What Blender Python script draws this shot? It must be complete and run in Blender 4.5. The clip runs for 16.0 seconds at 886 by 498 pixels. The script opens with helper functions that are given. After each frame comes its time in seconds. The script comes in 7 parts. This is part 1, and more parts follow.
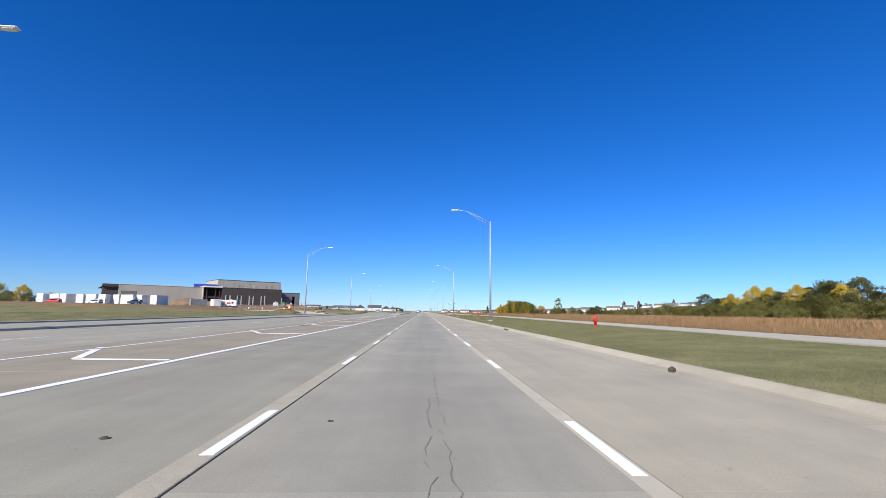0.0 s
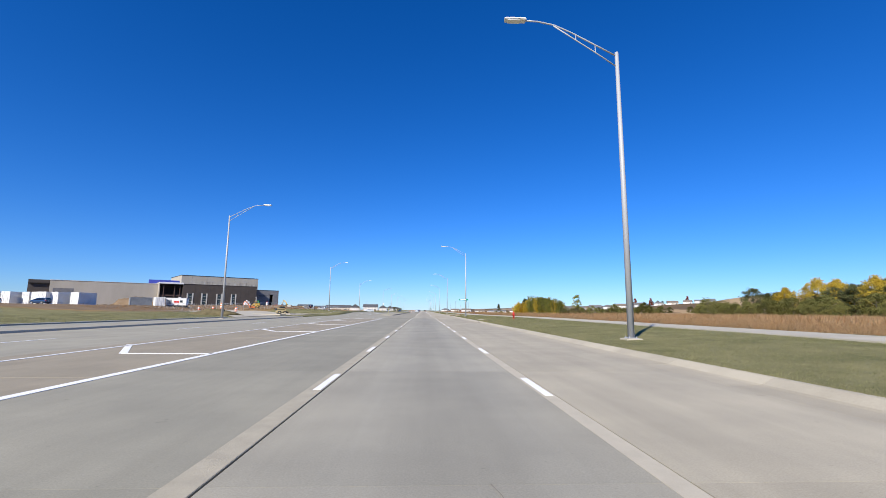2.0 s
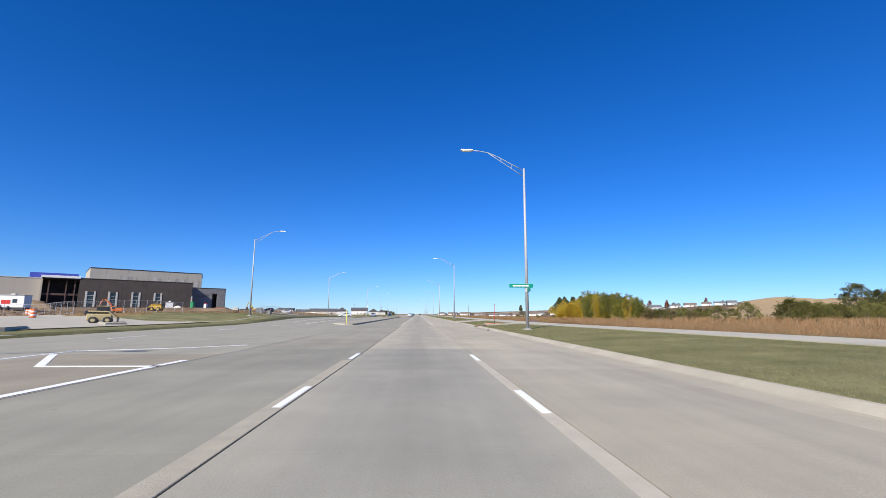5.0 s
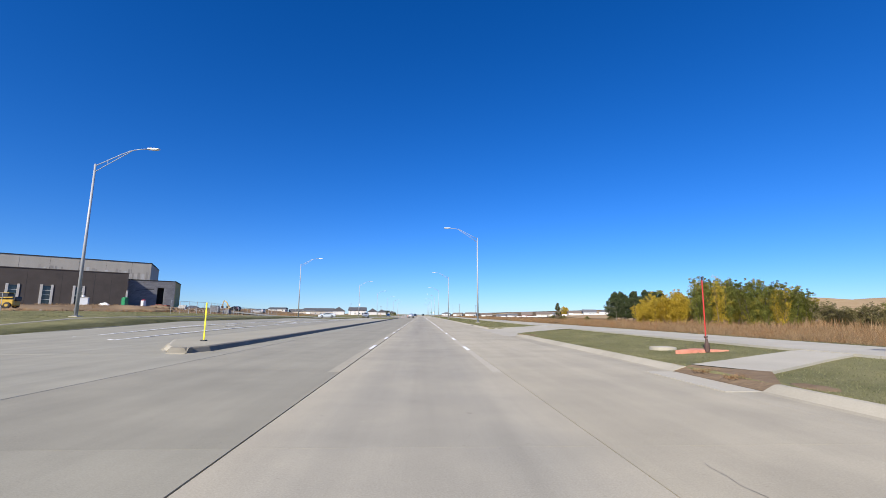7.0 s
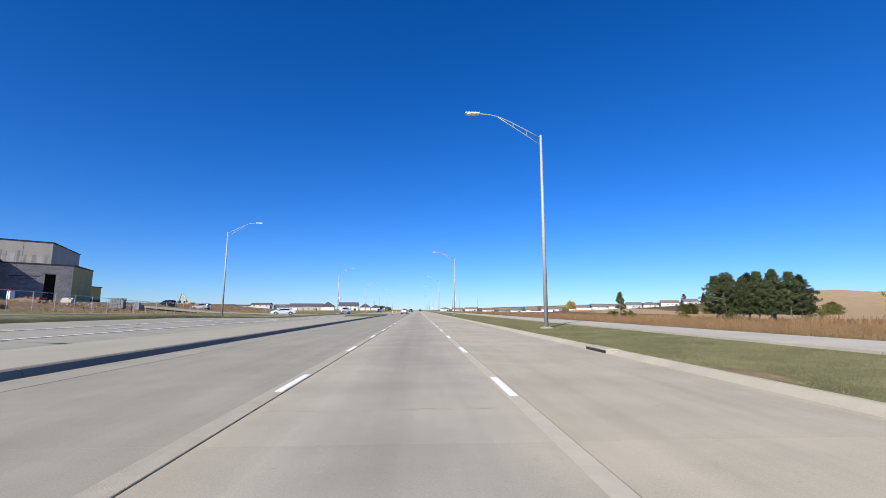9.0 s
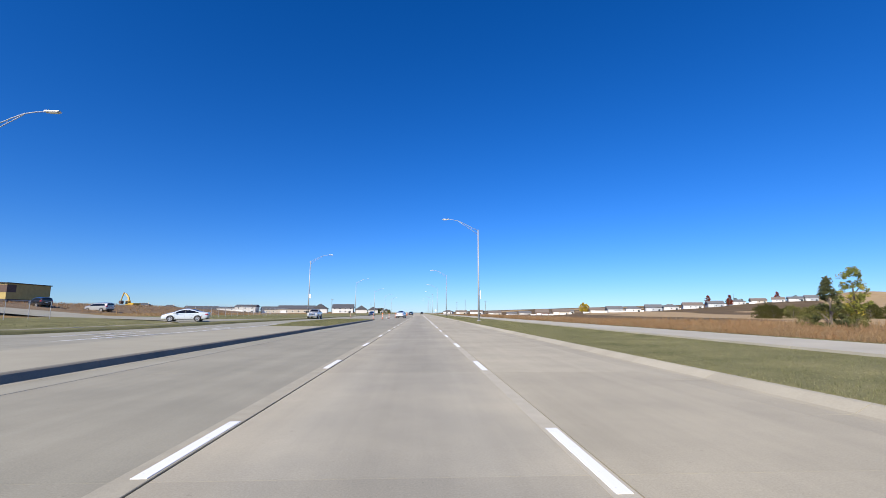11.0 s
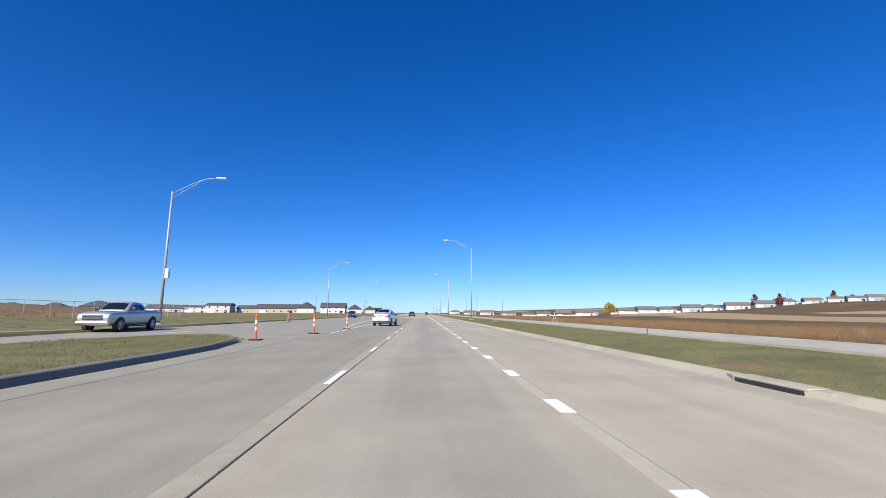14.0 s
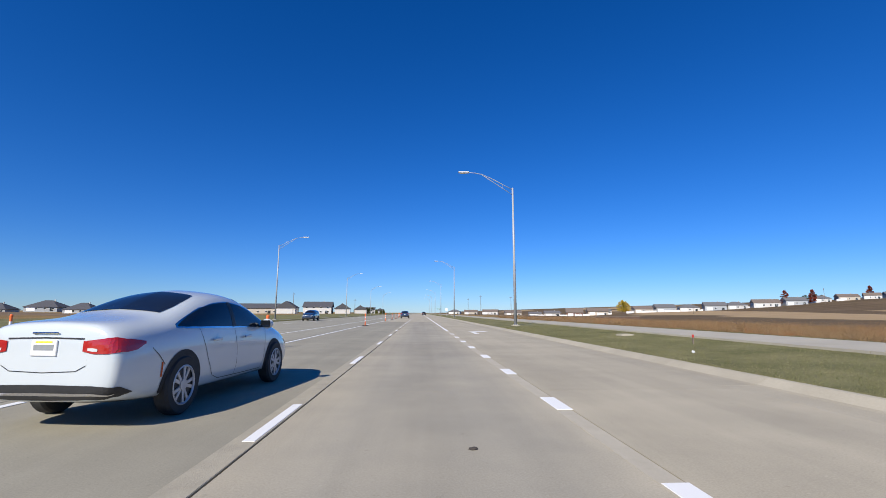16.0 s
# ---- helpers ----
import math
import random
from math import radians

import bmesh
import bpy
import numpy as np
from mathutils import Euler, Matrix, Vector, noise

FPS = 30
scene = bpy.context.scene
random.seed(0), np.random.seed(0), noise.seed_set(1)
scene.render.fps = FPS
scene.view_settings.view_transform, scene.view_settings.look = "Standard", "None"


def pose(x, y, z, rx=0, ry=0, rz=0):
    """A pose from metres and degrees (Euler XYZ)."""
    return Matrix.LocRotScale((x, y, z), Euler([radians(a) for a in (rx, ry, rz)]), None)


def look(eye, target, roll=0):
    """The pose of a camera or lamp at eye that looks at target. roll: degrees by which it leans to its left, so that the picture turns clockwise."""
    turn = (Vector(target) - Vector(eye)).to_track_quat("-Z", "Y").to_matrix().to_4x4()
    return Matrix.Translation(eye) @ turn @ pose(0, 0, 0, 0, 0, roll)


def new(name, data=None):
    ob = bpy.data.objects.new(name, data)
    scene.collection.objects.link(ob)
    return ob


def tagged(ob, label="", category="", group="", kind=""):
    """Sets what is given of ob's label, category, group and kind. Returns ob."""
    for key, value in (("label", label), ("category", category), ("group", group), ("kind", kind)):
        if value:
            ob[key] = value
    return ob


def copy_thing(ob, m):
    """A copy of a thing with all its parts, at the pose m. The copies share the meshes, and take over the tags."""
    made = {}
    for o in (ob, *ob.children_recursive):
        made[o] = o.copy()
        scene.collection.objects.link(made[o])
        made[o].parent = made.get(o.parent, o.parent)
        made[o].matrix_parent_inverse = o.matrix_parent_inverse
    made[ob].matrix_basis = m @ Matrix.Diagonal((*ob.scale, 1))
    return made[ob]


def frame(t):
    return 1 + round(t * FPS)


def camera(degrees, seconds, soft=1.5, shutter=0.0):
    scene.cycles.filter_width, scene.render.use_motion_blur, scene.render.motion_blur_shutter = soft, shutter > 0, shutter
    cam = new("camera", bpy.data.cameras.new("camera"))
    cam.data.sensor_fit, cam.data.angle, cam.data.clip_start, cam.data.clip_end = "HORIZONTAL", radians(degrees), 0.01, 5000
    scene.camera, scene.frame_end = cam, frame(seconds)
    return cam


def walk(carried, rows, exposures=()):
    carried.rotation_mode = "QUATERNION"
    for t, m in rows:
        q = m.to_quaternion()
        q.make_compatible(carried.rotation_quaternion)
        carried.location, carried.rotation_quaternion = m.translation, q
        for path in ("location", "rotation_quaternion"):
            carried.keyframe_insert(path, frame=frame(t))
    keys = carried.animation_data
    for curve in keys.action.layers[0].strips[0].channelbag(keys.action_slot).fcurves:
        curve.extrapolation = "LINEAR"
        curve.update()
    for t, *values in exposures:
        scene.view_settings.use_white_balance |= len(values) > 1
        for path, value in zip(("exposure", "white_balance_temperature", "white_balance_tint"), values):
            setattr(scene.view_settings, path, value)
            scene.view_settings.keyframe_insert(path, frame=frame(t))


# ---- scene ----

cam = camera(90.99, 16.0, soft=0.85)
EYE = 1.287
# seconds, sideways, ahead, yaw, pitch, roll
PATH = [
    (0.0, -0.040, 14.862, -2.481, 8.136, -0.806),
    (0.5, -0.091, 24.063, -2.443, 8.079, -0.685),
    (1.0, -0.219, 33.259, -2.495, 8.145, -0.500),
    (1.5, -0.253, 42.363, -2.480, 7.989, -0.464),
    (2.0, -0.233, 51.360, -2.581, 8.031, -0.416),
    (2.5, -0.166, 60.245, -2.862, 8.023, -0.392),
    (3.0, -0.068, 69.089, -3.009, 8.157, -0.282),
    (3.5, 0.015, 77.975, -3.174, 8.180, -0.169),
    (4.0, 0.054, 86.971, -3.309, 8.304, -0.104),
    (6.5, -0.065, 132.779, -2.907, 8.601, -0.422),
    (7.0, -0.044, 141.797, -2.845, 8.571, -0.386),
    (7.5, 0.003, 150.865, -3.069, 8.432, -0.356),
    (8.0, 0.052, 159.985, -3.059, 8.314, -0.387),
    (8.5, 0.194, 169.184, -3.085, 8.148, -0.211),
    (9.0, 0.266, 178.445, -3.195, 7.958, -0.129),
    (11.5, 0.202, 225.295, -2.930, 8.352, -0.191),
    (12.0, 0.122, 234.776, -2.816, 8.352, -0.189),
    (12.5, 0.045, 244.254, -2.668, 8.212, -0.182),
    (13.0, -0.052, 253.653, -2.616, 8.254, -0.247),
    (13.5, -0.131, 262.967, -2.552, 8.362, -0.345),
    (14.0, -0.199, 272.224, -2.588, 8.358, -0.340),
    (14.5, -0.205, 281.474, -2.572, 8.366, -0.262),
    (15.0, -0.248, 290.782, -2.668, 8.315, -0.107),
    (15.5, -0.224, 300.189, -2.817, 8.327, -0.087),
    (16.0, -0.218, 309.644, -2.976, 8.324, -0.083),
]
walk(cam, [(t, pose(x, y, EYE, 90 + pitch, roll, yaw)) for t, x, y, yaw, pitch, roll in PATH],
     exposures=((0.0, 0.51), (4.0, 0.51), (7.0, 0.49), (8.0, 0.54), (9.0, 0.49), (11.5, 0.47), (14.0, 0.50), (15.0, 0.42), (16.0, 0.25)))

# ---------------------------------------------------------------- sky and sun
SUN_AZ, SUN_EL = radians(31), radians(36)      # the shadows point 31 degrees right of the road's heading
world = bpy.data.worlds.new("sky")
scene.world = world
world.use_nodes = True
wn = world.node_tree
sky = wn.nodes.new("ShaderNodeTexSky")
sky.sky_type = "NISHITA"
sky.sun_disc = False
sky.sun_elevation = SUN_EL
sky.sun_rotation = math.pi + SUN_AZ
sky.altitude = 400
sky.air_density = 1.0
sky.dust_density = 0.0
sky.ozone_density = 1.5
wn.nodes["Background"].inputs["Strength"].default_value = 0.083
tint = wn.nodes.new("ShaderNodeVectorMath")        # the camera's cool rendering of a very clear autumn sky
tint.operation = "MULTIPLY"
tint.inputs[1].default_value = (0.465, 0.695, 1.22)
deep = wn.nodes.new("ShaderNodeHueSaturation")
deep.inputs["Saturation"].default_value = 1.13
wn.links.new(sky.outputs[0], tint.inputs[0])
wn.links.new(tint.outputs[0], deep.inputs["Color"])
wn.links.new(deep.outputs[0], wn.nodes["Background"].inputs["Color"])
sun = new("sun", bpy.data.lights.new("sun", "SUN"))
sun.data.energy = 5.0
sun.data.angle = radians(0.53)
sun.data.color = (1.0, 0.93, 0.83)
sun.matrix_basis = look((-math.sin(SUN_AZ), -math.cos(SUN_AZ), math.tan(SUN_EL)), (0, 0, 0))

# ---------------------------------------------------------------- small helpers
RNG = random.Random(7)


def node_mat(name):
    m = bpy.data.materials.new(name)
    m.use_nodes = True
    nt = m.node_tree
    return m, nt, nt.nodes["Principled BSDF"]


def add_node(nt, kind, **sockets):
    n = nt.nodes.new(kind)
    for key, value in sockets.items():
        n.inputs[key.replace("_", " ")].default_value = value
    return n


def surface(name, dark, light, rough=0.8, scale=1.0, fine=40.0, bump=0.15, metal=0.0, stretch=(1, 1, 1), vary=0.0, coat=0.0,
            contrast=(0.3, 0.7), spec=0.5, island=0.0, dist=0.01):
    """A two-scale mottled surface between two colours, with fine relief. scale, fine: blotches and grains per metre."""
    m, nt, b = node_mat(name)
    link = nt.links.new
    tc = nt.nodes.new("ShaderNodeTexCoord")
    mp = nt.nodes.new("ShaderNodeMapping")
    mp.inputs["Scale"].default_value = stretch
    link(tc.outputs["Object"], mp.inputs["Vector"])
    n1 = add_node(nt, "ShaderNodeTexNoise", Scale=scale, Detail=5.0, Roughness=0.6)
    n2 = add_node(nt, "ShaderNodeTexNoise", Scale=fine, Detail=3.0, Roughness=0.7)
    link(mp.outputs[0], n1.inputs["Vector"])
    link(mp.outputs[0], n2.inputs["Vector"])
    mix = add_node(nt, "ShaderNodeMix")
    mix.data_type = "FLOAT"
    mix.inputs[0].default_value = 0.35
    link(n1.outputs["Fac"], mix.inputs[2])
    link(n2.outputs["Fac"], mix.inputs[3])
    ramp = nt.nodes.new("ShaderNodeValToRGB")
    ramp.color_ramp.elements[0].position, ramp.color_ramp.elements[1].position = contrast
    ramp.color_ramp.elements[0].color = (*dark, 1)
    ramp.color_ramp.elements[1].color = (*light, 1)
    link(mix.outputs[0], ramp.inputs["Fac"])
    out = ramp.outputs["Color"]
    if vary or island:
        hsv = nt.nodes.new("ShaderNodeHueSaturation")
        src = nt.nodes.new("ShaderNodeObjectInfo").outputs["Random"]
        amount = vary
        if island:
            src = nt.nodes.new("ShaderNodeNewGeometry").outputs["Random Per Island"]
            amount = island
        rng = add_node(nt, "ShaderNodeMapRange", To_Min=1 - amount, To_Max=1 + amount)
        link(src, rng.inputs["Value"])
        link(rng.outputs[0], hsv.inputs["Value"])
        link(out, hsv.inputs["Color"])
        out = hsv.outputs["Color"]
    link(out, b.inputs["Base Color"])
    b.inputs["Roughness"].default_value = rough
    b.inputs["Metallic"].default_value = metal
    b.inputs["Specular IOR Level"].default_value = spec
    b.inputs["Coat Weight"].default_value = coat
    b.inputs["Coat Roughness"].default_value = 0.05
    if bump:
        bp = add_node(nt, "ShaderNodeBump", Strength=bump, Distance=dist)
        link(n2.outputs["Fac"], bp.inputs["Height"])
        link(bp.outputs["Normal"], b.inputs["Normal"])
    return m


def leaf_mat(name, a, b2, through_light=0.35, patch=None):
    """Leaves: colour varied per leaf, some light passing through."""
    m, nt, b = node_mat(name)
    link = nt.links.new
    rnd = nt.nodes.new("ShaderNodeNewGeometry").outputs["Random Per Island"]
    ramp = nt.nodes.new("ShaderNodeValToRGB")
    ramp.color_ramp.elements[0].color, ramp.color_ramp.elements[1].color = (*a, 1), (*b2, 1)
    link(rnd, ramp.inputs["Fac"])
    tone = ramp.outputs["Color"]
    if patch:                                          # some branches turn another colour
        geo = nt.nodes.new("ShaderNodeNewGeometry")
        ns = add_node(nt, "ShaderNodeTexNoise", Scale=0.55, Detail=3.0)
        link(geo.outputs["Position"], ns.inputs["Vector"])
        lim = add_node(nt, "ShaderNodeMapRange", From_Min=0.54, From_Max=0.70)
        link(ns.outputs["Fac"], lim.inputs["Value"])
        mx = nt.nodes.new("ShaderNodeMix")
        mx.data_type = "RGBA"
        link(lim.outputs[0], mx.inputs[0])
        link(tone, mx.inputs[6])
        mx.inputs[7].default_value = (*patch, 1)
        tone = mx.outputs[2]
    link(tone, b.inputs["Base Color"])
    b.inputs["Roughness"].default_value = 0.7
    b.inputs["Specular IOR Level"].default_value = 0.2
    tr = nt.nodes.new("ShaderNodeBsdfTranslucent")
    link(tone, tr.inputs["Color"])
    mix = nt.nodes.new("ShaderNodeMixShader")
    mix.inputs[0].default_value = through_light
    link(b.outputs[0], mix.inputs[1])
    link(tr.outputs[0], mix.inputs[2])
    link(mix.outputs[0], nt.nodes["Material Output"].inputs["Surface"])
    return m


def mesh_of(name, bm, material, smooth=False):
    me = bpy.data.meshes.new(name)
    bm.to_mesh(me)
    bm.free()
    for m in material if isinstance(material, (list, tuple)) else [material]:
        me.materials.append(m)
    if smooth:
        me.polygons.foreach_set("use_smooth", [True] * len(me.polygons))
    return me


def part(name, bm, material, parent=None, label="", smooth=False):
    """One bmesh as one mesh object, under a thing or a part."""
    ob = new(name, bm if isinstance(bm, bpy.types.Mesh) else mesh_of(name, bm, material, smooth))
    if parent:
        ob.parent = parent
    if label:
        tagged(ob, label)
    return ob


def raw(name, verts, faces, material, parent=None, label="", smooth=False):
    me = bpy.data.meshes.new(name)
    me.from_pydata(verts, [], faces)
    me.materials.append(material)
    if smooth:
        me.polygons.foreach_set("use_smooth", [True] * len(me.polygons))
    ob = new(name, me)
    if parent:
        ob.parent = parent
    if label:
        tagged(ob, label)
    return ob


def thing(name, m, label, category, group="", kind=""):
    """An Empty at the base of a thing."""
    ob = new(name)
    ob.empty_display_size = 0.3
    ob.matrix_basis = m
    return tagged(ob, label, category, group, kind)


def box(x0, x1, y0, y1, z0, z1, bevel=0.0, bm=None, seg=1):
    bm2 = bmesh.new()
    bmesh.ops.create_cube(bm2, size=1)
    bmesh.ops.scale(bm2, vec=(x1 - x0, y1 - y0, z1 - z0), verts=bm2.verts)
    bmesh.ops.translate(bm2, vec=((x0 + x1) / 2, (y0 + y1) / 2, (z0 + z1) / 2), verts=bm2.verts)
    if bevel:
        bmesh.ops.bevel(bm2, geom=bm2.edges[:], offset=bevel, segments=seg, affect="EDGES", profile=0.5)
    return merge(bm, bm2) if bm else bm2


def merge(bm, bm2):
    me = bpy.data.meshes.new("tmp")
    bm2.to_mesh(me)
    bm2.free()
    bm.from_mesh(me)
    bpy.data.meshes.remove(me)
    return bm


def rod(a, b, r0, r1=None, sides=10, bm=None, caps=True):
    """A straight round bar from a to b."""
    r1 = r0 if r1 is None else r1
    a, b = Vector(a), Vector(b)
    bm2 = bmesh.new()
    bmesh.ops.create_cone(bm2, cap_ends=caps, segments=sides, radius1=r0, radius2=r1, depth=(b - a).length)
    q = (b - a).to_track_quat("Z", "Y").to_matrix().to_4x4()
    bmesh.ops.transform(bm2, matrix=Matrix.Translation((a + b) / 2) @ q, verts=bm2.verts)
    return merge(bm, bm2) if bm else bm2


def tube(points, radii, sides=8, bm=None):
    """A round bar swept through points."""
    bm2 = bmesh.new()
    pts = [Vector(p) for p in points]
    rings = []
    for i, p in enumerate(pts):
        d = (pts[min(i + 1, len(pts) - 1)] - pts[max(i - 1, 0)]).normalized()
        side = d.orthogonal().normalized() if abs(d.y) > 0.95 else d.cross(Vector((0, 1, 0))).normalized()
        up = side.cross(d)
        r = radii[i] if isinstance(radii, (list, tuple)) else radii
        rings.append([bm2.verts.new(p + (side * math.cos(k * math.tau / sides) + up * math.sin(k * math.tau / sides)) * r) for k in range(sides)])
    for ra, rb in zip(rings, rings[1:]):
        for k in range(sides):
            bm2.faces.new((ra[k], ra[(k + 1) % sides], rb[(k + 1) % sides], rb[k]))
    bm2.faces.new(rings[0][::-1])
    bm2.faces.new(rings[-1])
    return merge(bm, bm2) if bm else bm2


def lathe(profile, sides=16, bm=None, axis="Z", caps=True):
    """A turned shape from (radius, height) pairs."""
    bm2 = bmesh.new()
    rings = [[bm2.verts.new((r * math.cos(k * math.tau / sides), r * math.sin(k * math.tau / sides), z)) for k in range(sides)] for r, z in profile]
    for ra, rb in zip(rings, rings[1:]):
        for k in range(sides):
            bm2.faces.new((ra[k], ra[(k + 1) % sides], rb[(k + 1) % sides], rb[k]))
    if caps:
        bm2.faces.new(rings[0][::-1])
        bm2.faces.new(rings[-1])
    if axis == "X":
        bmesh.ops.rotate(bm2, cent=(0, 0, 0), matrix=Matrix.Rotation(math.pi / 2, 3, "Y"), verts=bm2.verts)
    return merge(bm, bm2) if bm else bm2


def prism(outline, z0, z1, bm=None):
    """An upright slab from a plan outline, given anticlockwise."""
    bm2 = bmesh.new()
    lo = [bm2.verts.new((x, y, z0)) for x, y in outline]
    hi = [bm2.verts.new((x, y, z1)) for x, y in outline]
    n = len(lo)
    for i in range(n):
        bm2.faces.new((lo[i], lo[(i + 1) % n], hi[(i + 1) % n], hi[i]))
    bm2.faces.new(hi)
    bm2.faces.new(lo[::-1])
    return merge(bm, bm2) if bm else bm2


def step(a, b, t):
    t = min(1.0, max(0.0, (t - a) / (b - a)))
    return t * t * (3 - 2 * t)

# ---------------------------------------------------------------- materials


def concrete_road(name, tone, warm, lane_mid=None):
    """Broomed road concrete: blotches, long tyre streaks, fine grit, dark specks."""
    m, nt, b = node_mat(name)
    link = nt.links.new
    geo = nt.nodes.new("ShaderNodeNewGeometry")
    mp = nt.nodes.new("ShaderNodeMapping")
    mp.inputs["Scale"].default_value = (1.0, 0.03, 1.0)
    link(geo.outputs["Position"], mp.inputs["Vector"])
    streak = add_node(nt, "ShaderNodeTexNoise", Scale=1.5, Detail=6.0, Roughness=0.62)
    link(mp.outputs[0], streak.inputs["Vector"])
    blot = add_node(nt, "ShaderNodeTexNoise", Scale=0.55, Detail=5.0, Roughness=0.6)
    link(geo.outputs["Position"], blot.inputs["Vector"])
    grit = add_node(nt, "ShaderNodeTexNoise", Scale=55.0, Detail=2.0, Roughness=0.8)
    link(geo.outputs["Position"], grit.inputs["Vector"])
    speck = add_node(nt, "ShaderNodeTexNoise", Scale=2.6, Detail=3.0, Roughness=0.65)
    link(geo.outputs["Position"], speck.inputs["Vector"])

    def scaled(sock, lo, hi, out_lo, out_hi):
        r = add_node(nt, "ShaderNodeMapRange", From_Min=lo, From_Max=hi, To_Min=out_lo, To_Max=out_hi)
        link(sock, r.inputs["Value"])
        return r.outputs[0]

    def times(a, c):
        n = nt.nodes.new("ShaderNodeMath")
        n.operation = "MULTIPLY"
        link(a, n.inputs[0])
        link(c, n.inputs[1])
        return n.outputs[0]

    v = times(scaled(streak.outputs["Fac"], 0.3, 0.7, 0.91, 1.07), scaled(blot.outputs["Fac"], 0.3, 0.7, 0.92, 1.07))
    v = times(v, scaled(grit.outputs["Fac"], 0.25, 0.75, 0.86, 1.14))
    v = times(v, scaled(speck.outputs["Fac"], 0.70, 0.78, 1.0, 0.72))
    pock = add_node(nt, "ShaderNodeTexNoise", Scale=9.0, Detail=3.0, Roughness=0.7)
    link(geo.outputs["Position"], pock.inputs["Vector"])
    v = times(v, scaled(pock.outputs["Fac"], 0.66, 0.74, 1.0, 0.78))
    v = times(v, scaled(pock.outputs["Fac"], 0.34, 0.26, 1.0, 1.12))
    info = nt.nodes.new("ShaderNodeObjectInfo")
    v = times(v, scaled(info.outputs["Random"], 0, 1, 0.95, 1.05))
    if lane_mid is not None:
        # oil-darkened band along the middle of the lane
        sep = nt.nodes.new("ShaderNodeSeparateXYZ")
        link(geo.outputs["Position"], sep.inputs[0])
        off = nt.nodes.new("ShaderNodeMath")
        off.operation = "SUBTRACT"
        off.inputs[1].default_value = lane_mid
        link(sep.outputs["X"], off.inputs[0])
        ab = nt.nodes.new("ShaderNodeMath")
        ab.operation = "ABSOLUTE"
        link(off.outputs[0], ab.inputs[0])
        v = times(v, scaled(ab.outputs[0], 0.15, 1.1, 0.90, 1.0))
    warmth = blot.outputs["Fac"]
    if lane_mid is not None:                         # dusty towards the joints
        add = nt.nodes.new("ShaderNodeMath")
        add.operation = "ADD"
        add.use_clamp = True
        link(scaled(blot.outputs["Fac"], 0.3, 0.7, 0.0, 0.5), add.inputs[0])
        link(scaled(ab.outputs[0], 0.9, 1.7, 0.0, 0.6), add.inputs[1])
        warmth = add.outputs[0]
    mixc = nt.nodes.new("ShaderNodeMix")
    mixc.data_type = "RGBA"
    mixc.inputs[6].default_value = (*tone, 1)
    mixc.inputs[7].default_value = (*warm, 1)
    link(warmth, mixc.inputs[0])
    mul = nt.nodes.new("ShaderNodeVectorMath")
    mul.operation = "SCALE"
    link(mixc.outputs[2], mul.inputs[0])
    link(v, mul.inputs["Scale"])
    link(mul.outputs[0], b.inputs["Base Color"])
    b.inputs["Roughness"].default_value = 0.85
    b.inputs["Specular IOR Level"].default_value = 0.3
    bp = add_node(nt, "ShaderNodeBump", Strength=0.25, Distance=0.004)
    link(grit.outputs["Fac"], bp.inputs["Height"])
    link(bp.outputs["Normal"], b.inputs["Normal"])
    return m


M_LANE = concrete_road("lane_concrete", (0.300, 0.286, 0.233), (0.340, 0.318, 0.250), 0.0)
M_SIDE = concrete_road("side_concrete", (0.345, 0.315, 0.243), (0.398, 0.356, 0.262))
M_LEFT = concrete_road("left_lane_concrete", (0.246, 0.237, 0.189), (0.291, 0.273, 0.209))
M_LEFT_NEW = concrete_road("newer_left_concrete", (0.272, 0.256, 0.199), (0.312, 0.287, 0.217))
M_TAN = concrete_road("tan_aggregate_concrete", (0.251, 0.222, 0.163), (0.295, 0.258, 0.187))
M_LANE_NEW = concrete_road("newer_lane_concrete", (0.340, 0.315, 0.250), (0.400, 0.357, 0.266), 0.0)
M_SIDE_NEW = concrete_road("newer_side_concrete", (0.374, 0.337, 0.253), (0.436, 0.386, 0.281))
M_FAR = concrete_road("far_concrete", (0.279, 0.266, 0.211), (0.321, 0.299, 0.229))
M_KERB = surface("kerb_concrete", (0.320, 0.288, 0.218), (0.455, 0.412, 0.315), 0.85, 0.8, 30, 0.3, vary=0.07)
M_GUTTER = concrete_road("gutter_concrete", (0.352, 0.318, 0.242), (0.408, 0.364, 0.268))
# median kerb: the shade on its sunless face is put into this darker tone
M_KERB_SHADE = surface("shade_toned_kerb", (0.15, 0.136, 0.106), (0.24, 0.22, 0.172), 0.85, 1.2, 30, 0.3, vary=0.05)
M_MEDIAN = surface("median_concrete", (0.301, 0.275, 0.202), (0.385, 0.352, 0.258), 0.85, 0.5, 30, 0.2)
M_TRAIL = surface("trail_concrete", (0.368, 0.337, 0.262), (0.478, 0.440, 0.346), 0.85, 0.5, 30, 0.2, vary=0.04)
M_JOINT = surface("joint_filler", (0.03, 0.028, 0.025), (0.08, 0.075, 0.065), 0.9, 2, 30, 0.1)
M_GROOVE_PALE = surface("worn_pale_strip", (0.385, 0.348, 0.268), (0.485, 0.440, 0.340), 0.9, 3, 60, 0.2)
M_GROOVE = surface("milled_strip", (0.300, 0.273, 0.207), (0.425, 0.384, 0.288), 0.9, 3, 60, 0.5)
M_WHITE = surface("road_paint", (0.48, 0.46, 0.41), (0.78, 0.78, 0.755), 0.7, 5, 45, 0.2, contrast=(0.30, 0.42))
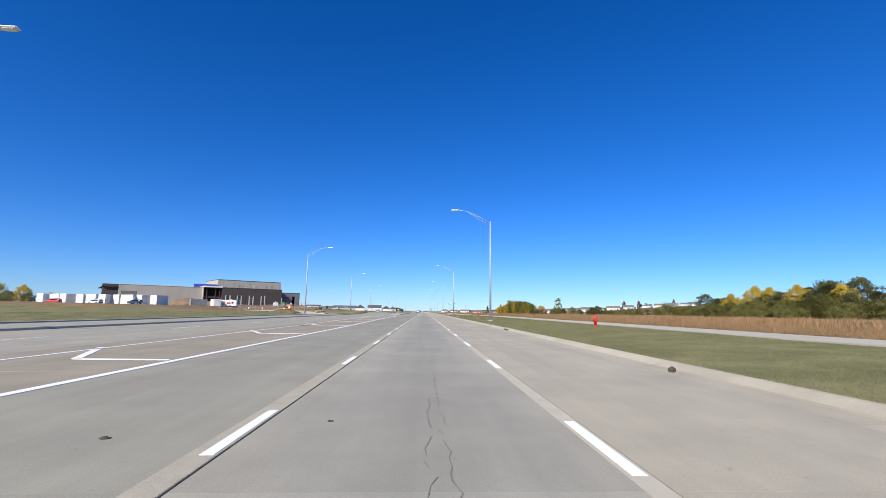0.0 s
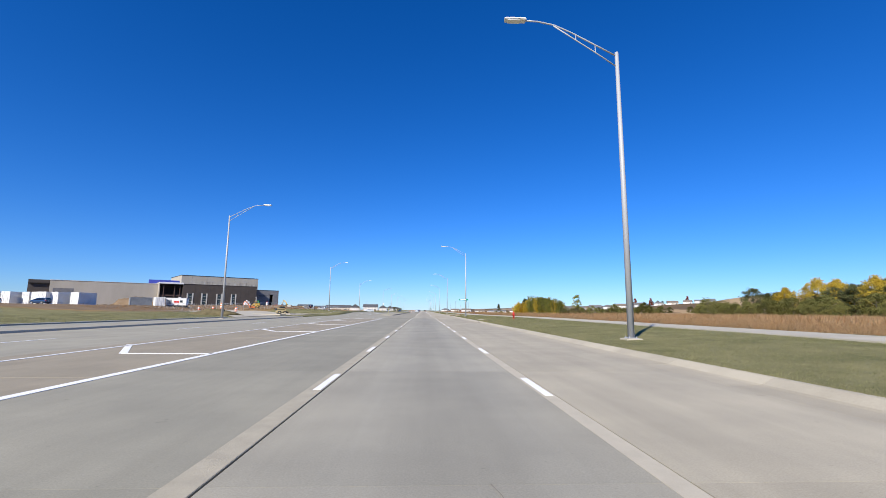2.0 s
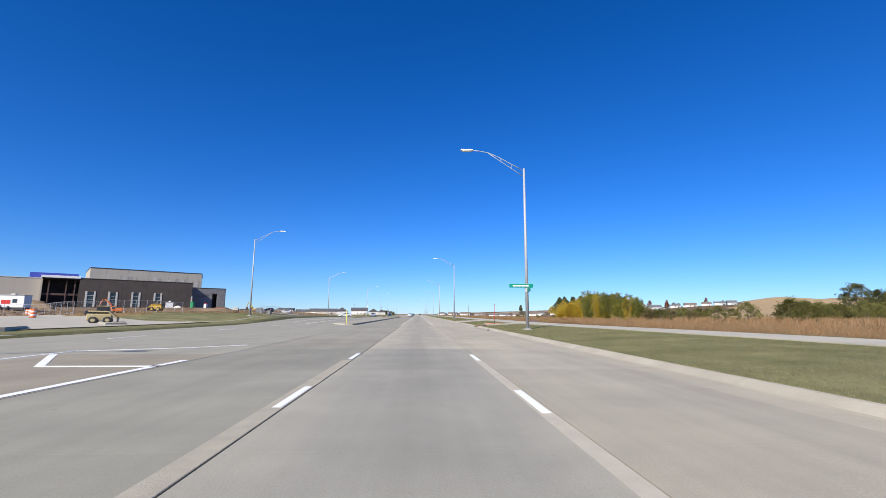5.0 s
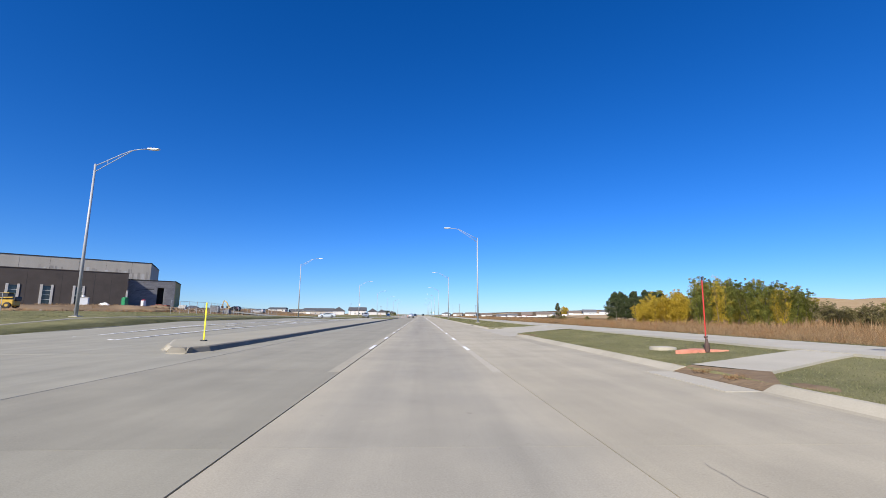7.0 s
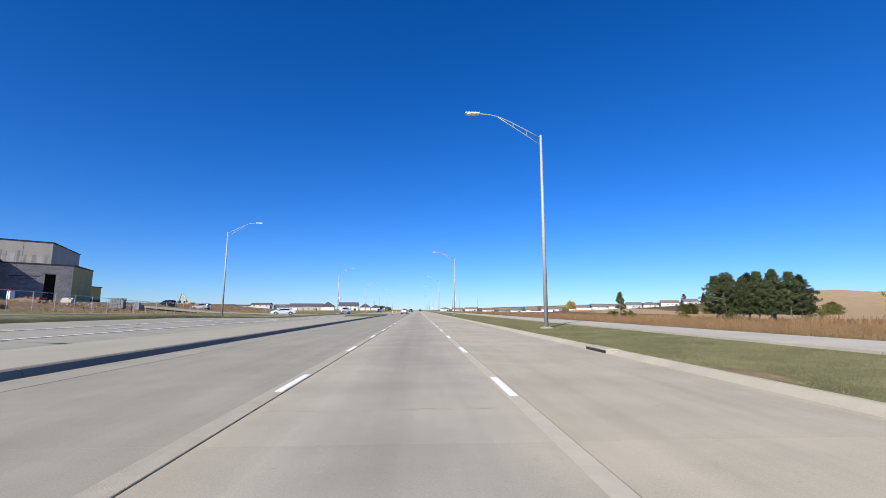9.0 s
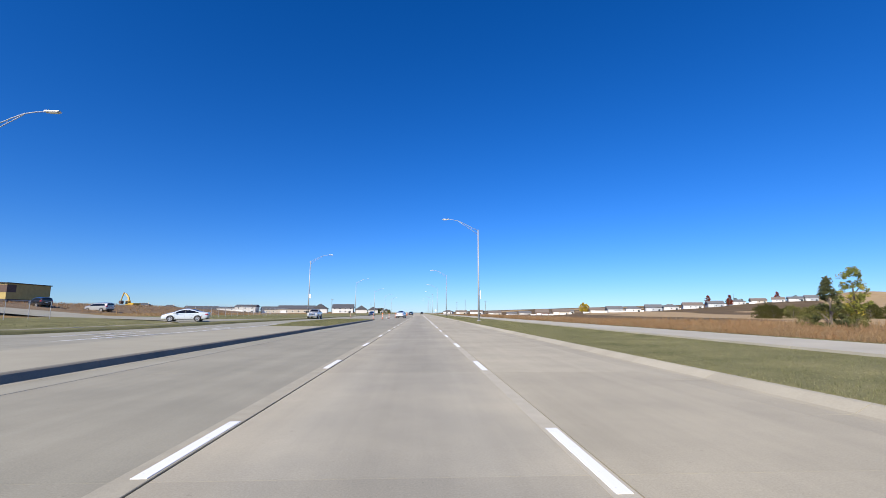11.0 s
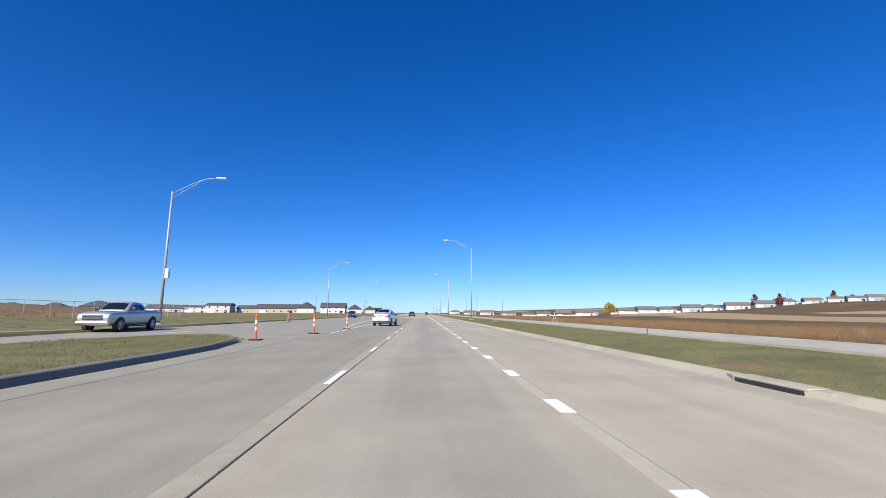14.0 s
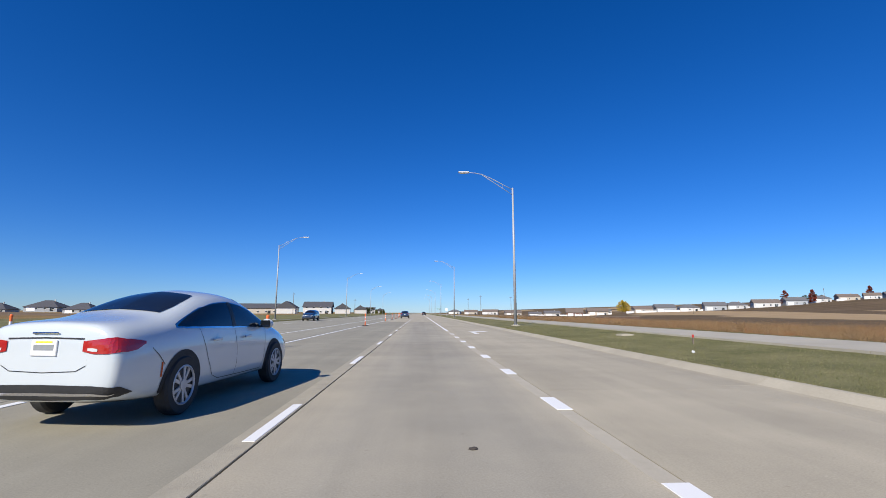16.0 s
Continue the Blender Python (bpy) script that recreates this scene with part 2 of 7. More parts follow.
M_LAWN = surface("lawn", (0.085, 0.09, 0.036), (0.29, 0.265, 0.13), 0.95, 0.5, 22, 0.8, spec=0.1, dist=0.05)
M_PRAIRIE = surface("prairie", (0.17, 0.11, 0.045), (0.33, 0.23, 0.105), 0.95, 0.25, 6, 0.8, spec=0.1, dist=0.1)
M_DIRT = surface("bare_dirt", (0.13, 0.09, 0.055), (0.26, 0.19, 0.12), 0.95, 0.2, 4, 0.6, spec=0.1, dist=0.1)
M_FIELD = surface("stubble_field", (0.085, 0.058, 0.032), (0.175, 0.125, 0.07), 0.95, 0.06, 1.5, 0.5, spec=0.1, stretch=(0.4, 1.6, 1), dist=0.1)
M_STRAW = surface("dry_grass_slope", (0.30, 0.21, 0.11), (0.42, 0.31, 0.18), 0.95, 0.1, 3, 0.4, spec=0.1, dist=0.1)
M_GALV = surface("galvanised_steel", (0.31, 0.32, 0.335), (0.41, 0.42, 0.43), 0.5, 2, 40, 0.05, metal=0.05, stretch=(1, 1, 0.2))
M_LAMP = surface("lamp_housing", (0.55, 0.55, 0.54), (0.68, 0.68, 0.66), 0.5, 4, 40, 0.03)
M_LENS = surface("lamp_lens", (0.6, 0.6, 0.56), (0.75, 0.75, 0.7), 0.2, 4, 20, 0.0)
M_BARK = surface("bark", (0.10, 0.08, 0.06), (0.24, 0.20, 0.16), 0.9, 4, 30, 0.8, stretch=(1, 1, 0.2))
M_LEAF_GREEN = leaf_mat("leaves_green", (0.07, 0.09, 0.02), (0.17, 0.17, 0.04))
M_LEAF_DARK = leaf_mat("leaves_dark", (0.06, 0.075, 0.03), (0.15, 0.15, 0.055))
M_LEAF_OLIVE = leaf_mat("leaves_olive", (0.09, 0.098, 0.026), (0.235, 0.22, 0.065))
M_LEAF_YELLOW = leaf_mat("leaves_yellow", (0.36, 0.27, 0.02), (0.66, 0.5, 0.06))
M_LEAF_MIX = leaf_mat("leaves_turning", (0.12, 0.145, 0.03), (0.35, 0.35, 0.085), 0.45, (0.56, 0.44, 0.07))
M_LEAF_ORANGE = leaf_mat("leaves_orange", (0.3, 0.15, 0.03), (0.5, 0.3, 0.07))
M_LEAF_RED = leaf_mat("leaves_red", (0.17, 0.03, 0.015), (0.33, 0.07, 0.03))
M_NEEDLE = leaf_mat("pine_needles", (0.018, 0.036, 0.014), (0.14, 0.165, 0.065), 0.2)
M_BLADE = leaf_mat("grass_blades", (0.085, 0.098, 0.034), (0.33, 0.31, 0.15), 0.3)
M_LEAF_GOLD = leaf_mat("leaves_gold", (0.34, 0.26, 0.03), (0.72, 0.53, 0.07), 0.42)
M_LEAF_SCRUB = leaf_mat("leaves_scrub", (0.12, 0.10, 0.04), (0.26, 0.23, 0.10))
M_REED = leaf_mat("dry_stems", (0.19, 0.11, 0.048), (0.45, 0.31, 0.165), 0.3, (0.36, 0.17, 0.068))
M_RED = surface("red_paint", (0.45, 0.025, 0.02), (0.62, 0.05, 0.035), 0.4, 3, 40, 0.05)
M_ORANGE = surface("safety_orange", (0.72, 0.12, 0.02), (0.85, 0.18, 0.04), 0.5, 5, 40, 0.05)
M_PLAINWHITE = surface("white_plastic", (0.72, 0.72, 0.70), (0.82, 0.82, 0.80), 0.5, 3, 40, 0.03)
M_YELLOW = surface("yellow_paint", (0.70, 0.62, 0.02), (0.8, 0.75, 0.05), 0.5, 3, 40, 0.03)
M_RUBBER = surface("black_rubber", (0.015, 0.015, 0.015), (0.035, 0.035, 0.035), 0.75, 8, 60, 0.2)
M_BLACK = surface("black_plastic", (0.015, 0.015, 0.016), (0.03, 0.03, 0.03), 0.5, 8, 60, 0.1)
M_SIGNGREEN = surface("green_sign", (0.0, 0.20, 0.12), (0.0, 0.26, 0.16), 0.4, 3, 30, 0.0)
M_STRAWBLADE = leaf_mat("straw_blades", (0.25, 0.22, 0.11), (0.44, 0.39, 0.23), 0.3)
M_FADED = surface("faded_orange_paint", (0.50, 0.16, 0.10), (0.74, 0.34, 0.22), 0.8, 3, 30, 0.2)

# ---------------------------------------------------------------- ground, road, kerbs
ROAD_L, ROAD_R = -20.4, 5.2
END = 1500.0


def trail_x(y):
    """Near edge of the paved trail."""
    return 15.0 - 4.2 * step(112, 158, y)


STREET_X = (5.14, 5.85, 6.15, 6.5, 7.1, 8.2, 9.4, 10.5, 11.3)
STREET_LO = (168.3, 169.0, 170.2, 171.0, 171.9, 173.0, 173.6, 173.9, 174.0)
STREET_HI = (182.4, 181.9, 181.5, 181.3, 181.2, 181.3, 181.5, 181.8, 182.0)


def ramp_z(x):
    """Height of paving that climbs from the gutter to the trail."""
    return 0.006 + 0.345 * step(5.2, 11.4, x)


def on_street(x, y):
    return x < 11.4 and np.interp(x, STREET_X, STREET_LO) - 0.36 < y < np.interp(x, STREET_X, STREET_HI) + 0.36


def bump2(x, y, cx, cy, rx, ry):
    d = ((x - cx) / rx) ** 2 + ((y - cy) / ry) ** 2
    return math.exp(-d)


def far_rise(x, y):
    """The far carriageway climbs away from the median for a stretch."""
    return 0.8 * min(1.0, max(0.0, (-11.2 - x) / 13.4)) * step(-64, -42, x) * step(160, 178, y) * step(248, 215, y)


def lift(ob, extra=0.0):
    for o in [ob] + list(ob.children):
        if o.type == "MESH":
            for v in o.data.vertices:
                r = far_rise(v.co.x, v.co.y)
                v.co.z += r + (extra if r else 0)
    return ob


def land(x, y):
    """Height of the land."""
    if x > 5.5:
        z = 0.12 + 0.20 * step(5.9, 12, x)
        if x < 10.9 and 166 < y < 186:
            lo, hi = np.interp(x, STREET_X, STREET_LO), np.interp(x, STREET_X, STREET_HI)
            z -= (z - ramp_z(x) + 0.05) * step(lo - 0.2, lo - 0.08, y) * step(hi + 0.2, hi + 0.08, y)
        z += -0.5 * step(24, 40, x) * step(190, 240, y)
        z += 4.4 * step(70, 330, x) * step(250, 560, y)
        z += (10.2 * step(215, 415, x) - 1.9 * step(190, 120, x) * step(60, 110, x)) * step(470, 640, y)
        z += 12.0 * bump2(x, y, 503, 690, 44, 80) + 13.5 * bump2(x, y, 618, 700, 58, 90)
        return z
    if x < -20.5:
        return 0.12 + far_rise(x, y) + 0.5 * step(-28, -45, x) + 2.2 * (step(-45, -72, x) * step(212, 240, y) + 0.68 * step(-60, -86, x) * step(240, 212, y)) * step(420, 330, y) + 4 * step(-200, -600, x)
    return -0.25


def cuts(stops):
    out = []
    for a, b, n in stops:
        out += list(np.linspace(a, b, n, endpoint=False))
    return out + [stops[-1][1]]


gx = cuts([(-3500, -400, 8), (-400, -110, 24), (-110, -28, 34), (-28, -26.5, 1), (-26.5, -20.6, 2), (-20.6, -20.4, 1), (-20.4, 5.45, 2), (5.45, 6.13, 1), (6.13, 6.17, 1),
           (6.17, 13, 24), (13, 25, 12), (25, 70, 22), (70, 420, 40), (420, 900, 24), (900, 3500, 8)])
gy = cuts([(-900, -40, 8), (-40, 144, 46), (144, 164, 20), (164, 168, 10), (168, 175, 46), (175, 180, 14), (180, 184, 26), (184, 188, 10), (188, 400, 53), (400, 900, 40), (900, 4200, 12)])
gv = [(x, y, land(x, y) - (0.3 if 5.5 < x < 6.15 else 0) + (0.05 * noise.noise((x * 0.2, y * 0.2, 0)) if abs(x + 7) > 20 else 0)) for y in gy for x in gx]
gf, gm = [], []
nx = len(gx)


def zone(x, y):
    if x > 0:
        if x < trail_x(y) + 5.0:
            return 0
        if y < 216 and x < 75 + 20 * noise.noise((0, y * 0.03, 2)):
            return 1
        if (x > 0.85 * (y - 178) + 15 + 12 * noise.noise((x * 0.02, y * 0.02, 9)) and x > 90) or (y > 250 and 70 < x - 0.30 * (y - 300) + 25 * noise.noise((x * 0.01, y * 0.01, 3)) < 125):
            return 4
        if x < 34 + 8 * noise.noise((0, y * 0.04, 5)):
            return 1
        return 3 if noise.noise((x * 0.006, y * 0.014, 7)) < 0.28 else 4
    if x > -43 - 30 * step(165, 120, y) - 5 * noise.noise((3, y * 0.05, 1)):
        return 0
    if x > -52 - 27 * step(165, 120, y) or y < -20 or y > 420:
        return 1
    return 2 if x > -260 else 3


for j in range(len(gy) - 1):
    for i in range(nx - 1):
        gf.append((j * nx + i, j * nx + i + 1, (j + 1) * nx + i + 1, (j + 1) * nx + i))
        gm.append(zone((gx[i] + gx[i + 1]) / 2, (gy[j] + gy[j + 1]) / 2))
ground = raw("ground", gv, gf, M_LAWN, smooth=True)
for m in (M_PRAIRIE, M_DIRT, M_FIELD, M_STRAW):
    ground.data.materials.append(m)
ground.data.polygons.foreach_set("material_index", gm)
tagged(ground, "mown verge, dry prairie and brown fields beside the road", "ground", kind="structure")

# the road: one bed under slabs of concrete
bed = bmesh.new()
box(-28.0, 5.9, -60, END, -0.24, -0.035, bm=bed)
road = tagged(part("road", bed, M_JOINT), "wide pale concrete road with white lane lines", "road", kind="structure")
COLS = ((-6.2, -1.838, M_LEFT), (-1.814, 1.822, M_LANE), (1.836, 5.2, M_SIDE))
slabs = {}
NEWER = {M_LANE: M_LANE_NEW, M_SIDE: M_SIDE_NEW, M_LEFT: M_LEFT_NEW}
for x0, x1, m in COLS:
    y = 6.0
    while y < 372:
        key = (x0, y < 118)
        if key not in slabs:
            slabs[key] = mesh_of("slab", box(x0, x1, 0.002, 6.098, -0.034, 0.0), m if y < 118 else NEWER[m])
        s = part("slab", slabs[key], m, road)
        s.location = (0, y, 0)
        y += 6.1
far = bmesh.new()
for x0, x1, m in COLS:
    box(x0, x1, -60, 6.0, -0.034, 0.0, bm=far)
tan = bmesh.new()
for y in range(-60, 420, 12):
    for x0, x1 in ((-11.2, -6.23), (-15.8, -11.2), (-20.42, -15.8)):
        box(x0, x1, y + 0.01, y + 11.99, -0.034, 0.0, 0.006, bm=tan if x1 > -7 and y < 110 else far)
part("turn_bay", tan, M_TAN, road, "darker tan concrete between the carriageways")["kind"] = "stuff"
box(-20.4, -6.23, 420, END, -0.034, 0.0, bm=far)
lift(part("far_slabs", far, M_FAR, road))["kind"] = "stuff"

ahead = bmesh.new()
box(-6.2, 5.2, 372, END, -0.034, 0.0, bm=ahead)
part("road_ahead", ahead, M_SIDE_NEW, road)

# rough milled strips beside the lane joints
for x0, x1, mt in ((-2.11, -1.845, M_GROOVE), (1.61, 1.815, M_GROOVE_PALE)):
    b = bmesh.new()
    box(x0, x1, -20, 118, -0.002, 0.003, bm=b)
    box(x0, x1, 152, END, -0.002, 0.003, bm=b)
    part("milled_strip", b, mt, road, "lighter rough strip under the lane line")


def kerb_run(name, path, side, label, top=0.15, gutter=0.65, length=3.0, until=1e9, rise=None, stone=None, face=0.09):
    """Kerb pieces with a gutter along a plan path; side +1: land to the right of the path."""
    root = tagged(new(name), label, "kerb", kind="structure")
    pts = [Vector((*p, 0)) for p in path]
    rest = bmesh.new()
    n = 0
    for a, b in zip(pts, pts[1:]):
        total = (b - a).length
        k = max(1, round(total / length))
        d = (b - a).normalized()
        nrm = Vector((d.y, -d.x, 0)) * side
        for i in range(k):
            p, q = a + d * (total * i / k + 0.006), a + d * (total * (i + 1) / k - 0.006)
            prof = ((-gutter - 0.03, -0.05), (-gutter - 0.03, -0.004), (-gutter + 0.02, 0.002), (-0.10, 0.004), (0.0, 0.02), (face, top - 0.025), (face + 0.05, top), (face + 0.16, top + 0.004), (face + 0.16, -0.05))
            bm = bmesh.new()
            ends = [[bm.verts.new(e + nrm * u + Vector((0, 0, w + (rise(e.x) if rise else 0)))) for u, w in prof] for e in (p, q)]
            m = len(prof)
            for j in range(m):
                bm.faces.new((ends[0][j], ends[0][(j + 1) % m], ends[1][(j + 1) % m], ends[1][j]))
            bm.faces.new(ends[0][::-1])
            bm.faces.new(ends[1])
            bmesh.ops.recalc_face_normals(bm, faces=bm.faces)
            for f in bm.faces:                       # the gutter pan
                c = (f.calc_center_median() - p).dot(nrm)
                f.material_index = 1 if c < -0.04 and len(f.verts) == 4 else 0
            n += 1
            if n > 130 or p.y > until:
                merge(rest, bm)
            else:
                part("kerb_stone", bm, [stone or M_KERB, M_GUTTER], root)
    if rest.verts:
        part("far_kerb", rest, [stone or M_KERB, M_GUTTER], root)["kind"] = "stuff"
    else:
        rest.free()
    return root


def arc(cx, cy, r, a0, a1, n=8):
    return [(cx + r * math.cos(radians(a0 + (a1 - a0) * i / n)), cy + r * math.sin(radians(a0 + (a1 - a0) * i / n))) for i in range(n + 1)]


KX = 5.85
kerb_run("kerb_right", [(KX, -40), (KX, 149.3)], 1, "pale concrete kerb and gutter beside the verge", top=0.13, until=150, face=0.17)
kerb_run("kerb_corner", [(KX, 152.0), (KX, 169.0), (KX + 0.3, 170.2), (KX + 0.65, 171.0), (KX + 1.25, 171.9)], 1, "low concrete kerb round the corner of the verge", length=2.0, top=0.125, rise=lambda x: 0.20 * step(5.9, 12, x) - 0.08 * step(6.2, 7.4, x), face=0.17)
kerb_run("kerb_right_ahead", [(KX + 3.4, 181.5), (KX + 2.0, 181.25), (KX + 0.9, 181.3), (KX + 0.3, 181.6), (KX, 182.4), (KX, END)], 1, "pale concrete kerb and gutter past the side street", top=0.13, until=380, rise=lambda x: 0.20 * step(5.9, 12, x), face=0.17)

# medians, far kerbs, trail, side street
median_rim = [(-7.1, 157.2), (-7.05, 160), (-7.05, 284)] + [(-7.2, 287.5), (-8.0, 291.5), (-9.6, 294.6), (-11.3, 296.0)]
kerb_run("median_kerb", [(-8.15, 156.5), (-7.45, 156.3)] + median_rim, -1, "raised grey concrete kerb along the median, shade put into its tone", gutter=0.12, top=0.19, stone=M_KERB_SHADE)
b = prism([(-8.1, 156.75), (-7.5, 156.6), (-7.26, 157.6), (-7.26, 252), (-12.2, 252), (-10.5, 161.5), (-8.9, 158.0)], -0.03, 0.165)
tagged(part("median", b, M_MEDIAN), "raised beige concrete median between the carriageways", "median", kind="structure")
mg = [(-7.27, 252.02), (-7.27, 284), (-7.45, 287.4), (-8.2, 291.3), (-9.7, 294.4), (-11.3, 295.8), (-12.9, 294.5), (-14.2, 290), (-14.9, 283), (-14.6, 270), (-12.2, 252.02)]
tagged(part("grass_median", prism(mg, -0.03, 0.16), M_LAWN), "raised median of short worn grass", "median", kind="structure")
kerb_run("median_kerb_far", [(-11.3, 296.0), (-13.0, 294.6), (-14.4, 290), (-15.1, 283), (-14.8, 270), (-12.4, 252), (-10.7, 161.3), (-9.1, 158.0), (-8.55, 157.2)], -1, "raised kerb on the far side of the median",
         gutter=0.02, top=0.16)
far_kerb = kerb_run("kerb_left", [(-20.45, -60), (-20.45, 126)] + arc(-26.4, 126, 6.0, 0, 60, 4), -1, "weathered concrete kerb of the far carriageway", gutter=0.3, top=0.16, length=6.0)
b = bmesh.new()
box(-26.3, -20.7, -60, 129.5, -0.03, 0.13, bm=b)
tagged(part("side_strip", b, M_FAR), "paved strip behind the far kerb", "pavement", kind="structure")
kerb_run("kerb_left_lawn", [(-26.5, -60), (-26.5, 112)], -1, "concrete kerb along the far lawn", gutter=0.1, top=0.24, length=6.0)
lift(kerb_run("kerb_left_ahead", [(-33.0, 166)] + arc(-29.5, 168.0, 5.0, 240, 360, 6)[2:] + [(-24.5, 262), (-30, 270)], -1, "low concrete kerb along the far lawn", gutter=0.3, top=0.15, length=6.0))
kerb_run("kerb_left_far", [(-30, 284), (-24.0, 291), (-22.0, 300), (-22.0, END)], -1, "low concrete kerb along the far lawn", gutter=0.3, top=0.15, length=6.0, until=420)
b = bmesh.new()
for y in range(130, 420, 10):
    box(-24.6, -20.42, y, y + 10, -0.034, -0.002, bm=b)
box(-24.6, -20.42, 420, END, -0.034, -0.002, bm=b)
tagged(lift(part("far_lane", b, M_FAR)), "outer concrete lane of the far carriageway", "road", kind="structure")
DRIVE_X = (-26.2, -28, -34, -42, -52, -62)
DRIVE_LO = (112, 117, 128, 139, 149, 156)
# drive into the building site, and a side street further on
b = bmesh.new()
rows = []
for x, lo, hi in zip(DRIVE_X, DRIVE_LO, (164, 162, 162, 166, 172, 176)):
    rows.append([b.verts.new((x, lo + (hi - lo) * j / 6, max(land(x, lo + (hi - lo) * j / 6), land(x, lo)) + 0.07)) for j in range(7)])
for ra, rb in zip(rows, rows[1:]):
    for j in range(6):
        b.faces.new((ra[j], ra[j + 1], rb[j + 1], rb[j]))
tagged(part("site_driveway", b, M_TRAIL), "new pale concrete driveway into the building site", "driveway", kind="structure")
for pts in ([(-30.5, 138.0), (-26.4, 133.2), (-25.6, 134.2), (-27.2, 137.6), (-46.0, 158.5), (-57.0, 167.5), (-58.0, 166.5)], [(-39.0, 158.6), (-29.0, 148.0), (-28.0, 149.4), (-37.0, 160.0)]):
    tagged(part("driveway_island", prism(pts, 0.0, 0.30 + 0.08), M_KERB), "long raised concrete island in the driveway", "kerb", kind="structure")
b = bmesh.new()
rows = []
for x, lo, hi in ((-24.55, 263, 291), (-25.3, 264, 290), (-27.0, 266, 288), (-29.0, 268.5, 285.5), (-31, 271, 283), (-36, 271, 282.5), (-45, 271, 282), (-60, 271, 281), (-75, 271, 281)):
    rows.append([b.verts.new((x, lo + (hi - lo) * j / 6, 0.0 if x > -25 else land(x, lo + (hi - lo) * j / 6) + 0.07)) for j in range(7)])
for ra, rb in zip(rows, rows[1:]):
    for j in range(6):
        b.faces.new((ra[j], ra[j + 1], rb[j + 1], rb[j]))
tagged(part("side_street_left", b, M_FAR), "concrete side street crossing the far lawn", "road", kind="structure")

b = bmesh.new()
ys = [-40 + 4 * i for i in range(110)] + [400 + 40 * i for i in range(20)]
trail_root = tagged(new("trail"), "pale concrete trail running beside the mown verge", "path", kind="structure")
for y0, y1 in zip(ys, ys[1:]):
    t0, t1 = trail_x(y0), trail_x(y1)
    prism([(t0, y0 + 0.01), (t0 + 3.6, y0 + 0.01), (t1 + 3.6, y1 - 0.01), (t1, y1 - 0.01)], 0.1, 0.375, bm=b)
    if y0 > 330 or y0 < 0:
        continue
    part("slab", b, M_TRAIL, trail_root)
    b = bmesh.new()
part("far_slabs", b, M_TRAIL, trail_root)["kind"] = "stuff"
# ramp from the road to the trail, side street on the right
b = bmesh.new()
near = [(7.0, 150.5), (8.2, 151.15), (9.5, 151.85), (10.8, 152.5), (12.0, 153.2)]
away = [(6.3, 152.0), (7.6, 152.65), (9.0, 153.3), (10.3, 153.85), (11.65, 154.4)]
rows = []
for drop in (0.0, -0.12):
    rows += [[b.verts.new((x, y, land(x, y) + 0.055 + drop)) for x, y in side] for side in (near, away)]
for i in range(4):
    b.faces.new((rows[0][i], rows[0][i + 1], rows[1][i + 1], rows[1][i]))
    b.faces.new((rows[2][i], rows[2][i + 1], rows[0][i + 1], rows[0][i]))
    b.faces.new((rows[1][i], rows[1][i + 1], rows[3][i + 1], rows[3][i]))
box(5.2, 5.87, 149.31, 151.99, -0.03, 0.014, bm=b)
earth = bmesh.new()
earth.faces.new([earth.verts.new(v) for v in ((5.86, 149.3, 0.02), (6.2, 149.3, 0.13), (7.02, 150.48, 0.20), (6.62, 151.3, 0.17), (6.3, 152.02, 0.16), (5.86, 152.02, 0.02))])
tagged(part("earth_strip", earth, M_DIRT), "bare brown earth at the foot of the ramp", "ground", kind="structure")
tagged(part("kerb_ramp", b, M_TRAIL), "pale concrete kerb ramp leading up to the trail", "ramp", kind="structure")
b = bmesh.new()
rows = []
for x, lo, hi in zip(STREET_X, STREET_LO, STREET_HI):
    lo -= 0.6 * step(6.6, 8.2, x)
    rows.append([b.verts.new((x, lo + (hi - lo) * j / 6, -0.003 if x < 5.5 else ramp_z(x) + 0.003)) for j in range(7)])
for ra, rb in zip(rows, rows[1:]):
    for j in range(6):
        b.faces.new((ra[j], rb[j], rb[j + 1], ra[j + 1]))
tagged(part("side_apron", b, M_TRAIL), "pale concrete apron linking the road and the trail", "driveway", kind="structure")

# ---------------------------------------------------------------- road paint
PAINT = tagged(new("lane_markings"), "white painted lane lines and chevrons", "road marking", kind="structure")
DASH = {}


def dash(x, y, length, width=0.13):
    key = (length, width)
    if key not in DASH:
        DASH[key] = mesh_of("dash", box(-width / 2, width / 2, 0, length, 0.0, 0.008, 0.003), M_WHITE)
    ob = part("dash", DASH[key], M_WHITE, PAINT)
    ob.location = (x, y, far_rise(x, y) + (0.01 if far_rise(x, y) else 0))


def stripe(name, pts, width):
    b = bmesh.new()
    for (x0, y0), (x1, y1) in zip(pts, pts[1:]):
        d = Vector((x1 - x0, y1 - y0, 0)).normalized()
        n = Vector((-d.y, d.x, 0)) * width / 2
        q = [Vector((x0, y0, 0)) - n, Vector((x0, y0, 0)) + n, Vector((x1, y1, 0)) + n, Vector((x1, y1, 0)) - n]
        prism([(v.x, v.y) for v in q][::-1], 0.001, 0.009, bm=b)
    lift(part(name, b, M_WHITE, PAINT), 0.012)


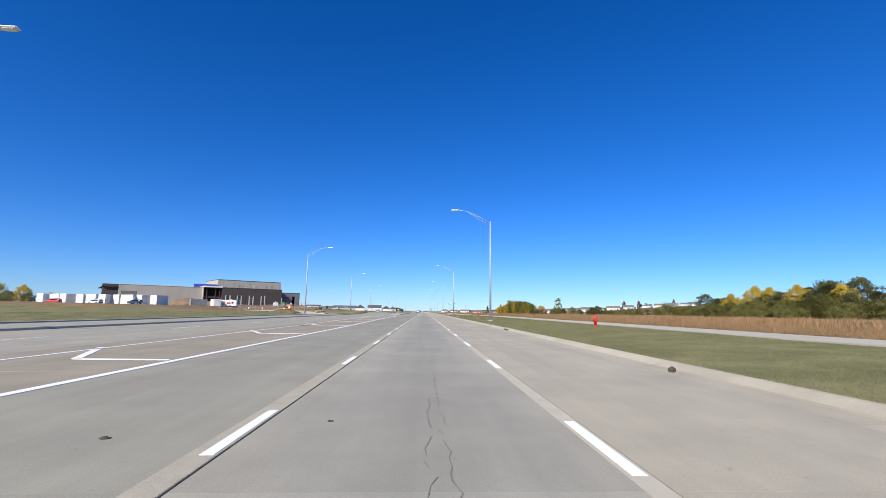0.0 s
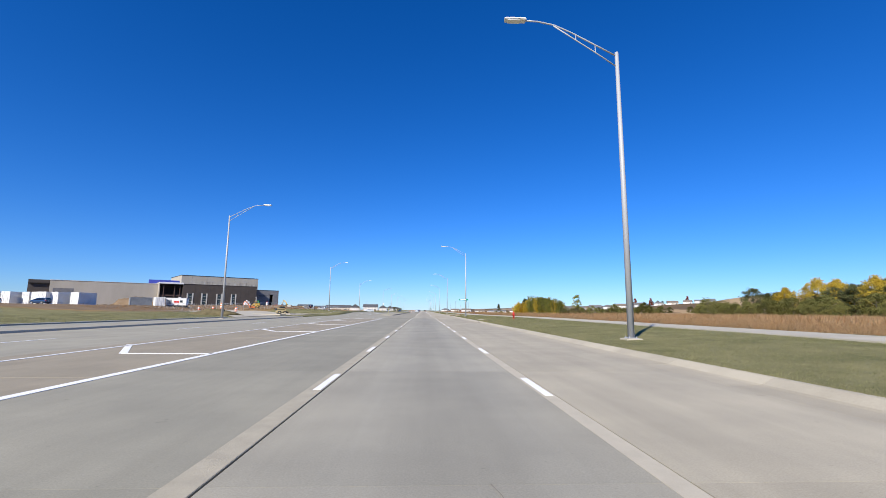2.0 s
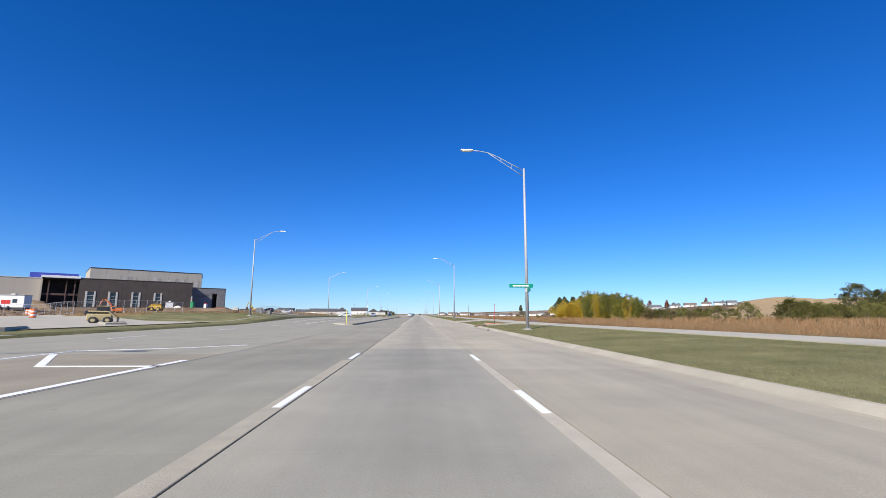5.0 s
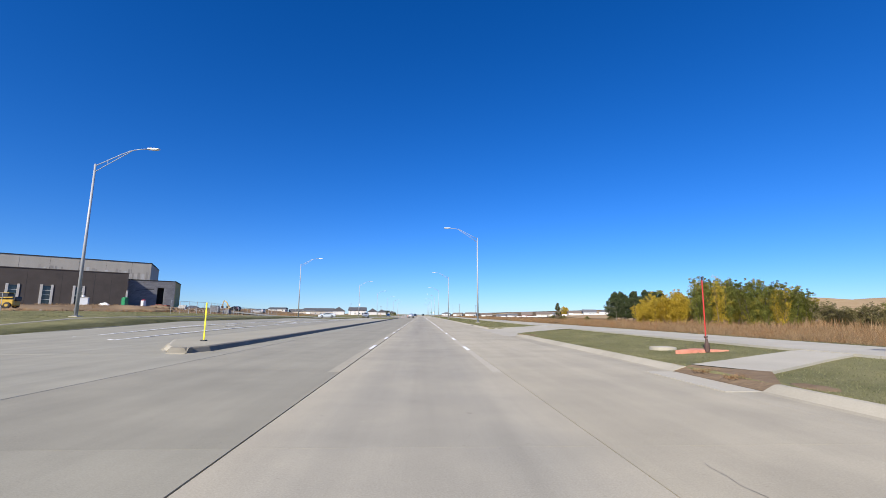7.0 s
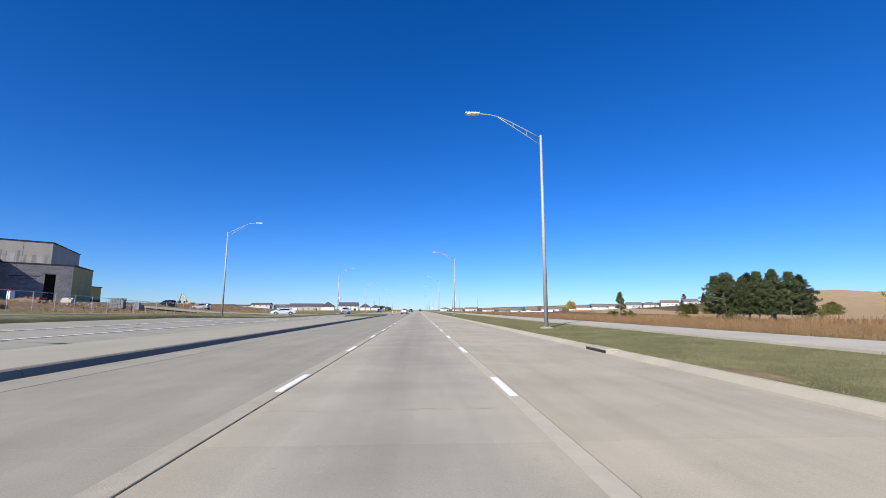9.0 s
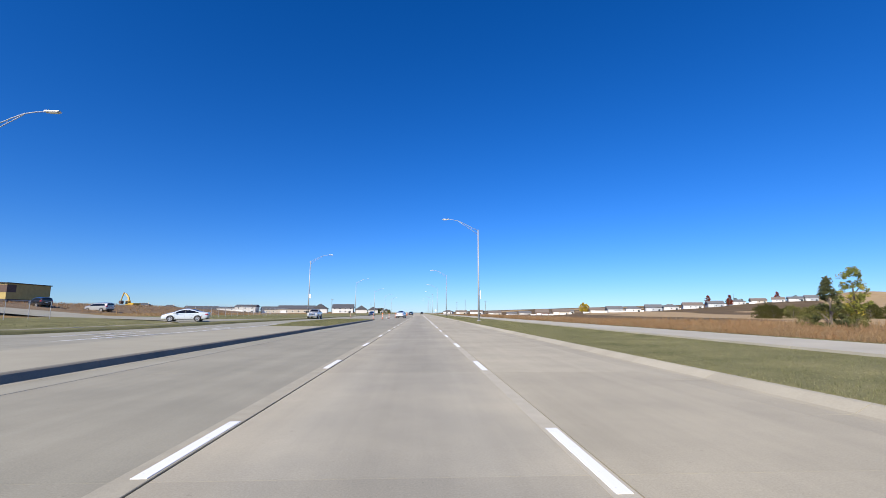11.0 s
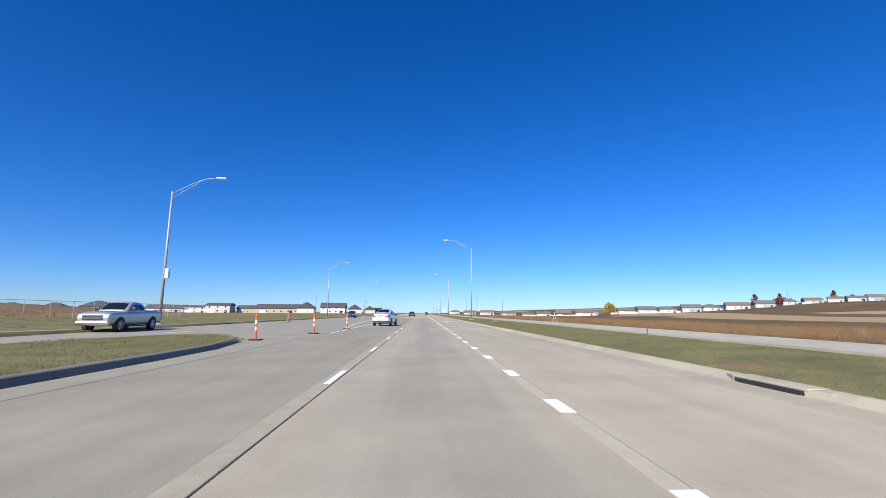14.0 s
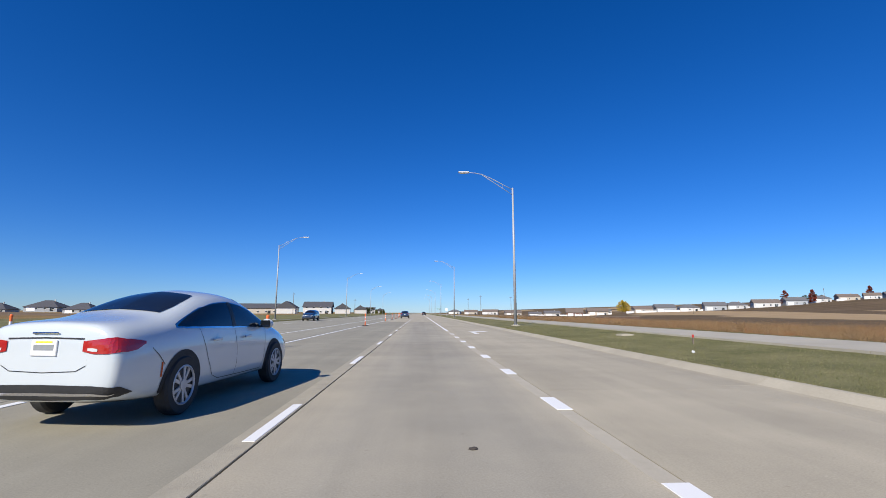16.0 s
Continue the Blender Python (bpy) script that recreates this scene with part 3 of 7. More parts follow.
for i in range(-1, 16):
    dash(1.72, 18.5 + 6.62 * i, 1.75)
    dash(-1.93, 19.0 + 6.62 * i, 1.75)
for i in range(0, 15):
    dash(1.72, 158.1 + 6.78 * i, 1.8)
for i in range(0, 60):
    dash(-1.93, 158.63 + 6.77 * i, 1.8)
for i in range(0, 24):
    dash(1.735, 257.66 + 3.41 * i, 0.87, 0.22)
stripe("solid_line", [(1.72, 341), (1.72, END)], 0.16)
stripe("lane_arrow", [(3.3, 336.8), (3.3, 339.6)], 0.26)
stripe("lane_arrow", [(3.2, 339.7), (4.3, 340.1)], 0.55)
stripe("edge_line", [(-6.05, -60), (-6.1, 50), (-6.4, 75), (-6.4, 118)], 0.20)
stripe("median_line", [(-9.9, -60), (-10.0, 50), (-11.0, 90), (-11.6, 121)], 0.13)
stripe("median_line", [(-11.6, 121), (-8.7, 122.5), (-7.0, 124)], 0.13)
for y in (26.2, 38.6, 52.0, 64.5, 77.7, 90.0, 102.5, 116.6):
    stripe("chevron", [(-6.3, y), (-8.4 - y * 0.006, y), (-9.9 - 0.012 * y, y + 3.2)], 0.20)
for x in (-15.6,):
    for i in range(60):
        dash(x, -30 + 12.2 * i, 3.0)
stripe("edge_line", [(-14.2 - 0.0044 * (y - 172), y) for y in range(163, 263, 9)], 0.13)
stripe("edge_line", [(-17.0 - 0.004 * (y - 172), y) for y in range(166, 263, 9)], 0.12)
stripe("chevron", [(-14.2, 163), (-15.4, 163.8), (-18.6, 165.2)], 0.16)
for y in (195.5, 228.0):
    stripe("chevron", [(-14.4, y - 1.8), (-15.3, y), (-17.1, y + 1.0)], 0.2)
stripe("edge_line", [(-5.9, 300), (-5.95, 330), (-5.6, 420)], 0.14)
stripe("chevron", [(-5.9, 308), (-7.1, 312), (-8.7, 336), (-8.7, 420)], 0.13)



def crack(pts, seed, width=0.006):
    """A thin wandering crack filled with tar."""
    rng = random.Random(seed)
    rows, b = [], bmesh.new()
    for (x0, y0), (x1, y1) in zip(pts, pts[1:]):
        n = max(3, int(math.hypot(x1 - x0, y1 - y0) / 0.18))
        for i in range(n):
            f = i / n
            x, y = x0 + (x1 - x0) * f + rng.gauss(0, 0.025), y0 + (y1 - y0) * f + rng.gauss(0, 0.025)
            w = width * rng.uniform(0.3, 1.4)
            across = abs(x1 - x0) > abs(y1 - y0)
            rows.append([b.verts.new((x - (0 if across else w), y - (w if across else 0), 0.004)), b.verts.new((x + (0 if across else w), y + (w if across else 0), 0.004))])
    for ra, rb in zip(rows, rows[1:]):
        if rng.random() < 0.7:
            b.faces.new((ra[0], rb[0], rb[1], ra[1]))
    bmesh.ops.recalc_face_normals(b, faces=b.faces)
    part("crack", b, M_CRACK, road, "thin dark crack in the concrete")


M_CRACK = surface("crack_shade", (0.13, 0.12, 0.10), (0.24, 0.215, 0.175), 0.9, 6, 50, 0.0)
crack([(0.08, 14), (0.06, 17), (0.05, 22)], 1)
crack([(0.22, 15), (0.24, 18), (0.18, 21.5), (0.2, 27)], 2)
crack([(0.75, 37), (0.6, 40), (0.35, 48), (0.3, 55)], 3)
crack([(-1.8, 248.25), (0, 248.1), (1.75, 248.3)], 4, 0.003)
crack([(-1.8, 286.0), (1.7, 286.2)], 5, 0.004)
crack([(-1.8, 184.3), (1.7, 184.4)], 6, 0.003)
crack([(2.0, 310.1), (5.0, 310.3)], 7, 0.003)
crack([(2.9, 141.5), (2.5, 143.6), (2.45, 146)], 8, 0.003)
crack([(-6.0, 300), (-9, 296.5), (-13, 295)], 9, 0.009)
crack([(-1.8, 128.1), (1.7, 128.2)], 10, 0.004)

# ---------------------------------------------------------------- street lamps


def street_lamp(m, group):
    root = thing("street_lamp", m, "tall grey galvanised street lamp with a curved truss arm", "street lamp", group)
    part("base_plate", box(-0.33, 0.33, -0.33, 0.33, 0.0, 0.10, 0.02), M_KERB, root, "square concrete footing")
    b = box(-0.2, 0.2, -0.2, 0.2, 0.10, 0.13, 0.01)
    for sx in (-0.15, 0.15):
        for sy in (-0.15, 0.15):
            rod((sx, sy, 0.12), (sx, sy, 0.19), 0.02, sides=6, bm=b)
    part("flange", b, M_GALV, root)
    part("pole", rod((0, 0, 0.12), (0, 0, 12.5), 0.135, 0.075, 16), M_GALV, root, smooth=True)
    up = [(-0.05, 0, 12.35), (-1.0, 0, 12.85), (-2.0, 0, 13.38), (-2.8, 0, 13.72), (-3.5, 0, 13.85), (-4.1, 0, 13.88)]
    part("arm", tube(up, 0.034, 8), M_GALV, root, smooth=True)
    part("lower_arm", tube([(-0.06, 0, 11.85), (-1.0, 0, 12.5), (-2.0, 0, 13.15), (-2.8, 0, 13.68)], 0.028, 8), M_GALV, root, smooth=True)
    for x, z0, z1 in ((-0.95, 12.46, 12.84), (-1.8, 13.0, 13.28)):
        part("strut", rod((x, 0, z0), (x, 0, z1), 0.016, sides=6), M_GALV, root)
    b = bmesh.new()
    bmesh.ops.create_cube(b, size=1)
    bmesh.ops.scale(b, vec=(0.95, 0.34, 0.13), verts=b.verts)
    for v in b.verts:
        if v.co.x < 0:
            v.co.z *= 0.75
        if v.co.z > 0:
            v.co.y *= 0.8
    bmesh.ops.bevel(b, geom=b.edges[:], offset=0.03, segments=2, affect="EDGES")
    bmesh.ops.translate(b, vec=(-4.5, 0, 13.9), verts=b.verts)
    head = part("head", b, M_LAMP, root)
    part("lens", box(-4.85, -4.3, -0.13, 0.13, 13.80, 13.835, 0.01), M_LENS, head)
    part("photocell", rod((-4.25, 0, 13.95), (-4.25, 0, 14.03), 0.045, sides=8), M_BLACK, head)
    return root


LAMPS_R = [(8.15, y) for y in (-0.5, 68.85, 137.8, 205.3, 274.7, 348.0, 417.5, 487, 556.5, 626, 696)]
LAMPS_L = [(-24.0, 34.2), (-24.0, 104.6), (-27.0, 177.6), (-28.0, 243.6), (-24.2, 313.6), (-24.2, 384), (-24.2, 454), (-24.2, 524), (-24.2, 594)]
lamp = street_lamp(pose(*LAMPS_R[0], land(*LAMPS_R[0]) - 0.05), "street lamps along the road")
for p in LAMPS_R[1:]:
    copy_thing(lamp, pose(*p, land(*p) - 0.05))
for p in LAMPS_L:
    copy_thing(lamp, pose(*p, land(*p) - 0.05, 0, 0, 180))

# ---------------------------------------------------------------- the building site
M_CMU_DARK = surface("dark_painted_block", (0.050, 0.040, 0.034), (0.085, 0.070, 0.060), 0.8, 0.4, 12, 0.2)
M_CMU_BEIGE = surface("beige_panel_wall", (0.36, 0.325, 0.265), (0.48, 0.435, 0.365), 0.85, 0.25, 8, 0.15, stretch=(1, 1, 0.3))
M_BRICK = surface("grey_block", (0.13, 0.13, 0.135), (0.27, 0.27, 0.275), 0.85, 0.8, 6, 0.3, vary=0.14)
M_PATCH = surface("raw_block_patch", (0.26, 0.235, 0.20), (0.40, 0.365, 0.31), 0.9, 0.8, 12, 0.3, vary=0.1)
M_PATCHBAND = surface("raw_block_band", (0.38, 0.345, 0.29), (0.52, 0.475, 0.40), 0.9, 0.5, 12, 0.3)
M_BLUEWRAP = surface("blue_house_wrap", (0.05, 0.07, 0.40), (0.09, 0.12, 0.55), 0.6, 1, 10, 0.1)
# near-black: indoor shade put into the colour; also used for joints and roofs
M_INSIDE = surface("dark_interior", (0.02, 0.02, 0.02), (0.05, 0.045, 0.04), 0.9, 1, 10, 0.0)
M_STEEL = surface("rust_primer_steel", (0.07, 0.04, 0.03), (0.13, 0.08, 0.06), 0.7, 1, 10, 0.1)
M_GLASS = surface("dark_glass", (0.02, 0.025, 0.03), (0.03, 0.035, 0.04), 0.06, 1, 10, 0.0, spec=0.8)
M_TRIM = surface("pale_trim", (0.42, 0.40, 0.36), (0.55, 0.53, 0.48), 0.7, 2, 20, 0.1)
M_CONTAINER = surface("white_container", (0.66, 0.66, 0.64), (0.80, 0.80, 0.78), 0.6, 0.8, 12, 0.1, vary=0.06)
M_GREYCONT = surface("grey_container", (0.20, 0.22, 0.23), (0.30, 0.32, 0.33), 0.6, 0.8, 12, 0.1)
M_CAT = surface("machine_yellow", (0.40, 0.25, 0.03), (0.55, 0.35, 0.05), 0.5, 2, 20, 0.1)
M_WEEDY = surface("weedy_soil", (0.07, 0.06, 0.035), (0.19, 0.16, 0.085), 0.95, 1.2, 10, 0.8, spec=0.1, dist=0.08)
M_CREAM = surface("faded_machine_paint", (0.34, 0.27, 0.13), (0.50, 0.41, 0.22), 0.6, 2, 20, 0.1)
M_CLAY = surface("red_clay_brick", (0.20, 0.06, 0.04), (0.36, 0.13, 0.09), 0.85, 3, 20, 0.2, vary=0.15)
M_CORTEN = surface("orange_machine", (0.52, 0.13, 0.03), (0.70, 0.20, 0.05), 0.5, 2, 20, 0.1)

M_SHEATH = surface("yellow_sheathing", (0.36, 0.27, 0.085), (0.52, 0.40, 0.15), 0.8, 0.6, 10, 0.15)
BLD = pose(-73.0, 275.0, 2.6, 0, 0, 38.7)
site = thing("school_building", BLD, "large unfinished block building, beige hall above dark walls", "building")


def wall_with_holes(name, x0, x1, y0, y1, z0, z1, holes, material, parent, label=""):
    """A wall along x with rectangular openings (xa, xb, za, zb) right through it."""
    b = bmesh.new()
    xs = sorted({x0, x1, *[h[0] for h in holes], *[h[1] for h in holes]})
    for a, c in zip(xs, xs[1:]):
        mid = (a + c) / 2
        hs = [h for h in holes if h[0] < mid < h[1]]
        if not hs:
            box(a, c, y0, y1, z0, z1, bm=b)
            continue
        h = hs[0]
        if h[2] > z0:
            box(a, c, y0, y1, z0, h[2], bm=b)
        if h[3] < z1:
            box(a, c, y0, y1, h[3], z1, bm=b)
    return part(name, b, material, parent, label)


wins = [(-41.2, -38.6), (-35.5, -33.0), (-29.4, -26.9), (-23.2, -20.8)]
wall_with_holes("dark_wall", -42.8, -11.8, -3.0, -2.6, -1.0, 9.2, [(a + 0.5, b2 - 0.5, 0.6, 5.1) for a, b2 in wins], M_CMU_DARK, site, "dark brown painted block wall")
part("dark_wall_end", box(-12.2, -11.8, -2.6, 19.0, -1.0, 9.2), M_CMU_DARK, site)
part("dark_wall_end", box(-42.8, -42.4, -2.6, 19.0, -1.0, 9.2), M_CMU_DARK, site)
part("parapet", box(-42.9, -11.7, -3.1, -2.5, 9.2, 9.4, 0.03), M_CMU_DARK, site)
part("roof", box(-42.7, -11.9, -2.6, 30.0, 8.4, 8.65), M_INSIDE, site)
for a, b2 in wins:
    w = part("window", box(a, a + 0.5, -3.12, -2.5, 0.5, 5.4, 0.02), M_TRIM, site, "tall window bay with pale jambs")
    part("jamb", box(b2 - 0.5, b2, -3.12, -2.5, 0.5, 5.4, 0.02), M_TRIM, w)
    part("pane", box(a + 0.5, b2 - 0.5, -2.85, -2.8, 0.6, 5.1), M_GLASS, w)
    for k in range(1, 4):
        part("mullion", box(a + 0.5, b2 - 0.5, -2.92, -2.8, 0.6 + k * 1.12, 0.7 + k * 1.12), M_TRIM, w)
# corner post, vertical control joints
part("corner_post", box(-12.0, -11.6, -3.15, -2.75, -0.5, 4.6, 0.02), M_TRIM, site)
for x in (-38.0, -32.0, -25.5, -19.0, -15.5):
    part("control_joint", box(x, x + 0.05, -3.012, -2.98, -0.6, 8.9), M_INSIDE, site)
# tall beige hall
wall_with_holes("hall_wall", -39.5, -3.8, 20.0, 20.5, 2.0, 14.55, [], M_CMU_BEIGE, site, "tall beige concrete panel wall")
part("hall_end", prism([(-4.3, 20.5), (-3.8, 20.5), (2.2, 46.0), (1.7, 46.0)], 2.0, 14.55), M_CMU_BEIGE, site)
part("hall_end", box(-39.5, -39.0, 20.5, 46.0, 2.0, 14.55), M_CMU_BEIGE, site)
part("hall_back", box(-39.0, 1.7, 45.5, 46.0, 2.0, 14.55), M_CMU_BEIGE, site)
part("hall_roof", prism([(-39.6, 19.9), (-3.7, 19.9), (2.4, 46.1), (-39.6, 46.1)], 14.55, 14.75), M_INSIDE, site)
rp2 = random.Random(31)
for i in range(30):
    x = -39.0 + i * 1.17 + rp2.uniform(-0.2, 0.2)
    part("masonry_patch", box(x, x + rp2.uniform(0.35, 0.8), 19.975, 20.02, 8.9, rp2.uniform(10.6, 12.3)), M_PATCH if i % 4 else M_TRIM, site, "unfinished block patch along the wall")
part("masonry_band", box(-39.2, -4.2, 19.985, 20.02, 8.8, 10.9), M_PATCHBAND, site, "greyer unfinished band of the wall")
for i in range(1, 6):
    part("panel_joint", box(-41.5 + i * 6.5, -41.46 + i * 6.5, 19.985, 20.01, 2.0, 14.55), M_INSIDE, site)
# entrance: open steel frame with blue wrap above
# near-black sheet stands in for the shade inside the entrance
part("entrance_back", box(-51.5, -42.8, 3.0, 3.4, -1.0, 9.0), M_INSIDE, site)
part("entrance_side", box(-51.7, -51.3, -2.6, 14.0, -1.0, 9.6), M_CMU_BEIGE, site)
part("entrance_fascia", box(-51.7, -42.7, -3.2, -2.7, 9.1, 9.8, 0.03), M_PLAINWHITE, site, "white fascia over the open entrance")
part("blue_wrap_wall", box(-54.5, -43.0, 4.5, 5.0, 8.0, 11.0), M_BLUEWRAP, site, "wall wrapped in bright blue membrane")
part("entrance_roof", box(-51.5, -42.8, -3.0, 6.0, 8.8, 9.1), M_INSIDE, site)
part("mezzanine_beam", box(-51.3, -42.8, -2.2, -1.8, 3.9, 4.5), M_STEEL, site)
for x in (-50.0, -46.0, -44.0):
    part("steel_column", box(x, x + 0.3, -2.4, -2.1, -1.0, 8.4), M_STEEL, site)
# long low wing
wall_with_holes("low_wing_wall", -86.0, -51.7, -1.0, -0.6, -1.5, 8.9, [(-83.0, -81.6, 2.6, 4.4)], M_CMU_BEIGE, site, "long low beige block wall")
part("low_wing_end", box(-92.0, -86.0, 0.0, 0.4, -1.5, 9.0), M_CMU_DARK, site)
part("low_wing_roof", box(-92.0, -51.7, -0.7, 30.0, 7.6, 7.9), M_INSIDE, site)
part("low_wing_infill", box(-85.0, -79.0, -1.04, -0.99, 2.0, 6.0), M_BRICK, site)
part("low_wing_cap", box(-86.1, -51.7, -1.1, -0.5, 8.9, 9.1, 0.03), M_TRIM, site)
part("window", box(-83.0, -81.6, -0.8, -0.7, 2.6, 4.4), M_GLASS, site)
# grey block annexe, courses laid out block by block on its front
wall_with_holes("annexe_wall", -11.6, 0.0, 0.1, 0.5, -1.0, 7.8, [(-4.4, -2.7, -1.0, 5.8)], M_BRICK, site, "grey block wall with an open doorway")
part("annexe_end", prism([(-0.4, 0.5), (0.0, 0.5), (4.0, 14.0), (3.6, 14.0)], -1.0, 7.7), M_SHEATH, site, "end wall clad in yellow sheathing boards")
part("annexe_roof", prism([(-11.7, 0.0), (0.1, 0.0), (4.1, 14.0), (-11.7, 14.0)], 7.7, 7.95), M_INSIDE, site)
# shade behind the doorway, as a near-black sheet
part("annexe_inside", box(-6.0, -1.0, 2.5, 2.7, -1.0, 6.5), M_INSIDE, site)
part("lintel_slot", box(-9.8, -5.2, 0.085, 0.12, 5.2, 5.35), M_INSIDE, site)
part("lintel_slot", box(-9.6, -5.6, 0.085, 0.12, 4.75, 4.85), M_INSIDE, site)
blk = mesh_of("block", box(0.012, 0.788, 0.06, 0.14, 0.012, 0.408, 0.01), M_BRICK)
for r in range(20):
    z = -0.8 + r * 0.42
    for k in range(-1, 15):
        x = -11.6 + k * 0.8 + (0.4 if r % 2 else 0)
        if x < -11.6 or x + 0.8 > 0.02 or z + 0.42 > 7.7 or (x + 0.8 > -4.4 and x < -2.7 and z < 5.8) or (x < -5.0 and 4.6 < z + 0.2 < 5.5):
            continue
        ob = part("block", blk, M_BRICK, site)
        ob.location = (x, 0, z)


def container(m, length, white=True, label="white steel storage container standing on the dirt"):
    root = thing("storage_container", m, label, "container", "containers on the building site" if white else "")
    mt = M_CONTAINER if white else M_GREYCONT
    b = bmesh.new()
    n = int(length / 0.28)
    for sgn in (-1, 1):
        for i in range(n):
            y = -length / 2 + (i + 0.5) * length / n
            box(sgn * 1.19 - 0.02, sgn * 1.19 + 0.02, y - 0.08, y + 0.08, 0.25, 2.6, bm=b)
    box(-1.17, 1.17, -length / 2 + 0.05, length / 2 - 0.05, 0.15, 2.66, bm=b)
    part("body", b, mt, root)
    part("roof", box(-1.21, 1.21, -length / 2, length / 2, 2.66, 2.74, 0.02), mt, root)
    part("base_frame", box(-1.21, 1.21, -length / 2, length / 2, 0.0, 0.15), mt, root)
    for s in (-1, 1):
        part("corner_post", box(s * 1.21 - 0.06, s * 1.21 + 0.06, -length / 2 - 0.02, -length / 2 + 0.1, 0, 2.74), mt, root)
        d = part("door", box(min(0, s * 1.12), max(0, s * 1.12), -length / 2 - 0.03, -length / 2 + 0.03, 0.2, 2.6, 0.02), mt, root)
        for k in (0.35, 0.75):
            part("lock_rod", rod((s * k, -length / 2 - 0.06, 0.25), (s * k, -length / 2 - 0.06, 2.55), 0.025, sides=6), M_GALV, d)
    return root


cx = -139.0
c0 = container(pose(cx, 183, land(cx, 183) - 0.05, 0, 0, -8), 6.06)
c0.scale = (1.0, 1.0, 1.32)
for i in range(1, 13):
    cx += 3.05 + (0.9 if i % 4 == 0 else 0.0)
    y = 183 + 1.5 * math.sin(i * 1.7)
    copy_thing(c0, pose(cx, y, land(cx, y) - 0.05, 0, 0, -8 + 6 * math.sin(i * 2.1)))
container(pose(-82.0, 191, land(-82, 191) - 0.05, 0, 0, 36), 6.06, True, "white steel storage container with faded panels beside a dirt pile")
container(pose(-92.5, 199, land(-92, 199) - 0.05, 0, 0, -50), 6.06, False, "grey steel storage container behind the site trailer")


def site_trailer(m):
    root = thing("site_office_trailer", m, "white site office trailer with a red sign and small windows", "trailer")
    part("body", box(-2.9, 2.9, -1.2, 1.2, 0.5, 2.8, 0.05), M_CONTAINER, root)
    part("roof", box(-3.0, 3.0, -1.3, 1.3, 2.8, 2.88, 0.03), M_TRIM, root)
    part("sign", box(-0.6, 0.8, -1.23, -1.19, 1.2, 1.9), M_RED, root, "red sign panel")
    part("window", box(1.1, 1.8, -1.23, -1.19, 1.4, 2.1), M_GLASS, root)
    part("door", box(-2.5, -1.2, -1.23, -1.19, 0.8, 2.3, 0.01), M_GREYCONT, root)
    part("rooftop_unit", box(0.3, 1.0, -0.4, 0.4, 2.88, 3.15, 0.05), M_TRIM, root)
    for x in (-0.6, 0.6):
        part("wheel", lathe([(0.36, -0.12), (0.4, -0.08), (0.4, 0.08), (0.36, 0.12)], 14, axis="X"), M_RUBBER, root).location = (x, -1.2, 0.4)
    part("skirt", box(-2.8, 2.8, -1.1, 1.1, 0.0, 0.5), M_INSIDE, root)
    return root


site_trailer(pose(-77.6, 193, land(-77.6, 193) - 0.03, 0, 0, 14))


def mound(name, m, rx, ry, h, material, label, seed):
    root = bmesh.new()
    bmesh.ops.create_icosphere(root, subdivisions=4, radius=1)
    for v in root.verts:
        n = noise.noise(v.co * 2.2 + Vector((seed, 0, 0))) * 0.22 + noise.noise(v.co * 6 + Vector((seed, 3, 0))) * 0.07
        k = max(0.0, 1 - math.hypot(v.co.x, v.co.y))
        rough = 0.10 * noise.noise(v.co * 14 + Vector((seed, 5, 1)))
        up = max(0.0, v.co.z) ** 1.6 * (0.75 + n) + 0.25 * k + rough * max(0.0, v.co.z) if v.co.z > 0 else -0.5
        v.co = Vector((v.co.x * rx * (1 + n), v.co.y * ry * (1 + n), up * h))
    ob = tagged(part(name, root, material, smooth=True), label, "dirt pile")
    ob.matrix_basis = m
    return ob


mound("soil_heap", pose(-112, 226, 1.6), 8, 6, 4.2, M_DIRT, "heap of pale brown excavated soil", 1.0)
mound("soil_heap", pose(-97, 220, 1.7), 7, 4, 2.8, M_DIRT, "heap of brown excavated soil beside the trailer", 4.0)
mound("soil_heap", pose(-60, 214, 1.3), 7, 4, 1.0, M_DIRT, "low ridge of turned brown soil", 6.0)
mound("soil_heap", pose(-62, 238, 1.8), 8, 4, 1.0, M_DIRT, "low ridge of turned brown soil near the annexe", 9.0)


def barrel(m):
    root = thing("traffic_barrel", m, "orange and white plastic traffic barrel with a rubber foot", "traffic barrel", "traffic barrels by the driveway")
    part("foot", lathe([(0.38, 0), (0.38, 0.05), (0.32, 0.1)], 16), M_RUBBER, root)
    prof = [(0.31, 0.08, 0.31, 0.30), (0.295, 0.30, 0.295, 0.50), (0.285, 0.50, 0.285, 0.70), (0.275, 0.70, 0.275, 0.88), (0.265, 0.88, 0.22, 1.02)]
    for i, (ra, za, rb, zb) in enumerate(prof):
        part("band", lathe([(ra - 0.01, za), (ra, za + 0.012), (rb, zb - 0.012), (rb - 0.01, zb)], 18), M_PLAINWHITE if i in (1, 3) else M_ORANGE, root, smooth=True)
    part("handle", tube([(-0.12, 0, 1.0), (-0.1, 0, 1.08), (0.1, 0, 1.08), (0.12, 0, 1.0)], 0.02, 6), M_ORANGE, root)
    return root


mound("dirt_island", pose(-34.5, 125.4, 0.25), 4.4, 1.6, 1.0, M_WEEDY, "low mound of soil and weeds at the corner of the driveway", 12.0)
b0 = barrel(pose(-33.2, 125.0, 1.20))
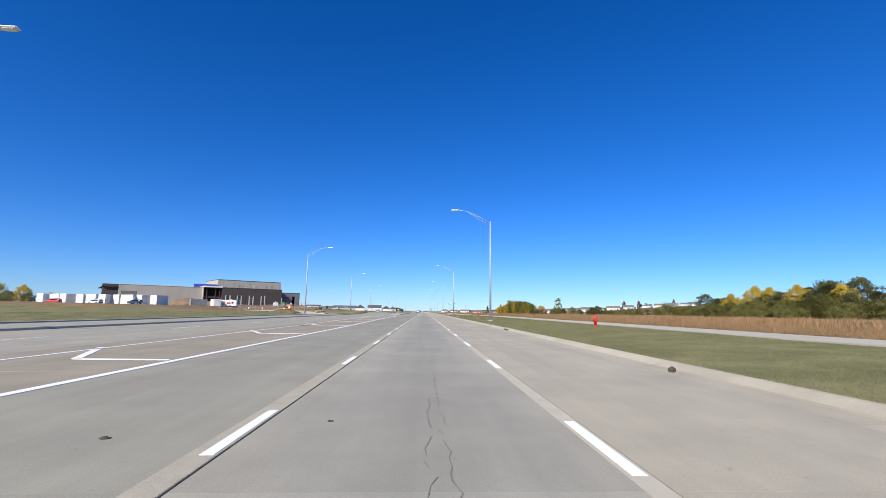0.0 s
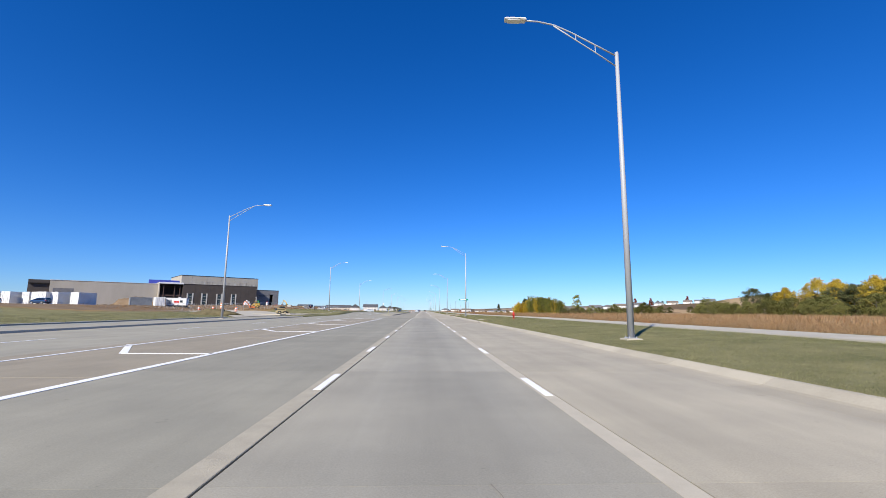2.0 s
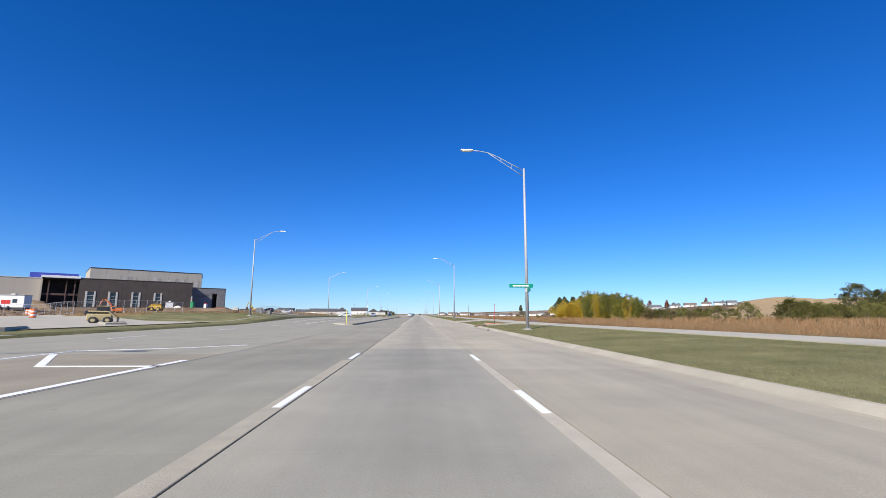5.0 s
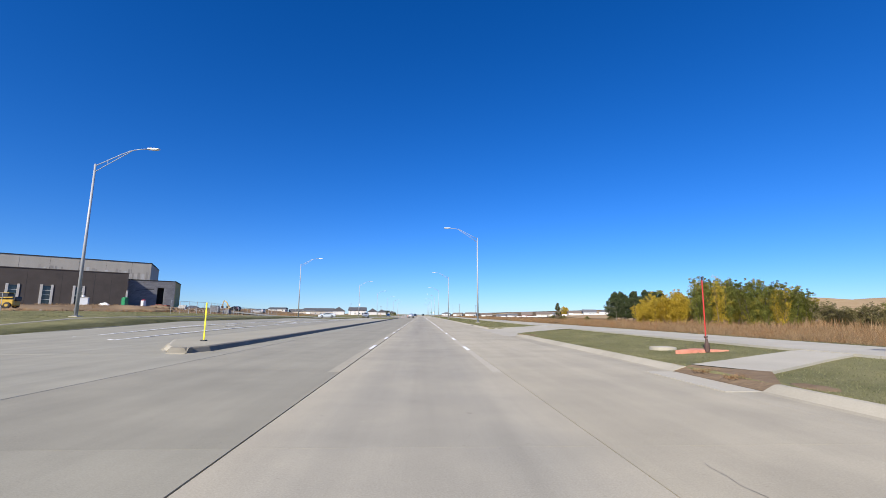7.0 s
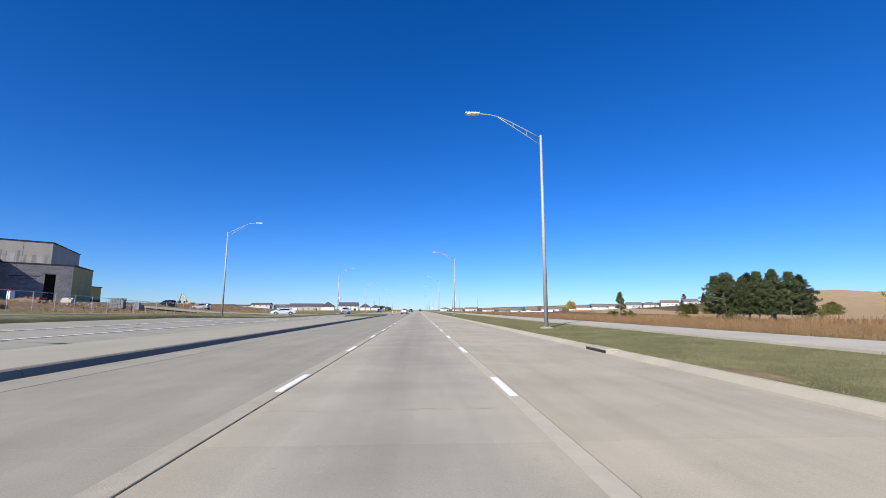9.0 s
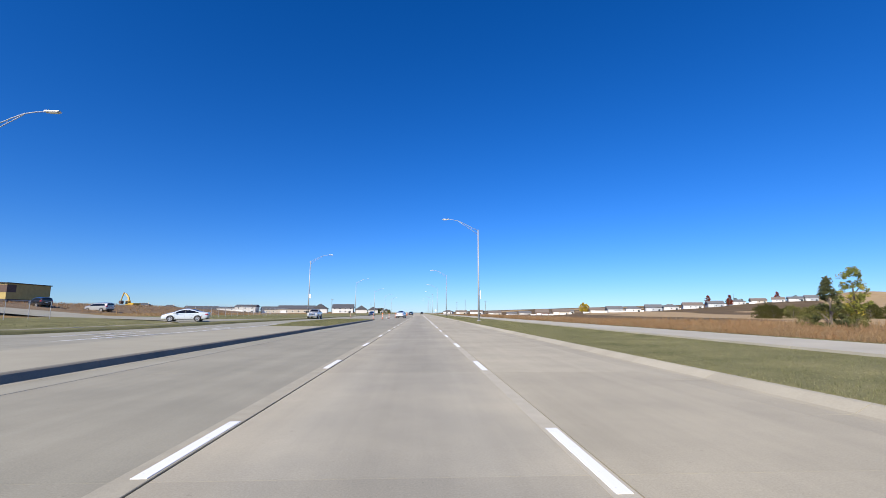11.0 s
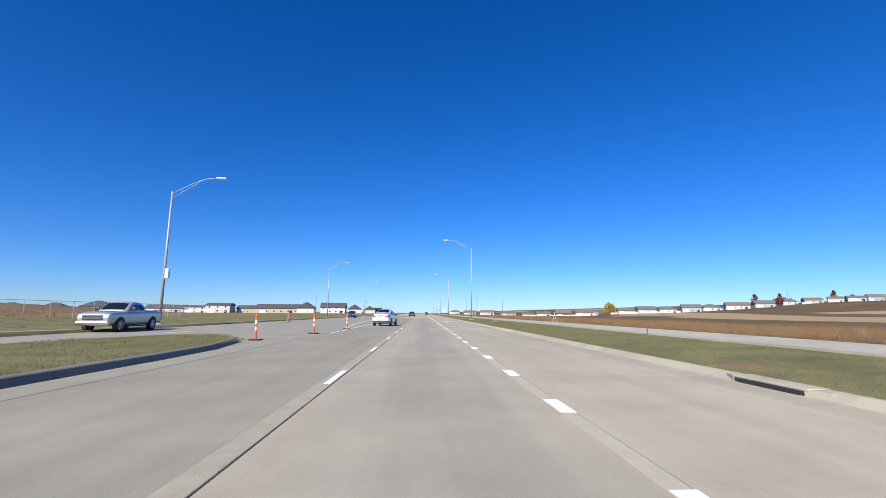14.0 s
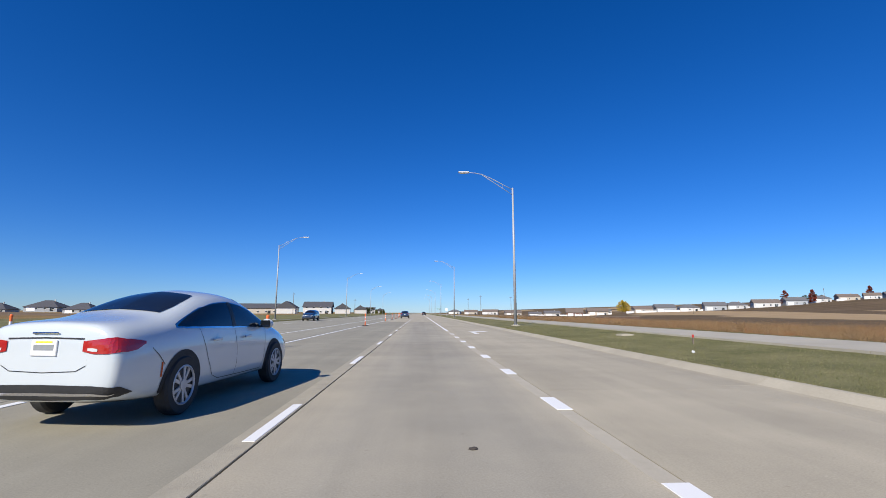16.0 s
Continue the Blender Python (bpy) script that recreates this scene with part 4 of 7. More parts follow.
for p in ((-66.0, 183.5), (-57.5, 174.0), (-45.5, 160.0)):
    copy_thing(b0, pose(*p, land(*p)))


def skid_loader(m, name="skid_loader", label="yellow skid loader with a black cab parked beside the driveway", paint=M_CAT):
    root = thing(name, m, label, "loader")
    part("chassis", box(-0.75, 0.75, -1.3, 0.9, 0.35, 1.2, 0.08), paint, root)
    cab = part("cab", box(-0.55, 0.55, -0.5, 0.6, 1.2, 2.1, 0.06), M_BLACK, root)
    part("roof", box(-0.6, 0.6, -0.6, 0.65, 2.1, 2.18, 0.03), paint, cab)
    for sx in (-0.85, 0.85):
        for sy in (-0.7, 0.55):
            w = part("wheel", lathe([(0.3, -0.16), (0.42, -0.13), (0.42, 0.13), (0.3, 0.16)], 16, axis="X"), M_RUBBER, root)
            w.location = (sx, sy, 0.42)
            part("rim", lathe([(0.2, -0.17), (0.2, 0.17)], 12, axis="X"), paint, w)
        part("arm", tube([(sx * 0.8, -1.2, 1.5), (sx * 0.8, 0.6, 1.45), (sx * 0.8, 1.5, 0.5)], 0.1, 6), paint, root)
    b = prism([(-0.9, 1.4), (-0.9, 2.1), (0.9, 2.1), (0.9, 1.4)][::-1], 0.1, 0.2)
    box(-0.9, 0.9, 1.38, 1.46, 0.1, 0.75, bm=b)
    part("bucket", b, M_STEEL, root)
    part("engine_cover", box(-0.65, 0.65, -1.5, -0.6, 1.0, 1.6, 0.1), M_BLACK, root)
    return root


skid_loader(pose(-32.0, 151.8, land(-32, 151.8) + 0.05, 0, 0, -60), paint=M_CREAM).scale = (0.92, 0.92, 0.8)
skid_loader(pose(-58.0, 206, 1.75, 0, 0, 100), "wheel_loader", "yellow wheel loader standing on bare soil by the dark wall")


def excavator(m, label, paint):
    root = thing("excavator", m, label, "excavator")
    for s in (-1, 1):
        b = box(s * 1.1 - 0.3, s * 1.1 + 0.3, -1.8, 1.8, 0.0, 0.85, 0.2, seg=2)
        part("track", b, M_RUBBER, root)
    part("turntable", rod((0, 0, 0.8), (0, 0, 1.05), 0.8, sides=18), M_BLACK, root)
    part("housing", box(-1.35, 1.35, -2.2, 1.1, 1.05, 2.2, 0.12), paint, root)
    cab = part("cab", box(-1.35, -0.35, 0.1, 1.4, 1.2, 3.0, 0.1), paint, root)
    part("window", box(-1.37, -1.3, 0.25, 1.25, 1.9, 2.8), M_GLASS, cab)
    part("boom", tube([(0.2, 0.9, 1.6), (0.2, 2.2, 4.2), (0.2, 3.6, 5.4), (0.2, 4.6, 5.5)], [0.28, 0.32, 0.26, 0.2], 6), paint, root)
    part("stick", tube([(0.2, 4.3, 5.8), (0.2, 5.0, 4.2), (0.2, 5.4, 2.9)], [0.2, 0.2, 0.14], 6), paint, root)
    b = lathe([(0.2, -0.5), (0.55, -0.5), (0.55, 0.5), (0.2, 0.5)], 12, axis="X")
    ob = part("bucket", b, M_STEEL, root)
    ob.location = (0.2, 5.2, 2.5)
    part("ram", rod((0.2, 1.4, 1.9), (0.2, 2.6, 3.9), 0.09, sides=8), M_GALV, root)
    return root


excavator(pose(-96, 368, land(-96, 368) - 0.05, 0, 0, 70), "yellow tracked excavator with a raised boom on bare soil", M_CAT)
excavator(pose(-50, 181, land(-50, 181) - 0.05, 0, 0, 120), "small orange tracked excavator at work by the fence", M_CORTEN).scale = (0.42, 0.42, 0.42)


def site_tank(m):
    root = thing("water_tank", m, "pale blue grey box tank with a white cap near the wall", "tank")
    part("body", box(-1.0, 1.0, -0.8, 0.8, 0.0, 2.2, 0.05), M_CONTAINER, root)
    part("lid", box(-1.1, 1.1, -0.9, 0.9, 2.2, 2.35, 0.05), M_TRIM, root)
    part("cap", rod((0, 0, 2.35), (0, 0, 2.75), 0.3, sides=12), M_PLAINWHITE, root)
    return root


site_tank(pose(-76.6, 245, 2.3, 0, 0, 30))
M_GREENP = surface("green_plastic", (0.01, 0.17, 0.06), (0.02, 0.25, 0.10), 0.5, 2, 20, 0.0)
for nm, x, y, sz, mt, lb in (("portable_toilet", -77.2, 260.0, (1.1, 1.1, 2.2), M_GREENP, "green plastic portable toilet near the annexe"),
                             ("gas_cylinder_cage", -74.0, 262.5, (0.9, 0.8, 1.7), M_PLAINWHITE, "white caged cylinder rack near the annexe")):
    root = thing(nm, pose(x, y, land(x, y) - 0.02, 0, 0, RNG.uniform(-30, 30)), lb, nm.replace("_", " "))
    part("base", box(-sz[0] / 2 - 0.05, sz[0] / 2 + 0.05, -sz[1] / 2 - 0.05, sz[1] / 2 + 0.05, 0.0, 0.14, 0.02), M_BARK, root)
    part("body", box(-sz[0] / 2, sz[0] / 2, -sz[1] / 2, sz[1] / 2, 0.14, sz[2], 0.06), mt, root)
    part("door", box(-sz[0] * 0.36, sz[0] * 0.36, -sz[1] / 2 - 0.02, -sz[1] / 2 + 0.02, 0.2, sz[2] - 0.2, 0.015), mt, root)
    part("top", lathe([(sz[0] * 0.62, sz[2]), (sz[0] * 0.6, sz[2] + 0.08), (sz[0] * 0.3, sz[2] + 0.2), (0.05, sz[2] + 0.24)], 12), mt if sz[2] > 2 else M_RED, root)


def pallet(x, y, turn, nx, nz, mt, label, group):
    """A timber pallet with stacked bundles, some missing from the top."""
    rng = random.Random(int(x * 7 + y))
    root = thing("pallet_stack", pose(x, y, land(x, y) - 0.02, 0, 0, turn), label, "pallet", group)
    for k in (-0.5, 0.0, 0.5):
        part("runner", box(-nx * 0.22, nx * 0.22, k - 0.05, k + 0.05, 0.0, 0.10, 0.01), M_BARK, root)
    part("deck", box(-nx * 0.22 - 0.03, nx * 0.22 + 0.03, -0.6, 0.6, 0.10, 0.13, 0.005), M_BARK, root)
    for i in range(nx):
        for j in range(3):
            for k in range(nz):
                if k == nz - 1 and rng.random() < 0.45:
                    continue
                ob = part("block", box(0.01, 0.43, 0.01, 0.39, 0.01, 0.29, 0.012), mt, root)
                ob.location = (-nx * 0.22 + i * 0.44 + rng.uniform(-.02, .02), -0.6 + j * 0.4 + rng.uniform(-.02, .02), 0.13 + k * 0.3)


pallet(-69.3, 260.5, 12, 5, 2, M_CLAY, "broken stack of red clay bricks on a timber pallet", "pallets by the annexe")
pallet(-66.5, 259.6, -20, 4, 2, M_CLAY, "low stack of red clay bricks on a timber pallet", "pallets by the annexe")
pallet(-63.5, 262.0, 8, 4, 3, M_TRIM, "stack of pale blocks on a timber pallet", "pallets by the annexe")
pallet(-56.0, 264.0, 10, 5, 6, M_BRICK, "tall stack of grey blocks on a timber pallet", "pallets by the annexe")
pallet(-53.3, 265.5, -15, 4, 4, M_BRICK, "stack of grey blocks on a timber pallet", "pallets by the annexe")
mound("tarp_heap", pose(-81.3, 258.5, land(-81.3, 258.5) - 0.05), 1.7, 1.1, 1.0, M_PLAINWHITE, "white tarpaulin thrown over a small heap", 15.0)
mound("soil_heap", pose(-66.5, 256.5, land(-66.5, 256.5) - 0.1), 3.5, 1.6, 0.7, M_DIRT, "low heap of rubble and brown soil", 17.0)


def fence(name, pts, label, height=1.9, step_len=3.0):
    root = tagged(new(name), label, "fence")
    p3 = []
    for (x0, y0), (x1, y1) in zip(pts, pts[1:]):
        n = max(1, round(math.hypot(x1 - x0, y1 - y0) / step_len))
        p3 += [(x0 + (x1 - x0) * i / n, y0 + (y1 - y0) * i / n) for i in range(n)]
    p3.append(pts[-1])
    p3 = [Vector((x, y, land(x, y))) for x, y in p3]
    net = bmesh.new()
    for p in p3:
        part("post", rod(p - Vector((0, 0, 0.1)), p + Vector((0, 0, height)), 0.028, sides=6), M_GALV, root)
    for a, b in zip(p3, p3[1:]):
        rail = bmesh.new()
        rod(a + Vector((0, 0, height - 0.05)), b + Vector((0, 0, height - 0.05)), 0.022, sides=5, bm=rail)
        part("top_rail", rail, M_GALV, root)
    vs, fs = [], []
    for a, b in zip(p3, p3[1:]):
        d = b - a
        for k in range(14):
            for sgn in (0, 1):
                u0, u1 = k / 14, (k + 4) / 14
                z0, z1 = (0.05, height - 0.1) if sgn else (height - 0.1, 0.05)
                if u1 > 1:
                    f = (1 - u0) / (u1 - u0)
                    u1, z1 = 1, z0 + (z1 - z0) * f
                q0, q1 = a + d * u0 + Vector((0, 0, z0)), a + d * u1 + Vector((0, 0, z1))
                w = Vector((0, 0, 0.006))
                i = len(vs)
                vs += [q0 - w, q0 + w, q1 + w, q1 - w]
                fs.append((i, i + 1, i + 2, i + 3))
    net.free()
    raw("wire_mesh", vs, fs, M_GALV, root)["kind"] = "stuff"
    return root


fence("chain_link_fence", [(-35, 205), (-37.5, 234), (-40, 266)], "grey chain link fence in front of the annexe")
fence("chain_link_fence", [(-37, 288), (-38, 345), (-70, 372)], "long grey chain link fence in front of bare soil")
fence("chain_link_fence", [(-74, 178), (-58, 177), (-47, 168), (-43, 172), (-44, 190)], "grey chain link fence round the building site")

# a second large building far behind
fb = thing("far_building", pose(-187, 424, land(-187, 424) - 0.3, 0, 0, 4), "large unfinished building with yellow sheathing over dark lower walls", "building")
part("wall", box(-70, 0, 0, 26, 0, 13.6), M_SHEATH, fb, "upper wall in yellow sheathing")
part("plinth", box(-70, 0.1, -0.1, 26.1, 0, 6.5), M_CMU_DARK, fb, "dark lower wall")
part("corner_panel", box(-5.0, 0.14, -0.14, 5.0, 9.6, 13.0), M_STEEL, fb, "brown corner panel")
part("roof", box(-70.4, 0.5, -0.5, 26.5, 13.6, 14.0, 0.05), M_INSIDE, fb)
for i in range(8):
    part("window", box(-66 + i * 8, -62.5 + i * 8, -0.16, 0.0, 1.5, 4.5), M_GLASS, fb)

# ---------------------------------------------------------------- trees and shrubs


def leaf_cloud(clumps, per, size, rng, flat=0.85, slim=0.55):
    """Vertices and faces of many small leaves round clump centres (centre, radius)."""
    vs, fs = [], []
    for c, r in clumps:
        for _ in range(per):
            d = Vector((rng.gauss(0, 1), rng.gauss(0, 1), rng.gauss(0, 1)))
            d = d.normalized() * r * (rng.random() ** 0.45)
            p = c + Vector((d.x, d.y, d.z * flat))
            a = Vector((rng.gauss(0, 1), rng.gauss(0, 1), rng.gauss(0, 0.7))).normalized()
            b = a.orthogonal().normalized()
            s = size * rng.uniform(0.6, 1.3)
            i = len(vs)
            vs += [p - a * s, p + b * s * slim, p + a * s, p - b * s * slim]
            fs.append((i, i + 1, i + 2, i + 3))
    return vs, fs


def tree(name, m, h, spread, leaf, label, seed, clumps=70, per=40, size=0.16, bare=0.28, category="tree", group="", shape="round"):
    rng = random.Random(seed)
    root = thing(name, m, label, category, group)
    trunk = bmesh.new()
    top = h * 0.72
    tube([(0, 0, -0.2), (rng.uniform(-.1, .1) * h * 0.1, 0, h * 0.2), (rng.uniform(-.1, .1) * h * 0.3, rng.uniform(-.1, .1) * h * 0.2, top * 0.6), (0, 0, top)],
         [h * 0.028, h * 0.022, h * 0.014, h * 0.005], 7, bm=trunk)
    cl = []
    for i in range(9):
        a, z0 = rng.uniform(0, math.tau), h * rng.uniform(bare * 0.6, 0.6)
        r = spread * rng.uniform(0.45, 0.85)
        e = (math.cos(a) * r, math.sin(a) * r, z0 + h * rng.uniform(0.12, 0.3))
        tube([(0, 0, z0), (e[0] * 0.5, e[1] * 0.5, z0 + (e[2] - z0) * 0.65), e], [h * 0.010, h * 0.007, h * 0.003], 5, bm=trunk)
    part("trunk", trunk, M_BARK, root)
    for i in range(clumps):
        a = rng.uniform(0, math.tau)
        zt = rng.random()
        if shape == "cone":
            rr = spread * (1 - zt) ** 0.8 * math.sqrt(rng.uniform(0.3, 1))
        else:
            rr = spread * math.sqrt(max(0.0, 1 - (2 * zt - 0.85) ** 2 * 0.85)) * math.sqrt(rng.uniform(0.15, 1)) * rng.uniform(0.75, 1.1)
        z = h * bare + zt * h * (1 - bare) * rng.uniform(0.9, 1.04)
        cl.append((Vector((rr * math.cos(a), rr * math.sin(a), z)), spread * rng.uniform(0.12, 0.34)))
    vs, fs = leaf_cloud(cl, per, size, rng, slim=0.16 if leaf in (M_NEEDLE,) else 0.55)
    raw("crown", vs, fs, leaf, root)
    return root


def put(src, x, y, turn=0.0, s=1.0, sz=None):
    return copy_thing_scaled(src, x, y, turn, s, sz or s)


def copy_thing_scaled(src, x, y, turn, s, sz):
    c = copy_thing(src, pose(x, y, land(x, y) - 0.05, 0, 0, turn))
    c.scale = (s, s, sz)
    return c


def first(kind, x, y, *args, **kw):
    return tree(kind, pose(x, y, land(x, y) - 0.05), *args, **kw)


# stand of pines and the bright thicket by the side street
def pine_tree(x, y, h, spread, seed, label, group=""):
    """A pine with a bare pale lower stem; whorls of rising boughs end in tufts of needles."""
    rng = random.Random(seed)
    root = thing("pine_tree", pose(x, y, land(x, y) - 0.05), label, "tree", group)
    stem = bmesh.new()
    tube([(0, 0, -0.2), (0.06, 0.03, h * 0.3), (-0.05, 0.05, h * 0.65), (0, 0, h * 0.96)], [h * 0.019, h * 0.016, h * 0.010, h * 0.003], 7, bm=stem)
    cl = []
    z = h * 0.17
    while z < h * 0.97:
        f = max(0.0, (z / h - 0.17) / 0.80)
        reach = spread * (0.80 + 0.45 * math.sin(math.pi * min(1.0, f * 1.25))) * max(0.0, 1 - f ** 2.2) + 0.15
        n = rng.randint(5, 7)
        a0 = rng.uniform(0, math.tau)
        for k in range(n):
            a = a0 + math.tau * k / n + rng.gauss(0, 0.18)
            r = reach * rng.uniform(0.6, 1.12)
            up = r * rng.uniform(0.12, 0.42)
            e = Vector((math.cos(a) * r, math.sin(a) * r, z + up))
            tube([(0, 0, z), (e.x * 0.5, e.y * 0.5, z + up * 0.3), tuple(e)], [h * 0.006, h * 0.004, h * 0.0015], 4, bm=stem)
            for t in (0.34, 0.5, 0.64, 0.78, 0.9, 1.0):
                if r * t < 0.3 and f < 0.8:
                    continue
                c = Vector((e.x * t, e.y * t, z + up * t * t)) + Vector((rng.gauss(0, 0.12), rng.gauss(0, 0.12), rng.gauss(0.08, 0.1)))
                cl.append((c, rng.uniform(0.17, 0.36)))
        z += h * rng.uniform(0.045, 0.07)
    cl += [(Vector((0, 0, h * k)), 0.2) for k in (0.93, 0.97, 1.0)]
    part("trunk", stem, M_PALEBARK, root, "pale trunk with thin boughs")
    vs, fs = leaf_cloud(cl, 36, 0.15, rng, slim=0.16)
    raw("crown", vs, fs, M_NEEDLE, root)
    return root


M_PALEBARK = surface("pale_pine_bark", (0.24, 0.20, 0.16), (0.42, 0.37, 0.31), 0.9, 4, 30, 0.6, stretch=(1, 1, 0.2))
pine = pine_tree(43.4, 238.0, 6.8, 1.9, 1, "dark green pine with a bare pale lower trunk", "stand of pines")
pine2 = pine_tree(49.4, 236.5, 7.1, 2.0, 8, "tall dark green pine with rising boughs", "stand of pines")
for k, x, y, s, t in ((0, 45.6, 240, 1.03, 40), (1, 46.9, 236.2, 0.95, 90), (0, 51.4, 239.0, 1.0, 140), (0, 53.0, 236.2, 0.95, 200), (1, 44.6, 241.5, 0.92, 250), (0, 54.6, 238, 0.86, 300), (0, 48.2, 239.6, 1.02, 170), (1, 51.0, 235.6, 0.94, 60), (0, 47.6, 235.0, 0.8, 330), (1, 52.6, 240.6, 0.98, 280), (0, 45.0, 236.6, 0.9, 120)):
    put((pine, pine2)[k], x, y, t, s)


def thicket(name, x, y, h, spread, leaf, label, seed, stems=40, per=42, size=0.075, group="autumn thicket"):
    """A tall many-stemmed shrub: stems fan up from the root, leaves thin out towards their tips."""
    rng = random.Random(seed)
    root = thing(name, pose(x, y, land(x, y) - 0.05), label, "shrub", group)
    wood, cl = bmesh.new(), []
    for i in range(stems):
        a, r = rng.uniform(0, math.tau), spread * math.sqrt(rng.random())
        top = h * rng.uniform(0.62, 1.0) * (1 - 0.32 * (r / spread) ** 2)
        e = Vector((math.cos(a) * r, math.sin(a) * r, top))
        k = Vector((e.x * 0.75, e.y * 0.75, top * 0.5))
        if i % 2 == 0:
            tube([(e.x * 0.15, e.y * 0.15, 0), tuple(k), tuple(e)], [0.04, 0.025, 0.008], 4, bm=wood)
        for f in (0.10, 0.2, 0.3, 0.4, 0.5, 0.6, 0.7, 0.8, 0.88, 0.94):
            p = k * (f * 2) if f < 0.5 else k.lerp(e, f * 2 - 1)
            p = p + Vector((rng.gauss(0, 0.2), rng.gauss(0, 0.2), rng.gauss(0, 0.1)))
            cl.append((p, (0.74 - 0.50 * f) * rng.uniform(0.6, 1.2)))
    part("stalk", wood, M_BARK, root)
    vs, fs = leaf_cloud(cl, per, size, rng)
    raw("crown", vs, fs, leaf, root)
    return root


gold = thicket("yellow_shrub", 33.4, 203.6, 5.0, 1.7, M_LEAF_GOLD, "tall shrub in bright yellow autumn leaf", 2, 34)
for x, y, s, t in ((35.4, 202.0, 1.05, 50), (32.6, 205.2, 0.8, 110), (37.0, 204, 1.0, 170), (34.5, 202.4, 0.96, 230), (36.2, 201.0, 1.05, 300)):
    put(gold, x, y, t, s)
olive = thicket("green_thicket_tree", 35.9, 196.4, 7.2, 2.0, M_LEAF_MIX, "tall olive green thicket tree, turning yellow", 3, 46)
for x, y, s, t in ((38.2, 195.5, 0.95, 60), (40.2, 193.5, 0.92, 120), (42.0, 191.5, 0.85, 180), (43.6, 189.6, 0.68, 220), (38.0, 199, 0.9, 260), (41, 197, 0.85, 300), (44.5, 193, 0.75, 20), (37.0, 196.6, 0.96, 145), (39.2, 194.8, 0.9, 200), (41.2, 192.6, 0.86, 330), (42.9, 190.6, 0.76, 75), (39.6, 197.6, 0.92, 15)):
    put(olive, x, y, t, s)
willow = thicket("pale_willow", 36.8, 194.6, 6.6, 1.2, M_LEAF_GOLD, "thin willow with sparse yellow green leaves", 4, 18, 24)
put(willow, 41.6, 190.8, 80, 0.8)
scrub = thicket("grey_scrub", 44.6, 187.6, 3.0, 1.8, M_LEAF_SCRUB, "low grey green scrub at the end of the thicket", 15, 30, 36)
for x, y, s, t in ((46.5, 185, 0.9, 60), (49.5, 182.5, 0.7, 120), (43.5, 185.5, 0.6, 200)):
    put(scrub, x, y, t, s)
brown = first("brown_shrub", 55.0, 176, 3.0, 2.2, M_LEAF_OLIVE, "low brownish shrub among dry grass", 5, 60, 45, 0.11, 0.0, "shrub", "low shrubs in the prairie")
for x, y, s in ((60, 170, 1.0), (47, 172, 0.8), (66, 180, 1.2), (58, 210, 0.8), (63, 228, 0.9), (68, 236, 0.8), (72, 160, 0.9), (40, 176, 0.6), (60.0, 242, 0.8), (64, 206, 0.7), (39.0, 231, 0.45), (36, 236, 0.4)):
    put(brown, x, y, RNG.uniform(0, 360), s)
cedar = first("cedar_tree", 34.2, 250.6, 4.5, 1.15, M_LEAF_DARK, "small green conifer standing alone in dry grass", 6, 60, 50, 0.11, 0.06, shape="cone")
put(brown, 33.0, 251.5, 10, 0.4)
put(brown, 35.4, 249.6, 80, 0.45)

# the wood beyond the prairie
big = first("cottonwood", 171, 234, 15.5, 7.2, M_LEAF_GOLD, "tall cottonwood in golden autumn leaf", 11, 150, 60, 0.30, 0.12, group="edge of the far wood")
for x, y, s, t in ((165, 244, 0.78, 120), (172, 226, 0.93, 80), (176, 214, 0.96, 30), (180, 196, 0.9, 10), (184, 170, 0.85, 70)):
    put(big, x, y, t, s)
dark = first("wood_tree", 158, 255, 13, 5.5, M_LEAF_DARK, "dark green tree in the edge of the wood", 12, 120, 52, 0.29, 0.05, group="edge of the far wood")
mid = first("wood_shrub", 140, 262, 8, 5.5, M_LEAF_OLIVE, "olive brown tall shrub in the edge of the wood", 13, 90, 42, 0.27, 0.0, "shrub", "edge of the far wood")
rw = random.Random(21)
for i in range(30):
    f = i / 29
    put(dark, 166 + 30 * f + rw.uniform(-5, 9), 250 - 150 * f + rw.uniform(-6, 6), rw.uniform(0, 360), rw.uniform(0.7, 0.95) + 0.2 * f)
for i in range(56):
    f = i / 55
    put(mid, 146 + 28 * f + rw.uniform(-9, 6), 262 - 170 * f + rw.uniform(-8, 8), rw.uniform(0, 360), rw.uniform(0.6, 0.95) + 0.3 * f)
for i in range(18):
    put(mid, 128 + 10 * rw.uniform(-1, 1), 262 - 7 * i + rw.uniform(-6, 6), rw.uniform(0, 360), rw.uniform(0.3, 0.6))
for i in range(14):
    put(mid, 100 + 3.6 * i + rw.uniform(-2, 2), 343 - 1.2 * i + rw.uniform(-5, 5), rw.uniform(0, 360), rw.uniform(0.42, 0.58))
for i in range(16):
    put(mid, 176 + 8 * rw.uniform(-3, 5), 396 + rw.uniform(-10, 10), rw.uniform(0, 360), rw.uniform(0.4, 0.75))
for x, y, s in ((181, 206, 1.28), (188, 209, 1.35), (176, 198, 1.12), (193, 200, 1.4), (184, 216, 1.15)):
    put(dark, x, y, 50 * x, s)
late = first("poplar", 88, 300, 11, 2.6, M_LEAF_MIX, "slender poplar turning yellow at the edge of the field", 16, 90, 50, 0.2, 0.15)
